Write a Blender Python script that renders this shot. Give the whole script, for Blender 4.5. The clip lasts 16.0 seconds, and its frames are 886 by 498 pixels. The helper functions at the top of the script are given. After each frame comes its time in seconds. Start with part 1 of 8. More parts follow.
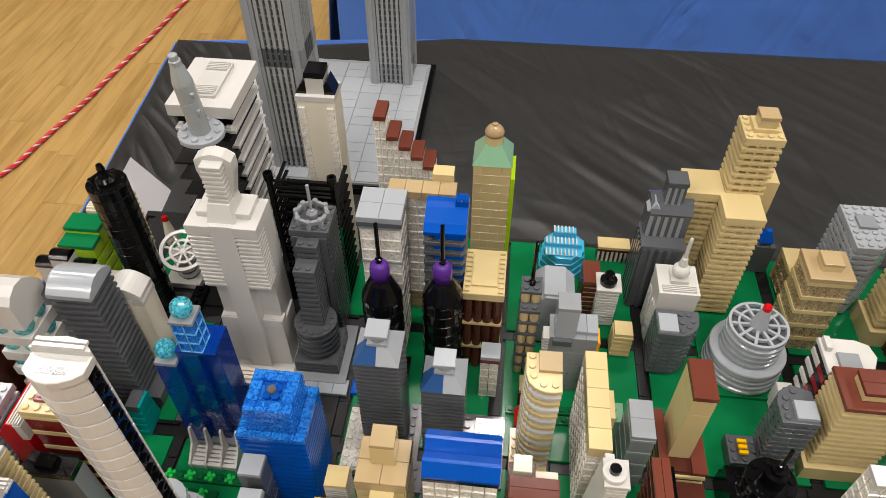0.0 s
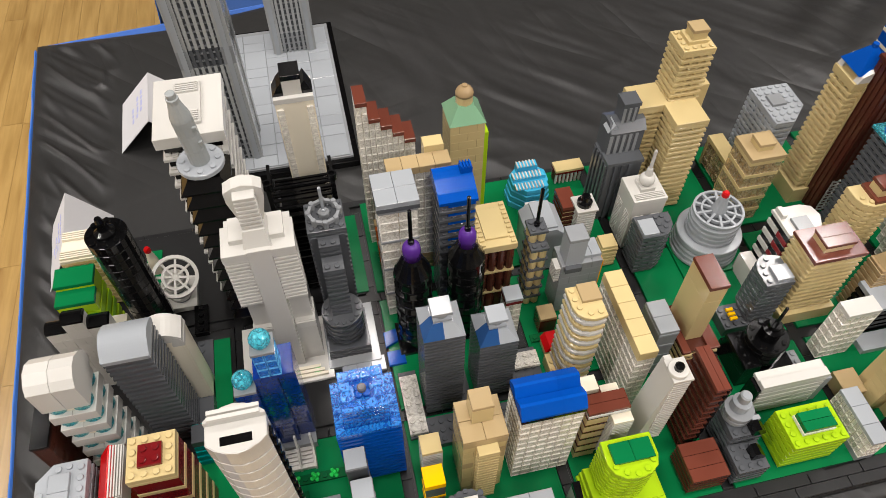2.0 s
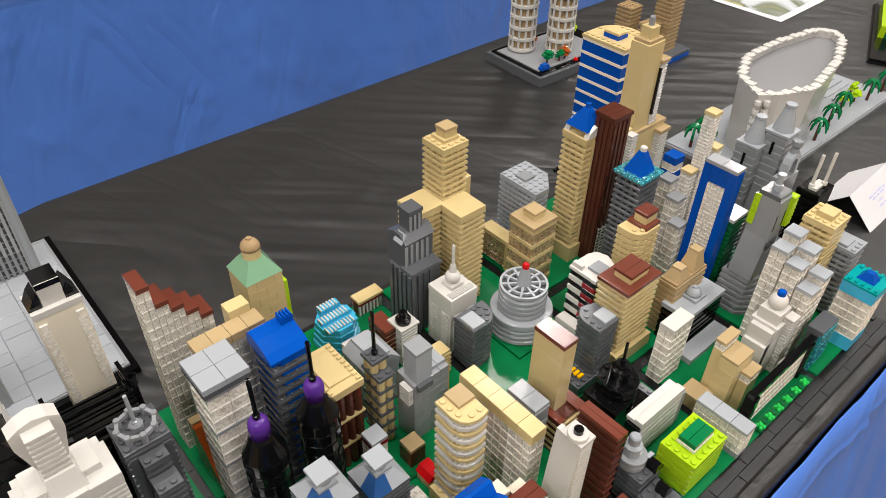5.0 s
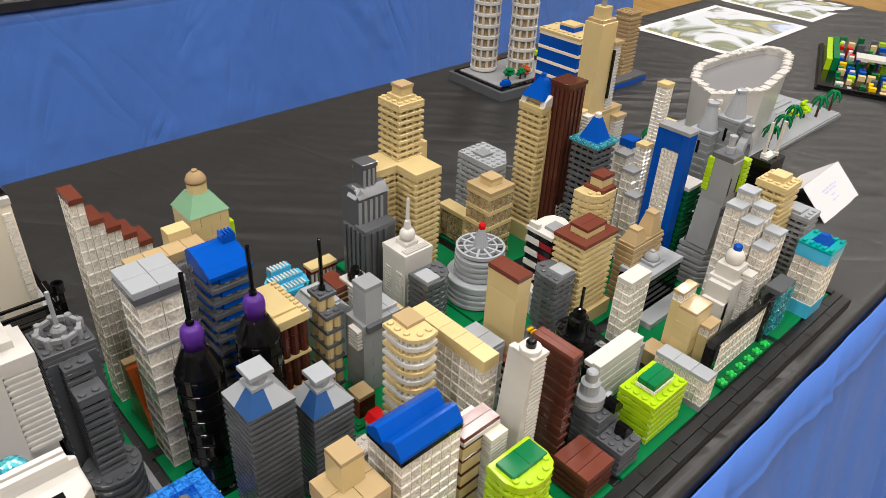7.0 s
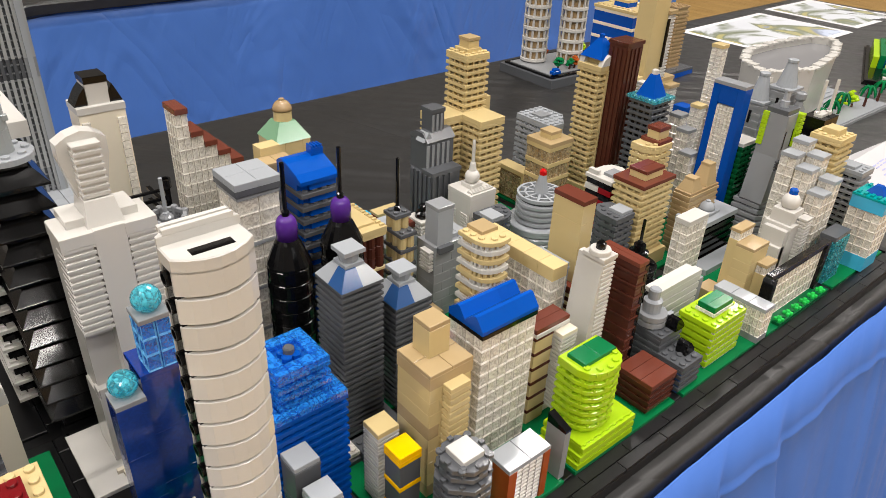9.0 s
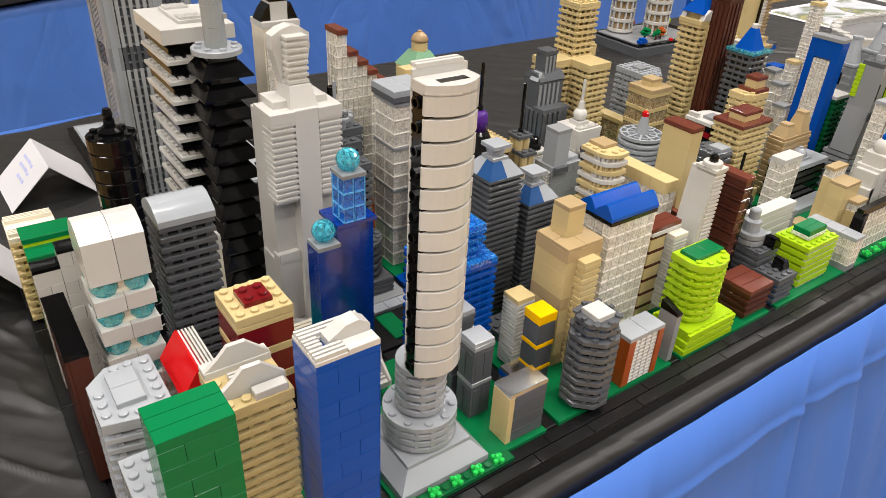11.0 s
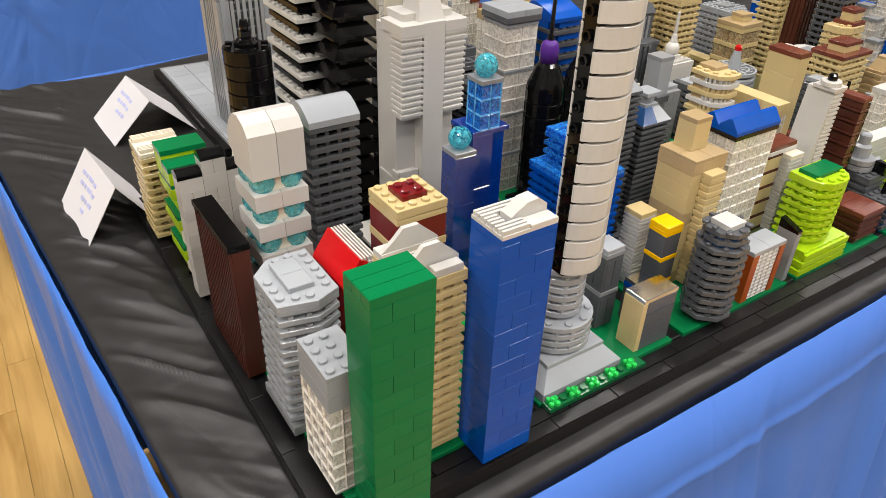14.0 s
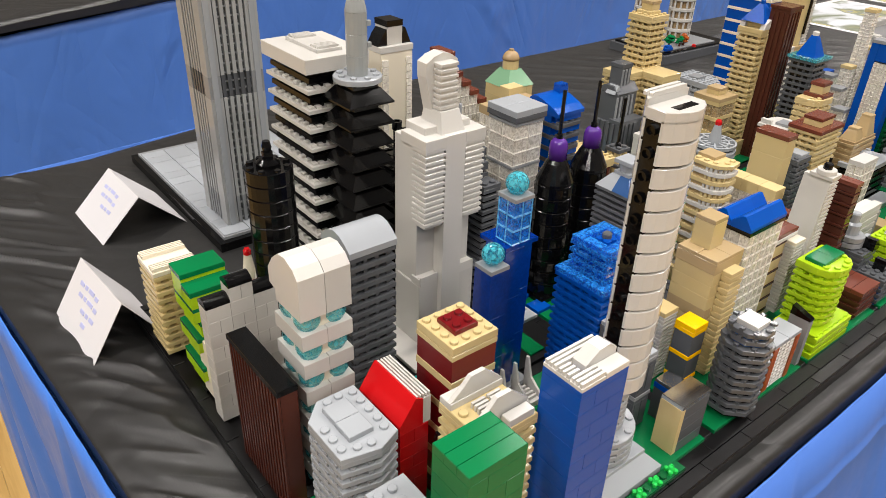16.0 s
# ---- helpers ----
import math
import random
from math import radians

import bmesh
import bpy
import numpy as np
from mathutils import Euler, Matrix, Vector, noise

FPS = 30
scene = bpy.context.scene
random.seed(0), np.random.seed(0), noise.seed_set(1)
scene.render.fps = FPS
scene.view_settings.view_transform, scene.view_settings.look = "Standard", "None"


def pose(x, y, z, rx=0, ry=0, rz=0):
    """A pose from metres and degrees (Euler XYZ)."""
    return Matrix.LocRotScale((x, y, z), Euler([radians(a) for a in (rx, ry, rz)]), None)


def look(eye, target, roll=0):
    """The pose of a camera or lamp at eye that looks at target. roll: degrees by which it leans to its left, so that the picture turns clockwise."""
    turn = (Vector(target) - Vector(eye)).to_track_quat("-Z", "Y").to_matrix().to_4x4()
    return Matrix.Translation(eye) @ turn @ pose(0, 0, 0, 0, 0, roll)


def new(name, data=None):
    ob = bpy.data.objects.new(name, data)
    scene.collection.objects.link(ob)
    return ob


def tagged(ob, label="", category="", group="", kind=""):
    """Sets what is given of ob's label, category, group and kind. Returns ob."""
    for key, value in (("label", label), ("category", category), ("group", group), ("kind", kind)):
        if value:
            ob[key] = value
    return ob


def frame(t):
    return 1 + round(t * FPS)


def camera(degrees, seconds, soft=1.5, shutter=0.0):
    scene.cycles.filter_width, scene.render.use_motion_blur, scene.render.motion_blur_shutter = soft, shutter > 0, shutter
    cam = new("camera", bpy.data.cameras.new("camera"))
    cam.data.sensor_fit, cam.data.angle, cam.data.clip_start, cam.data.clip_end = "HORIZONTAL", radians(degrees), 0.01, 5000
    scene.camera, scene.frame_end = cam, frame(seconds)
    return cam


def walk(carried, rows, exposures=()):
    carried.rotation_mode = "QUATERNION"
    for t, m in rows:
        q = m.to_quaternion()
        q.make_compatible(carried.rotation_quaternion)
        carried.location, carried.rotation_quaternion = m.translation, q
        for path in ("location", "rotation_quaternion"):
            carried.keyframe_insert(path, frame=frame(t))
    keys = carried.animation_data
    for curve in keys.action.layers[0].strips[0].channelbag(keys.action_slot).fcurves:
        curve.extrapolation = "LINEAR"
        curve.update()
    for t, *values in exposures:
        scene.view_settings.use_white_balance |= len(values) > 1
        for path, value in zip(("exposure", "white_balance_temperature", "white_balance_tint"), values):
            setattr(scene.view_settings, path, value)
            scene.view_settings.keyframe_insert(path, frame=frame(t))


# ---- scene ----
# the camera and its path: seconds, eye and target in metres, roll in degrees
cam = camera(63.7, 16.0, soft=0.6)
PATH = [
    (0, (0.1224, -0.1536, 0.5302), (0.0782, 0.2608, 0.0985), 0.03),
    (0.5, (0.0893, -0.1500, 0.5655), (0.0558, 0.2345, 0.1061), -1.22),
    (1, (0.0320, -0.1359, 0.5815), (0.0248, 0.2285, 0.1049), -1.63),
    (1.5, (-0.0033, -0.1344, 0.5810), (0.0311, 0.2222, 0.0997), -0.87),
    (2, (-0.0133, -0.1386, 0.5851), (0.0666, 0.2152, 0.1072), 0.08),
    (2.5, (0.0241, -0.1311, 0.5723), (0.1501, 0.2227, 0.1045), 1.27),
    (3, (0.0784, -0.1240, 0.5664), (0.2382, 0.2310, 0.1098), 1.25),
    (3.2, (0.0965, -0.1239, 0.5633), (0.2689, 0.2341, 0.1137), 0.99),
    (5.3, (-0.0930, -0.1017, 0.5215), (0.2318, 0.2440, 0.1541), 1.32),
    (5.5, (-0.1047, -0.1094, 0.5099), (0.2291, 0.2370, 0.1514), 1.47),
    (6, (-0.1166, -0.1381, 0.4824), (0.2317, 0.2107, 0.1402), 1.96),
    (6.5, (-0.1129, -0.1456, 0.4592), (0.2400, 0.2087, 0.1277), 2.57),
    (7, (-0.0918, -0.1583, 0.4336), (0.2595, 0.2034, 0.1083), 2.96),
    (7.5, (-0.0790, -0.1564, 0.4066), (0.2676, 0.2134, 0.0856), 3.07),
    (8, (-0.0832, -0.1569, 0.3922), (0.2593, 0.2216, 0.0769), 2.93),
    (8.5, (-0.1157, -0.1662, 0.3828), (0.2251, 0.2200, 0.0751), 2.58),
    (8.7, (-0.1356, -0.1781, 0.3790), (0.2056, 0.2103, 0.0746), 2.46),
    (10.8, (-0.2603, -0.2313, 0.3511), (0.0514, 0.1787, 0.0432), 3.10),
    (11, (-0.2708, -0.2329, 0.3464), (0.0360, 0.1794, 0.0368), 3.05),
    (11.5, (-0.2890, -0.2318, 0.3358), (0.0075, 0.1842, 0.0210), 2.88),
    (12, (-0.2992, -0.2323, 0.3254), (-0.0114, 0.1855, 0.0051), 2.58),
    (12.5, (-0.3134, -0.2351, 0.3153), (-0.0324, 0.1826, -0.0110), 2.23),
    (13, (-0.3280, -0.2365, 0.3105), (-0.0495, 0.1802, -0.0194), 2.01),
    (13.5, (-0.3371, -0.2291, 0.3080), (-0.0575, 0.1863, -0.0225), 1.98),
    (14, (-0.3427, -0.2182, 0.3105), (-0.0592, 0.1965, -0.0175), 2.02),
    (14.5, (-0.3452, -0.2143, 0.3163), (-0.0553, 0.1993, -0.0075), 2.02),
    (15, (-0.3447, -0.2092, 0.3331), (-0.0448, 0.2022, 0.0156), 2.00),
    (15.5, (-0.3573, -0.1889, 0.3514), (-0.0452, 0.2188, 0.0409), 1.87),
    (16, (-0.3715, -0.1597, 0.3534), (-0.0439, 0.2408, 0.0496), 2.03),
]
walk(cam, [(t, look(eye, target, roll)) for t, eye, target, roll in PATH],
     exposures=[(0.0, -0.5), (3.0, -0.44), (5.5, -0.32), (8.5, -0.28), (11.0, -0.2), (16.0, -0.19)])

# light of a sports hall: rows of ceiling fixtures
world = bpy.data.worlds.new("hall_air")
scene.world = world
world.use_nodes = True
world.node_tree.nodes["Background"].inputs[0].default_value = (1.0, 0.96, 0.9, 1)
world.node_tree.nodes["Background"].inputs[1].default_value = 0.008
CEILING_Z = 5.6


def hall_lamp(x, y, power, sx, sy):
    d = bpy.data.lights.new("ceiling_lamp", "AREA")
    d.shape, d.size, d.size_y, d.energy, d.color = "RECTANGLE", sx, sy, power, (1.0, 0.942, 0.9)
    ob = new("ceiling_lamp", d)
    ob.matrix_world = look((x, y, CEILING_Z - 0.35), (x, y, 0))
    return ob


for lx in (-7.4, -3.8, 0.2, 4.2, 8.4):
    for ly in (-5.8, -2.8, 0.2, 3.2):
        hall_lamp(lx, ly, 138, 1.2, 0.3)

# ---- units: S one stud pitch, P one plate height ----
S, P = 0.008, 0.0032
MATS = {}


def nodes_of(name):
    m = bpy.data.materials.new(name)
    m.use_nodes = True
    nt = m.node_tree
    return m, nt, nt.nodes["Principled BSDF"]


def link(nt, a, ai, b, bi):
    nt.links.new(a.outputs[ai], b.inputs[bi])


def plastic(name, rgb, rough=0.15, spread=0.05, bump=0.03):
    """Moulded plastic: even colour with a slight drift from piece to piece, fine smears in the gloss."""
    if name in MATS:
        return MATS[name]
    m, nt, b = nodes_of(name)
    tc = nt.nodes.new("ShaderNodeTexCoord")
    info = nt.nodes.new("ShaderNodeObjectInfo")
    big = nt.nodes.new("ShaderNodeTexNoise")
    big.inputs["Scale"].default_value = 60
    link(nt, tc, "Object", big, "Vector")
    fine = nt.nodes.new("ShaderNodeTexNoise")
    fine.inputs["Scale"].default_value = 900
    link(nt, tc, "Object", fine, "Vector")
    hsv = nt.nodes.new("ShaderNodeHueSaturation")
    hsv.inputs["Color"].default_value = (*rgb, 1)
    mr = nt.nodes.new("ShaderNodeMapRange")
    mr.inputs["To Min"].default_value, mr.inputs["To Max"].default_value = 1 - spread, 1 + spread
    link(nt, info, "Random", mr, "Value")
    link(nt, mr, "Result", hsv, "Value")
    link(nt, hsv, "Color", b, "Base Color")
    rr = nt.nodes.new("ShaderNodeMapRange")
    rr.inputs["To Min"].default_value, rr.inputs["To Max"].default_value = max(0.04, rough - 0.07), rough + 0.08
    link(nt, big, "Fac", rr, "Value")
    link(nt, rr, "Result", b, "Roughness")
    bp = nt.nodes.new("ShaderNodeBump")
    bp.inputs["Strength"].default_value, bp.inputs["Distance"].default_value = bump, 0.0004
    link(nt, fine, "Fac", bp, "Height")
    link(nt, bp, "Normal", b, "Normal")
    b.inputs["IOR"].default_value = 1.39
    MATS[name] = m
    return m


def clear_plastic(name, rgb, body=0.5, rough=0.08, depth=None, glint_spread=0.2):
    """See-through moulded plastic: light passes, a mottle stands for the glints that inner faces and edges catch."""
    m, nt, b = nodes_of(name)
    b.inputs["Base Color"].default_value = (*rgb, 1)
    tc = nt.nodes.new("ShaderNodeTexCoord")
    nz = nt.nodes.new("ShaderNodeTexNoise")
    nz.inputs["Scale"].default_value, nz.inputs["Detail"].default_value = 240, 3
    nz.inputs["Distortion"].default_value = 1.6
    geo = nt.nodes.new("ShaderNodeNewGeometry")
    link(nt, geo, "Position", nz, "Vector")
    rr = nt.nodes.new("ShaderNodeMapRange")
    rr.inputs["To Min"].default_value, rr.inputs["To Max"].default_value = rough, rough + 0.14
    link(nt, nz, "Fac", rr, "Value")
    link(nt, rr, "Result", b, "Roughness")
    bp = nt.nodes.new("ShaderNodeBump")
    bp.inputs["Strength"].default_value, bp.inputs["Distance"].default_value = 0.1, 0.001
    link(nt, nz, "Fac", bp, "Height")
    link(nt, bp, "Normal", b, "Normal")
    b.inputs["IOR"].default_value = 1.58
    tr = nt.nodes.new("ShaderNodeBsdfTransparent")
    tint = depth or tuple(0.35 + 0.65 * c for c in rgb)
    tr.inputs["Color"].default_value = (*tint, 1)
    # noise in the mix paints glints and dark spots inside the piece
    fac = nt.nodes.new("ShaderNodeMapRange")
    fac.inputs["From Min"].default_value, fac.inputs["From Max"].default_value = 0.35, 0.65
    fac.inputs["To Min"].default_value, fac.inputs["To Max"].default_value = max(0.0, body - glint_spread), min(1.0, body + glint_spread)
    link(nt, nz, "Fac", fac, "Value")
    mix = nt.nodes.new("ShaderNodeMixShader")
    link(nt, fac, "Result", mix, 0)
    nt.links.new(tr.outputs[0], mix.inputs[1])
    nt.links.new(b.outputs[0], mix.inputs[2])
    # a thin polished skin mirrors the lamps
    skin = nt.nodes.new("ShaderNodeBsdfGlossy")
    skin.inputs["Roughness"].default_value = 0.05
    tilt = nt.nodes.new("ShaderNodeLayerWeight")
    steep = nt.nodes.new("ShaderNodeMath")
    steep.operation = "POWER"
    steep.inputs[1].default_value = 4.0
    link(nt, tilt, "Facing", steep, 0)
    gloss = nt.nodes.new("ShaderNodeMath")
    gloss.operation = "MULTIPLY_ADD"
    gloss.inputs[1].default_value, gloss.inputs[2].default_value = 0.5, 0.045
    nt.links.new(steep.outputs[0], gloss.inputs[0])
    coat = nt.nodes.new("ShaderNodeMixShader")
    nt.links.new(gloss.outputs[0], coat.inputs[0])
    nt.links.new(mix.outputs[0], coat.inputs[1])
    nt.links.new(skin.outputs[0], coat.inputs[2])
    nt.links.new(coat.outputs[0], nt.nodes["Material Output"].inputs["Surface"])
    MATS[name] = m
    return m


WHITE = plastic("white_plastic", (0.54, 0.525, 0.49))
CREAM = plastic("cream_plastic", (0.72, 0.66, 0.53))
TAN = plastic("tan_plastic", (0.56, 0.44, 0.215))
DKTAN = plastic("dark_tan_plastic", (0.36, 0.25, 0.13))
NOUG = plastic("warm_tan_plastic", (0.40, 0.295, 0.155))
LGREY = plastic("light_grey_plastic", (0.31, 0.33, 0.35))
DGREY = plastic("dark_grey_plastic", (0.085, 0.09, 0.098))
MGREY = plastic("mid_grey_plastic", (0.24, 0.25, 0.26))
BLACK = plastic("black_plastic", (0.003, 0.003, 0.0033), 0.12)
BLACKM = plastic("scuffed_black_plastic", (0.004, 0.004, 0.0044), 0.36)
GREEN = plastic("green_plastic", (0.003, 0.145, 0.045))
DGREEN = plastic("dark_green_plastic", (0.004, 0.1, 0.03))
LIME = plastic("lime_plastic", (0.35, 0.54, 0.01))
SAND = plastic("sand_green_plastic", (0.19, 0.36, 0.22))
BLUE = plastic("blue_plastic", (0.0015, 0.064, 0.36))
NAVY = plastic("dark_blue_plastic", (0.02, 0.07, 0.2))
AZURE = plastic("azure_plastic", (0.06, 0.42, 0.66))
TEAL = plastic("teal_plastic", (0.0, 0.27, 0.27))
RED = plastic("red_plastic", (0.5, 0.006, 0.008))
DKRED = plastic("dark_red_plastic", (0.14, 0.006, 0.008))
BROWN = plastic("reddish_brown_plastic", (0.075, 0.022, 0.014))
RUSTB = plastic("red_brown_tile_plastic", (0.135, 0.036, 0.022))
RUST = plastic("dark_orange_plastic", (0.33, 0.07, 0.012))
for glossy in (BLUE, GREEN):
    glossy.node_tree.nodes["Principled BSDF"].inputs["IOR"].default_value = 1.26
YELLOW = plastic("yellow_plastic", (0.85, 0.47, 0.0))
ORANGE = plastic("light_orange_plastic", (0.85, 0.35, 0.01))
PURPLE = plastic("purple_plastic", (0.075, 0.02, 0.2))
CLEAR = clear_plastic("clear_plastic", (1.0, 0.97, 0.9), 0.47, 0.06, None, 0.13)
CLEARW = clear_plastic("milky_clear_plastic", (0.97, 0.94, 0.87), 0.6, 0.08, None, 0.12)
TCYAN = clear_plastic("clear_cyan_plastic", (0.12, 0.62, 0.7), 0.3)
TBLUE = clear_plastic("clear_blue_plastic", (0.0005, 0.034, 0.27), 0.8, 0.05, (0.006, 0.09, 0.5), 0.1)
TLBLUE = clear_plastic("clear_light_blue_plastic", (0.03, 0.3, 0.85), 0.4)
TGREEN = clear_plastic("clear_green_plastic", (0.08, 0.5, 0.38), 0.45)


# paler edge plastics stand for light caught on the bricks' rims
TLBLUEW = clear_plastic("clear_light_blue_lit_edge_plastic", (0.15, 0.5, 0.85), 0.7)
LIT_EDGE = {"clear_plastic": CLEARW, "clear_light_blue_plastic": TLBLUEW}


CLEART = clear_plastic("tan_tinted_clear_plastic", (0.7, 0.58, 0.36), 0.34)
BALL = clear_plastic("clear_cyan_ball_plastic", (0.1, 0.6, 0.72), 0.4, 0.03, None, 0.3)
MIRROR, nt_, b_ = nodes_of("silver_mirror_tile")
b_.inputs["Base Color"].default_value = (0.62, 0.63, 0.64, 1)
b_.inputs["Metallic"].default_value = 1.0
b_.inputs["Roughness"].default_value = 0.12


# ---- shapes, in studs across and plates up ----
def vert(bm, x, y, z):
    return bm.verts.new((x * S, y * S, z * P))


def ring_faces(bm, a, b):
    n = len(a)
    for i in range(n):
        bm.faces.new((a[i], a[(i + 1) % n], b[(i + 1) % n], b[i]))


def poly(bm, pts, z0, z1, c=0.05, top=None):
    """An upright prism over a counterclockwise outline with a chamfered top rim."""
    cx, cy = sum(p[0] for p in pts) / len(pts), sum(p[1] for p in pts) / len(pts)

    def inset(k):
        out = []
        for x, y in pts:
            l = math.hypot(x - cx, y - cy) or 1
            out.append((x - (x - cx) / l * k, y - (y - cy) / l * k))
        return out

    lo = [vert(bm, x, y, z0) for x, y in pts]
    mid = [vert(bm, x, y, z1 - c * 2.5) for x, y in pts]
    hi = [vert(bm, x, y, z1) for x, y in inset(c * 1.4)]
    ring_faces(bm, lo, mid)
    ring_faces(bm, mid, hi)
    bm.faces.new(hi)
    bm.faces.new(lo[::-1])


def box(bm, x0, y0, z0, x1, y1, z1, c=0.04, g=0.015):
    poly(bm, [(x0 + g, y0 + g), (x1 - g, y0 + g), (x1 - g, y1 - g), (x0 + g, y1 - g)], z0, z1 - 0.03, c)


def disc_pts(cx, cy, r, n=16, a0=0.0):
    return [(cx + r * math.cos(a0 + 2 * math.pi * i / n), cy + r * math.sin(a0 + 2 * math.pi * i / n)) for i in range(n)]


def lathe(bm, cx, cy, prof, n=16, a0=0.0):
    """A turned form: (radius in studs, height in plates) from bottom to top."""
    rings = []
    for r, z in prof:
        rings.append([vert(bm, x, y, z) for x, y in disc_pts(cx, cy, max(r, 0.004), n, a0)])
    for a, b in zip(rings, rings[1:]):
        ring_faces(bm, a, b)
    bm.faces.new(rings[-1])
    bm.faces.new(rings[0][::-1])


def hoop(bm, ra, rb, z0, z1, n=26):
    """A flat ring open in the middle."""
    rings = [[vert(bm, x, y, z) for x, y in disc_pts(0, 0, r, n)] for r, z in ((ra, z0), (ra, z1), (rb, z1), (rb, z0))]
    for a, b in zip(rings, rings[1:] + rings[:1]):
        ring_faces(bm, a, b)


def stud(bm, x, y, z):
    lathe(bm, x, y, [(0.3, z - 0.03), (0.3, z + 0.42), (0.26, z + 0.5)], 10)


def studs(bm, x0, y0, w, d, z, skip=None):
    for i in range(int(w)):
        for j in range(int(d)):
            if not skip or not (skip[0] <= i < skip[2] and skip[1] <= j < skip[3]):
                stud(bm, x0 + i + 0.5, y0 + j + 0.5, z)


def side_prism(bm, prof, a0, a1, axis="y"):
    """A form with the outline prof (across, up) drawn out from a0 to a1 along the given axis."""
    f = (lambda u, z, a: vert(bm, u, a, z)) if axis == "y" else (lambda u, z, a: vert(bm, a, u, z))
    A = [f(u, z, a0) for u, z in prof]
    B = [f(u, z, a1) for u, z in prof]
    ring_faces(bm, A, B)
    bm.faces.new(A[::-1])
    bm.faces.new(B)


def frustum(bm, x0, y0, x1, y1, z0, z1, a0, b0, a1, b1):
    lo = [vert(bm, *p, z0) for p in ((x0, y0), (x1, y0), (x1, y1), (x0, y1))]
    hi = [vert(bm, *p, z1) for p in ((a0, b0), (a1, b0), (a1, b1), (a0, b1))]
    ring_faces(bm, lo, hi)
    bm.faces.new(hi)
    bm.faces.new(lo[::-1])


def to_mesh(name, bm, mat):
    bmesh.ops.recalc_face_normals(bm, faces=bm.faces[:])
    me = bpy.data.meshes.new(name)
    bm.to_mesh(me)
    bm.free()
    me.materials.append(mat)
    return me


def part(name, bm, mat, parent, label="", at=(0, 0, 0), rz=0.0):
    """Links a bmesh, or a mesh already made, as one object under a thing or a part."""
    me = bm if isinstance(bm, bpy.types.Mesh) else to_mesh(name, bm, mat)
    ob = new(name, me)
    ob.parent = parent
    ob.location = (at[0] * S, at[1] * S, at[2] * P)
    ob.rotation_euler = (0, 0, radians(rz))
    if label:
        ob["label"] = label
    return ob


def thing(name, label, category, x, y, z=0.0, rz=0.0, group=""):
    e = new(name)
    e.empty_display_size = 0.01
    e.location = (x * S, y * S, z * P)
    e.rotation_euler = (0, 0, radians(rz))
    return tagged(e, label, category, group)


CACHE = {}


def plate(T, x0, y0, w, d, z, h, mat, st=None, name="plate", label=""):
    """One box-shaped piece; st: None for a smooth top, True for studs, or a patch (i0, j0, i1, j1) left smooth."""
    key = (round(w, 3), round(d, 3), round(h, 3), mat.name, st)
    if key not in CACHE:
        bm = bmesh.new()
        box(bm, 0, 0, 0, w, d, h)
        if st:
            studs(bm, 0, 0, w, d, h, None if st is True else st)
        CACHE[key] = to_mesh(name, bm, mat)
    return part(name, CACHE[key], mat, T, label, (x0, y0, z))


def layers(T, x0, y0, w, d, z0, n, pitch, mat, core=None, inset=0.75, h=1.0, teeth=True):
    """n plates set apart on a narrower core: the floors of a tower, with short blocks in the gaps."""
    core = core or mat
    plate(T, x0 + inset, y0 + inset, w - 2 * inset, d - 2 * inset, z0, n * pitch - 0.4, core, name="core")
    key = ("layer", w, d, h, pitch, mat.name, teeth)
    if key not in CACHE:
        bm = bmesh.new()
        box(bm, 0, 0, 0, w, d, h)
        if teeth:
            gz = min(pitch - h, 1.1)
            for i in range(int(w)):
                for yy in (0.22, d - 0.52):
                    box(bm, i + 0.33, yy, h - 0.1, i + 0.67, yy + 0.3, h + gz, 0.01)
            for j in range(int(d)):
                for xx in (0.22, w - 0.52):
                    box(bm, xx, j + 0.33, h - 0.1, xx + 0.3, j + 0.67, h + gz, 0.01)
        CACHE[key] = to_mesh("plate", bm, mat)
    for i in range(n):
        part("plate", CACHE[key], mat, T, "", (x0, y0, z0 + i * pitch + pitch - h))


def single(T, name, mat, fn, label="", at=(0, 0, 0), rz=0.0, parent=None):
    bm = bmesh.new()
    fn(bm)
    return part(name, bm, mat, parent or T, label, at, rz)

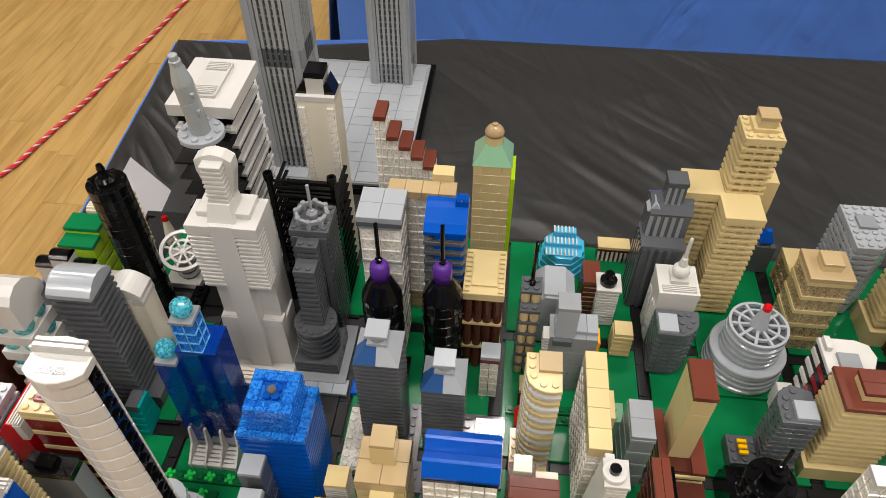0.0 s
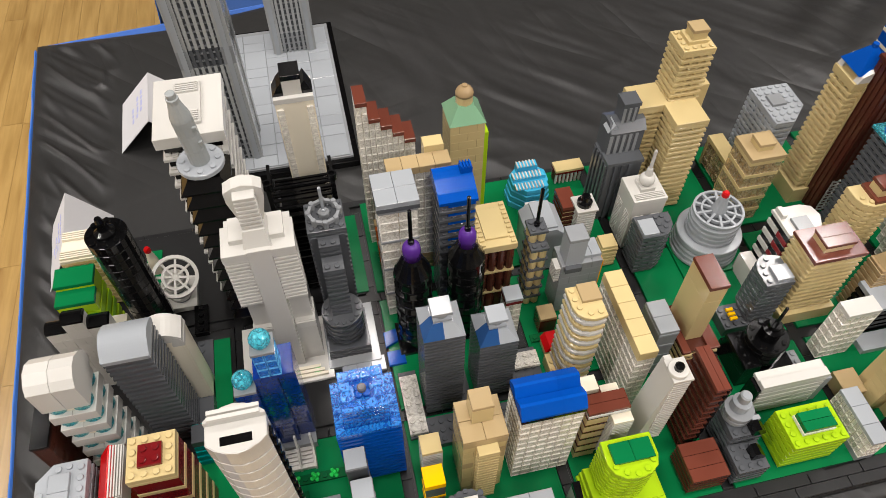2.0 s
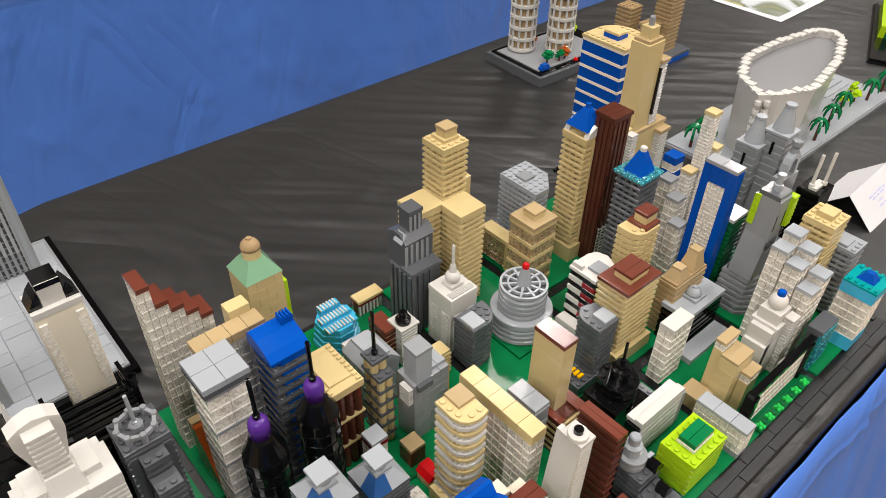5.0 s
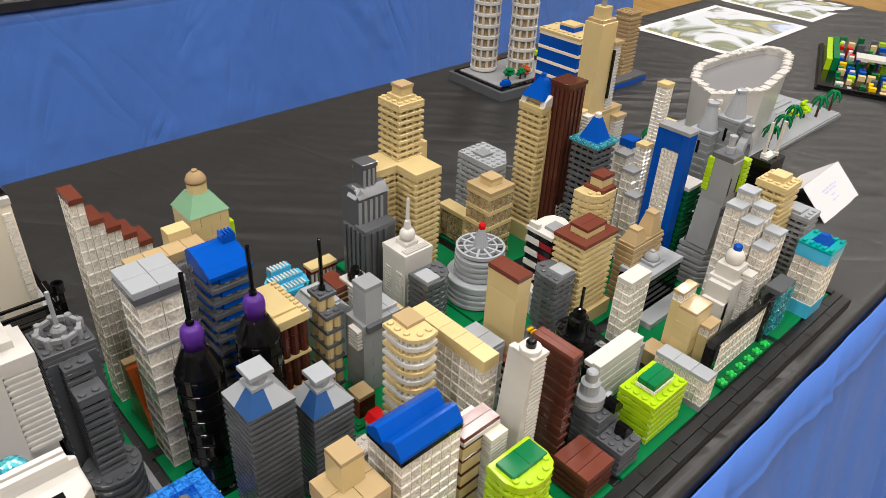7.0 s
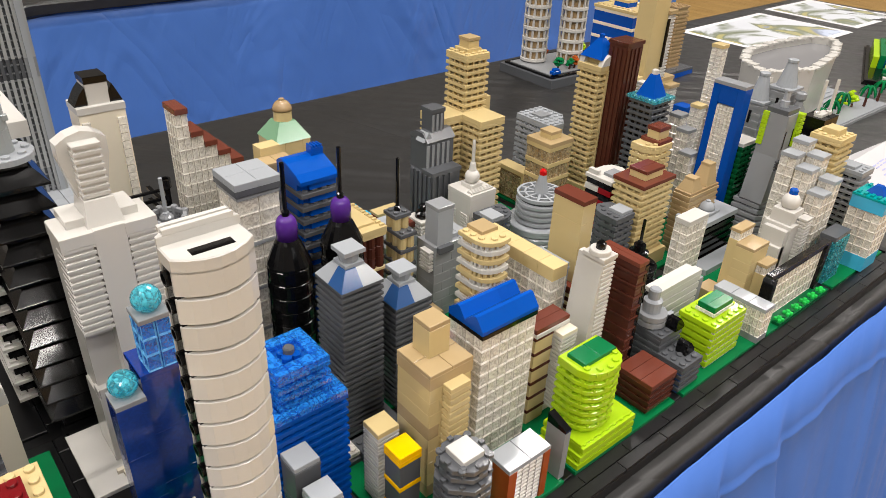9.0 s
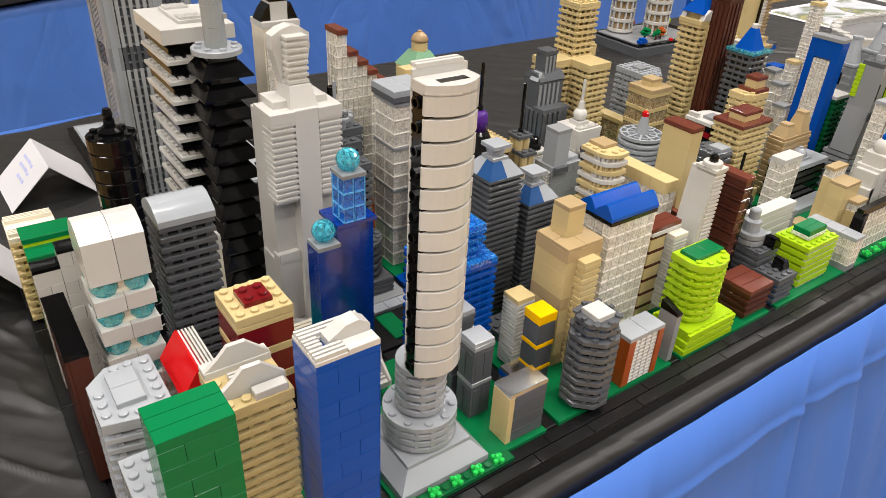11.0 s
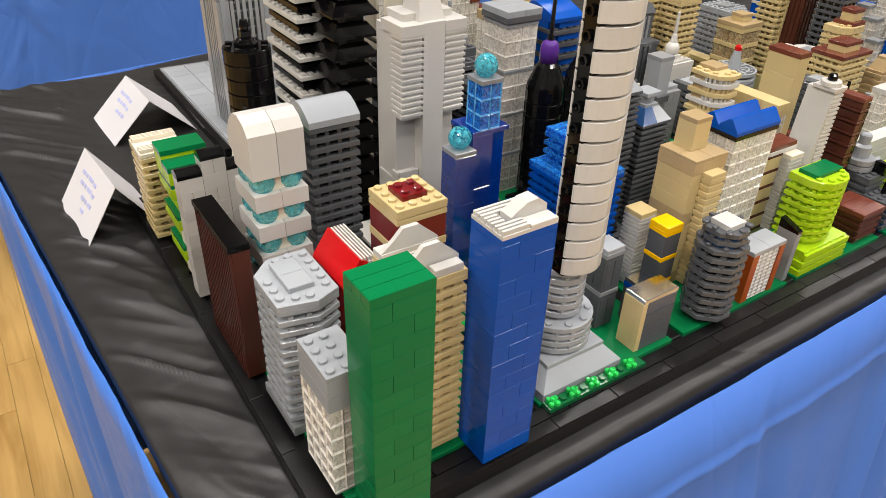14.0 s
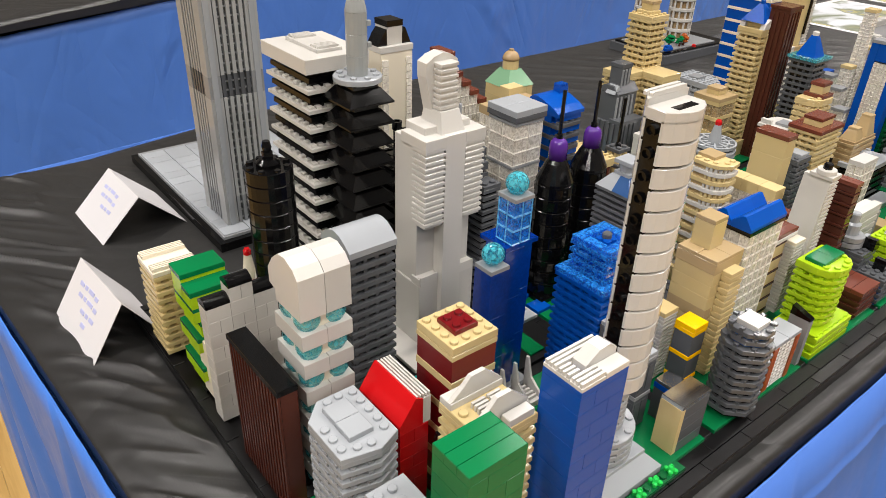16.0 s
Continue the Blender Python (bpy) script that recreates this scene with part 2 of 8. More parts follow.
# ---- the table, its cloth, the drape, the floor ----
def wood_floor():
    """Varnished maple: long grain, dark mineral streaks, each board its own shade."""
    m, nt, b = nodes_of("varnished_maple")
    tc = nt.nodes.new("ShaderNodeTexCoord")
    info = nt.nodes.new("ShaderNodeObjectInfo")
    off = nt.nodes.new("ShaderNodeVectorMath")
    off.operation = "MULTIPLY_ADD"
    off.inputs[1].default_value = (1, 1, 1)
    comb = nt.nodes.new("ShaderNodeCombineXYZ")
    sc = nt.nodes.new("ShaderNodeMath")
    sc.operation = "MULTIPLY"
    sc.inputs[1].default_value = 37.0
    link(nt, info, "Random", sc, 0)
    for i in range(3):
        nt.links.new(sc.outputs[0], comb.inputs[i])
    link(nt, tc, "Object", off, 0)
    nt.links.new(comb.outputs[0], off.inputs[2])
    mp = nt.nodes.new("ShaderNodeMapping")
    mp.inputs["Scale"].default_value = (34, 2.2, 1)
    link(nt, off, "Vector", mp, "Vector")
    nz = nt.nodes.new("ShaderNodeTexNoise")
    nz.inputs["Scale"].default_value, nz.inputs["Detail"].default_value = 1.6, 7
    nz.inputs["Distortion"].default_value = 0.8
    link(nt, mp, "Vector", nz, "Vector")
    mp2 = nt.nodes.new("ShaderNodeMapping")
    mp2.inputs["Scale"].default_value = (16, 3.5, 1)
    link(nt, off, "Vector", mp2, "Vector")
    blot = nt.nodes.new("ShaderNodeTexNoise")
    blot.inputs["Scale"].default_value, blot.inputs["Detail"].default_value = 1.3, 3
    link(nt, mp2, "Vector", blot, "Vector")
    ramp = nt.nodes.new("ShaderNodeValToRGB")
    ramp.color_ramp.elements[0].position, ramp.color_ramp.elements[0].color = 0.22, (0.225, 0.12, 0.028, 1)
    ramp.color_ramp.elements[1].position, ramp.color_ramp.elements[1].color = 0.62, (0.42, 0.262, 0.085, 1)
    add = nt.nodes.new("ShaderNodeMath")
    add.operation = "MULTIPLY_ADD"
    add.inputs[1].default_value, add.inputs[2].default_value = 0.12, -0.14
    link(nt, info, "Random", add, 0)
    s1 = nt.nodes.new("ShaderNodeMath")
    s1.operation = "MULTIPLY_ADD"
    s1.inputs[1].default_value = 0.7
    link(nt, nz, "Fac", s1, 0)
    link(nt, add, "Value", s1, 2)
    s2 = nt.nodes.new("ShaderNodeMath")
    s2.operation = "MULTIPLY_ADD"
    s2.inputs[1].default_value = 0.5
    link(nt, blot, "Fac", s2, 0)
    nt.links.new(s1.outputs[0], s2.inputs[2])
    nt.links.new(s2.outputs[0], ramp.inputs["Fac"])
    link(nt, ramp, "Color", b, "Base Color")
    b.inputs["Roughness"].default_value = 0.3
    return m


def creased(name, rgb, rough, layers_, fine=0.12):
    """A thin sheet with long creases: ridged noise drawn out along several directions, plus fine puckers."""
    m, nt, b = nodes_of(name)
    tc = nt.nodes.new("ShaderNodeTexCoord")
    total = None
    for ang, long_, across, dist, axis, amount in layers_:
        mp = nt.nodes.new("ShaderNodeMapping")
        rot = [0, 0, 0]
        rot[axis] = radians(ang)
        mp.inputs["Rotation"].default_value = rot
        mp.vector_type = "TEXTURE"
        sc = [1 / long_, 1 / across, 1 / across]
        if axis == 1:
            sc = [1 / long_, 900.0, 1 / across]
        elif axis == 0:
            sc = [900.0, 1 / long_, 1 / across]
        mp.inputs["Scale"].default_value = sc
        link(nt, tc, "Object", mp, "Vector")
        nz = nt.nodes.new("ShaderNodeTexNoise")
        nz.inputs["Scale"].default_value, nz.inputs["Detail"].default_value = 1.0, 2.5
        nz.inputs["Distortion"].default_value = dist
        link(nt, mp, "Vector", nz, "Vector")
        sub = nt.nodes.new("ShaderNodeMath")
        sub.operation = "SUBTRACT"
        sub.inputs[1].default_value = 0.5
        link(nt, nz, "Fac", sub, 0)
        ab = nt.nodes.new("ShaderNodeMath")
        ab.operation = "ABSOLUTE"
        nt.links.new(sub.outputs[0], ab.inputs[0])
        patch = nt.nodes.new("ShaderNodeTexNoise")
        patch.inputs["Scale"].default_value = 2.6 + amount
        link(nt, tc, "Object", patch, "Vector")
        pm = nt.nodes.new("ShaderNodeMapRange")
        pm.inputs["From Min"].default_value, pm.inputs["From Max"].default_value = 0.42, 0.62
        pm.inputs["To Min"].default_value, pm.inputs["To Max"].default_value = 0.06 * amount, amount
        link(nt, patch, "Fac", pm, "Value")
        mul = nt.nodes.new("ShaderNodeMath")
        mul.operation = "MULTIPLY_ADD"
        link(nt, pm, "Result", mul, 1)
        nt.links.new(ab.outputs[0], mul.inputs[0])
        if total:
            nt.links.new(total.outputs[0], mul.inputs[2])
        else:
            mul.inputs[2].default_value = 0.0
        total = mul
    bp = nt.nodes.new("ShaderNodeBump")
    bp.inputs["Strength"].default_value, bp.inputs["Distance"].default_value = 1.0, 0.01
    nt.links.new(total.outputs[0], bp.inputs["Height"])
    fz = nt.nodes.new("ShaderNodeTexNoise")
    fz.inputs["Scale"].default_value, fz.inputs["Detail"].default_value = 70, 4
    link(nt, tc, "Object", fz, "Vector")
    bp2 = nt.nodes.new("ShaderNodeBump")
    bp2.inputs["Strength"].default_value, bp2.inputs["Distance"].default_value = fine, 0.002
    link(nt, fz, "Fac", bp2, "Height")
    link(nt, bp, "Normal", bp2, "Normal")
    link(nt, bp2, "Normal", b, "Normal")
    mx = nt.nodes.new("ShaderNodeMapRange")
    mx.inputs["To Min"].default_value, mx.inputs["To Max"].default_value = rough - 0.06, rough + 0.1
    link(nt, fz, "Fac", mx, "Value")
    link(nt, mx, "Result", b, "Roughness")
    b.inputs["Base Color"].default_value = (*rgb, 1)
    return m


# creases: angle, frequency along, frequency across, wander, axis of turning, depth
VINYL = creased("black_vinyl", (0.017, 0.0168, 0.0165), 0.37, ((-43, 0.8, 12, 0.3, 2, 1.2), (-72, 1.0, 11, 0.4, 2, 0.9), (15, 1.6, 18, 0.6, 2, 0.2)))
BLUECLOTH = creased("blue_drape_sheet", (0.06, 0.15, 0.44), 0.36, ((62, 1.2, 5, 0.8, 1, 2.8), (112, 1.6, 7, 1.0, 1, 2.4), (90, 0.8, 9, 0.5, 1, 1.6)), 0.05)
BLUEEND = creased("blue_skirt_sheet", (0.058, 0.18, 0.58), 0.36, ((62, 1.6, 6, 0.8, 0, 1.2), (100, 2.0, 9, 0.8, 0, 1.0)), 0.05)
BLUECLOTH.node_tree.nodes["Principled BSDF"].inputs["IOR"].default_value = 1.36
BLUEEND.node_tree.nodes["Principled BSDF"].inputs["IOR"].default_value = 1.25
BLUESKIRT = creased("blue_front_skirt_sheet", (0.07, 0.168, 0.52), 0.5, ((80, 1.0, 9, 0.5, 1, 0.5), (60, 1.2, 5, 0.8, 1, 0.35)), 0.04)
BLUESKIRT.node_tree.nodes["Principled BSDF"].inputs["IOR"].default_value = 1.14
VINYL.node_tree.nodes["Principled BSDF"].inputs["IOR"].default_value = 1.45
FLOORWOOD = wood_floor()
TX1, TY0, TZ = 260.0, -4.0, -4.0   # table's far end and front edge in studs, top in plates
FLOOR_Z = -0.76


def tx0(y):
    """The table's near end, cut a little aslant."""
    return -39.0 - 0.078 * y


def ty1(x):
    """The table's back edge, drawn in towards the near end."""
    return 95.0 + 5.8 * max(0.0, min(1.0, (x + 25.0) / 30.0)) + 0.006 * max(0.0, x)



def wrinkle(x, y):
    v = Vector((x * 2.2, y * 2.2, 0.3))
    w = noise.noise(v * 3.0) * 0.35
    ridge = 1 - abs(noise.noise(Vector((x * 9 + y * 5 + w * 4, (y - x * 0.4) * 2.4, 1.7))))
    # long creases pulled slantwise across the sheet, strongest on the free strip at the table's end
    u, q = (x + y) * 0.707, (x - y) * 0.707
    strip = max(0.0, min(1.0, (-0.255 - x) / 0.03))
    a = noise.noise(Vector((u * 24 + 0.6 * w, q * 1.5, 5.2)))
    if strip > 0:
        a += strip * (noise.noise(Vector(((x * 0.78 + y * 0.62) * 40 + 0.8 * w, (x * 0.62 - y * 0.78) * 2.2, 3.4))) - a)
    b = noise.noise(Vector((u * 51, q * 2.6, 8.8)))
    patch = max(0.0, noise.noise(Vector((x * 2.4 + 3.1, y * 2.4, 9.4))) + 0.12)
    pull = (0.0042 * strip + 0.0034 * patch) * (max(0.0, 1 - abs(a) * (3.2 + 0.8 * strip)) ** 1.3 + 0.35 * max(0.0, 1 - abs(b) * 3.5))
    return 0.0009 * noise.noise(v * 4) + 0.0008 * max(0, ridge - 0.72) / 0.28 + pull


bm = bmesh.new()
fine, nx, ny = 70, 470, 330
edge = 0.012
grid = []
for i in range(nx + 1):
    col = []
    for j in range(ny + 1):
        v = j / ny
        xa = tx0(TY0 + (ty1(-40) - TY0) * v)
        x = xa + 18.0 * i / fine if i < fine else xa + 18.0 + (TX1 - xa - 18.0) * (i - fine) / (nx - fine)
        y = TY0 + (ty1(x) - TY0) * (v if j > 24 else v * v * ny / 24)
        front, side = (y - TY0) * S, min(x - xa, ty1(x) - y) * S
        k = max(0.0, min(1.0, side / 0.02))
        q = max(0.0, 1 - front / 0.009)
        x, y = x * S, y * S
        z = TZ * P + wrinkle(x, y) * k * min(1.0, front / 0.05) ** 2 - (1 - k) ** 2 * 0.004 - 0.009 * (1 - math.sqrt(1 - q * q))
        col.append(bm.verts.new((x, y, z)))
    grid.append(col)
for i in range(nx):
    for j in range(ny):
        f = bm.faces.new((grid[i][j], grid[i + 1][j], grid[i + 1][j + 1], grid[i][j + 1]))
        f.smooth = True
rim = [grid[i][0] for i in range(nx + 1)] + [grid[nx][j] for j in range(1, ny + 1)] + [grid[i][ny] for i in range(nx - 1, -1, -1)] + [grid[0][j] for j in range(ny - 1, 0, -1)]
low = [bm.verts.new((v.co.x, v.co.y, TZ * P - 0.02)) for v in rim]
ring_faces(bm, low, rim)
bm.faces.new(low[::-1])
tagged(new("table_top", to_mesh("table_top", bm, VINYL)), "folding table covered in wrinkled black vinyl sheet", "table", kind="structure")


def drape(name, p0, p1, z0, z1, mat, folds, depth, label, steps=400, seed=0.0, rows=8, flare=0.06, crease=0.0, pinches=()):
    """A hanging cloth with soft upright folds from p0 to p1 in metres."""
    bm = bmesh.new()
    d = Vector((p1[0] - p0[0], p1[1] - p0[1]))
    L = d.length
    nrm = Vector((-d.y, d.x)) / L
    levels = [j / rows for j in range(rows + 1)]
    if crease:
        levels = sorted(levels + [1 - (crease + k) / 0.7 for k in (-0.006, -0.002, 0.0, 0.002, 0.006)])
        rows = len(levels) - 1
    cols = []
    for i in range(steps + 1):
        s = i / steps
        col = []
        for h in levels:
            a = noise.noise(Vector((s * folds, h * 0.7 + seed, seed))) + 0.45 * noise.noise(Vector((s * folds * 2.7, h * 0.5, seed + 4)))
            o = depth * a * (1.15 - 1.1 * h) - flare * (1 - h)
            if crease:
                o -= 0.0022 * max(0.0, 1 - abs((1 - h) * 0.7 - crease) / 0.006)
            for at, slant, wide, deep in pinches:
                g = (s * L - at - slant * (1 - h)) / (wide * (0.5 + 1.5 * (1 - h)))
                o -= deep * min(1.0, (1 - h) * 5.0) * (math.exp(-g * g) - 0.7 * math.exp(-(g - 1.8) ** 2))
            col.append(bm.verts.new((p0[0] + d.x * s + nrm.x * o, p0[1] + d.y * s + nrm.y * o, z0 + ((z1(p0[0] + d.x * s) if callable(z1) else z1) - z0) * h)))
        cols.append(col)
    for i in range(steps):
        for j in range(rows):
            bm.faces.new((cols[i][j], cols[i + 1][j], cols[i + 1][j + 1], cols[i][j + 1])).smooth = True
    ob = new(name, to_mesh(name, bm, mat))
    sol = ob.modifiers.new("thick", "SOLIDIFY")
    sol.thickness = 0.0015
    return tagged(ob, label, "drape", kind="structure")


ztop = TZ * P - 0.0085
drape("table_skirt_front", (tx0(TY0) * S, TY0 * S - 0.004), (TX1 * S, TY0 * S - 0.004), FLOOR_Z + 0.01, ztop, BLUESKIRT, 40, 0.022, "blue cloth skirt hanging from the table's long front edge", 700, 1.3, 14, 0.10, 0.06,
      ((0.12, -0.08, 0.016, 0.008), (0.36, 0.06, 0.014, 0.007), (0.58, -0.05, 0.012, 0.009), (0.66, 0.05, 0.02, 0.010), (0.9, -0.06, 0.015, 0.008), (1.15, 0.05, 0.018, 0.010), (1.5, -0.05, 0.02, 0.009), (1.9, 0.06, 0.02, 0.009)))
drape("table_skirt_end", (tx0(95) * S - 0.006, 95 * S), (tx0(TY0) * S - 0.006, TY0 * S), FLOOR_Z + 0.01, ztop, BLUEEND, 14, 0.022, "blue cloth skirt hanging from the table's end", 240, 5.1, 14, 0.0, 0.0,
      ((0.2, 0.05, 0.015, 0.008), (0.42, -0.05, 0.013, 0.008), (0.6, 0.05, 0.016, 0.009), (0.74, -0.04, 0.014, 0.008)))
drape("table_skirt_back", (TX1 * S, ty1(TX1) * S + 0.006), (5 * S, ty1(5) * S + 0.006), FLOOR_Z + 0.01, ztop, BLUESKIRT, 40, 0.015, "blue cloth skirt hanging from the table's back edge", 300, 2.9)
drape("table_skirt_back_corner", (5 * S, ty1(5) * S + 0.006), (tx0(95) * S, 95 * S + 0.006), FLOOR_Z + 0.01, ztop, BLUESKIRT, 6, 0.01, "blue cloth skirt hanging from the drawn-in back corner", 80, 2.2)
drape("table_skirt_far_end", (TX1 * S + 0.006, TY0 * S), (TX1 * S + 0.006, ty1(TX1) * S), FLOOR_Z + 0.01, ztop, BLUEEND, 12, 0.015, "blue cloth skirt hanging from the table's far end", 160, 6.6)
# a second table of the same height stands across an aisle behind the first
Y2 = 200 * S


def rear_z(x):
    """Height of the rear table, which sags towards its free end."""
    return S * min(2.2, max(-2.8, -2.4 + 0.11 * (x / S + 15)))


drape("rear_table_skirt", (-42.6 * S, Y2), (330 * S, Y2), FLOOR_Z + 0.01, lambda x: rear_z(x) - 0.004, BLUECLOTH, 11, 0.03, "blue sheet skirt hanging from the rear table", 500, 8.2, 14)
drape("rear_table_skirt_end", (-42.6 * S, Y2 + 0.74), (-42.6 * S, Y2), FLOOR_Z + 0.01, lambda x: rear_z(-0.34) - 0.004, BLUEEND, 9, 0.012, "blue sheet skirt hanging from the rear table's end", 120, 3.3)
drape("rear_table_skirt_far_end", (330 * S, Y2), (330 * S, Y2 + 0.74), FLOOR_Z + 0.01, lambda x: rear_z(2.6) - 0.004, BLUEEND, 9, 0.012, "blue sheet skirt hanging from the rear table's far end", 120, 4.3)
drape("rear_table_skirt_back", (330 * S, Y2 + 0.74), (-42.6 * S, Y2 + 0.74), FLOOR_Z + 0.01, lambda x: rear_z(x) - 0.004, BLUECLOTH, 20, 0.015, "blue sheet skirt hanging from the rear table's back", 300, 7.7)
bm = bmesh.new()
nx, ny = 90, 24
rows2 = [[bm.verts.new((-0.345 + 2.99 * i / nx, Y2 - 0.012 + 0.76 * j / ny, rear_z(-0.345 + 2.99 * i / nx) + wrinkle(i * 0.11, 3 + j * 0.09) - (0.004 if j == 0 else 0))) for j in range(ny + 1)] for i in range(nx + 1)]
for i in range(nx):
    for j in range(ny):
        bm.faces.new((rows2[i][j], rows2[i + 1][j], rows2[i + 1][j + 1], rows2[i][j + 1])).smooth = True
rim = [rows2[i][0] for i in range(nx + 1)] + [rows2[nx][j] for j in range(1, ny + 1)] + [rows2[i][ny] for i in range(nx - 1, -1, -1)] + [rows2[0][j] for j in range(ny - 1, 0, -1)]
low = [bm.verts.new((v.co.x, v.co.y, v.co.z - 0.02)) for v in rim]
ring_faces(bm, low, rim)
bm.faces.new(low[::-1])
tagged(new("rear_table_top", to_mesh("rear_table_top", bm, VINYL)), "rear folding table covered in black vinyl sheet", "table", kind="structure")

# floor: a dark bed, and maple boards laid along the hall
bm = bmesh.new()
bmesh.ops.create_cube(bm, size=1.0)
for v in bm.verts:
    v.co = Vector((v.co.x * 18 + 0.5, v.co.y * 15 + 0.5, FLOOR_Z - 0.03 + v.co.z * 0.04))
floor = tagged(new("floor", to_mesh("floor", bm, plastic("dark_joint_varnish", (0.31, 0.175, 0.052), 0.4))), "varnished golden maple sports hall floor of narrow boards", "floor", kind="structure")
BW = 0.057


def board_mesh(l):
    bm = bmesh.new()
    bmesh.ops.create_cube(bm, size=1.0)
    for v in bm.verts:
        v.co = Vector((v.co.x * (BW - 0.0006), v.co.y * (l - 0.001), v.co.z * 0.01))
    return to_mesh("floor_board", bm, FLOORWOOD)


BOARDS = {l: board_mesh(l) for l in (0.5, 0.7, 0.9, 1.1)}
rng = random.Random(11)
rest = bmesh.new()
for r in range(-140, 158):
    x = -0.5 + r * BW
    y = -6.95 + rng.random() * 0.1
    while y < 7.0:
        l = rng.choice((0.5, 0.7, 0.9, 1.1))
        near = -2.9 < x < -0.2 and -0.9 < y + l and y < 3.6
        if near:
            ob = new("floor_board", BOARDS[l])
            ob.parent = floor
            ob.location = (x, y + l / 2, FLOOR_Z - 0.005)
        else:
            vs = [rest.verts.new((x + sx * (BW / 2 - 0.0006), y + (0.0005 if sy < 0 else l - 0.0005), FLOOR_Z)) for sx, sy in ((-1, -1), (1, -1), (1, 1), (-1, 1))]
            lo = [rest.verts.new((v.co.x, v.co.y, FLOOR_Z - 0.01)) for v in vs]
            rest.faces.new(vs)
            ring_faces(rest, lo, vs)
        y += l
far = new("floor_boards_rest", to_mesh("floor_boards_rest", rest, FLOORWOOD))
far.parent = floor
tagged(far, kind="stuff")

# the hall that closes the place
PAINT = plastic("beige_wall_paint", (0.17, 0.165, 0.155), 0.6)
SOFFIT = plastic("grey_ceiling_paint", (0.06, 0.06, 0.06), 0.7)


def slab(name, x0, y0, z0, x1, y1, z1, mat, label, cat):
    bm = bmesh.new()
    bmesh.ops.create_cube(bm, size=1.0)
    for v in bm.verts:
        v.co = Vector(((x0 + x1) / 2 + v.co.x * (x1 - x0), (y0 + y1) / 2 + v.co.y * (y1 - y0), (z0 + z1) / 2 + v.co.z * (z1 - z0)))
    return tagged(new(name, to_mesh(name, bm, mat)), label, cat, kind="structure")


slab("wall_north", -8.5, 8.0, FLOOR_Z - 0.01, 9.5, 8.2, CEILING_Z, PAINT, "plain beige painted sports hall wall", "wall")
slab("wall_south", -8.5, -7.2, FLOOR_Z - 0.01, 9.5, -7.0, CEILING_Z, PAINT, "plain beige painted sports hall wall", "wall")
slab("wall_west", -8.7, -7.2, FLOOR_Z - 0.01, -8.5, 8.2, CEILING_Z, PAINT, "plain beige painted sports hall wall", "wall")
slab("wall_east", 9.5, -7.2, FLOOR_Z - 0.01, 9.7, 8.2, CEILING_Z, PAINT, "plain beige painted sports hall wall", "wall")
slab("ceiling", -8.7, -7.2, CEILING_Z, 9.7, 8.2, CEILING_Z + 0.2, SOFFIT, "plain dark sports hall ceiling", "ceiling")

# red and white rope lying on the floor boards
ROPE = plastic("red_rope_fibre", (0.5, 0.03, 0.045), 0.6)
ROPEW = plastic("white_rope_fibre", (0.7, 0.62, 0.58), 0.6)
rope = thing("rope", "red braided rope with white flecks lying on the floor", "rope", 0, 0, 0)
rope.location = (0, 0, FLOOR_Z + 0.0075)
knots = [(-210, 60), (-172, 120), (-155, 161), (-148, 203), (-141, 262), (-132, 340), (-128, 420)]


def rope_at(t):
    k = min(int(t), len(knots) - 2)
    f = t - k
    f2 = f * f * (3 - 2 * f) * 0.25 + f * 0.75
    a, b = knots[k], knots[k + 1]
    return Vector(((a[0] + (b[0] - a[0]) * f2) * S, (a[1] + (b[1] - a[1]) * f) * S, 0.0))


for strand in range(3):
    bm = bmesh.new()
    prev = None
    N = 420
    for i in range(N + 1):
        c = rope_at(6 * i / N)
        d = (rope_at(min(6, 6 * i / N + 0.02)) - rope_at(max(0, 6 * i / N - 0.02))).normalized()
        n = Vector((-d.y, d.x, 0))
        ph = i * 0.75 + strand * 2.094
        c = c + n * 0.0032 * math.cos(ph) + Vector((0, 0, 0.0032 * math.sin(ph)))
        rr = 0.0023 if strand == 2 else 0.0042
        cur = [bm.verts.new(c + n * rr * math.cos(q * math.pi / 3) + Vector((0, 0, rr * math.sin(q * math.pi / 3)))) for q in range(6)]
        if prev:
            ring_faces(bm, prev, cur)
        prev = cur
    for f in bm.faces:
        f.smooth = True
    part("strand", bm, ROPEW if strand == 2 else ROPE, rope)

# base of the city
BX0, BX1, BY0, BY1 = -33.0, 81.5, -2.3, 47.6

# ---- more ways of stacking pieces ----
def building(label, x, y, name="model_tower", tall=1.0):
    """A building of the city; tall stretches its courses a little."""
    e = thing(name, label, "model building", x, y, 0, 0, "model skyscrapers")
    e.scale = (1, 1, tall)
    return e


def courses(T, w, d, z0, n, mat, h=3.0, run=2, x0=0.0, y0=0.0, alt=None):
    """Courses of bricks in running bond along x."""
    for i in range(n):
        x, k = 0.0, 0
        first = run if i % 2 == 0 else run / 2
        while x < w - 0.01:
            l = min(first if k == 0 else run, w - x)
            m = alt if alt and (i * 7 + k * 3) % 5 == 0 else mat
            plate(T, x0 + x, y0, l, d, z0 + i * h, h, m, name="brick")
            x += l
            k += 1


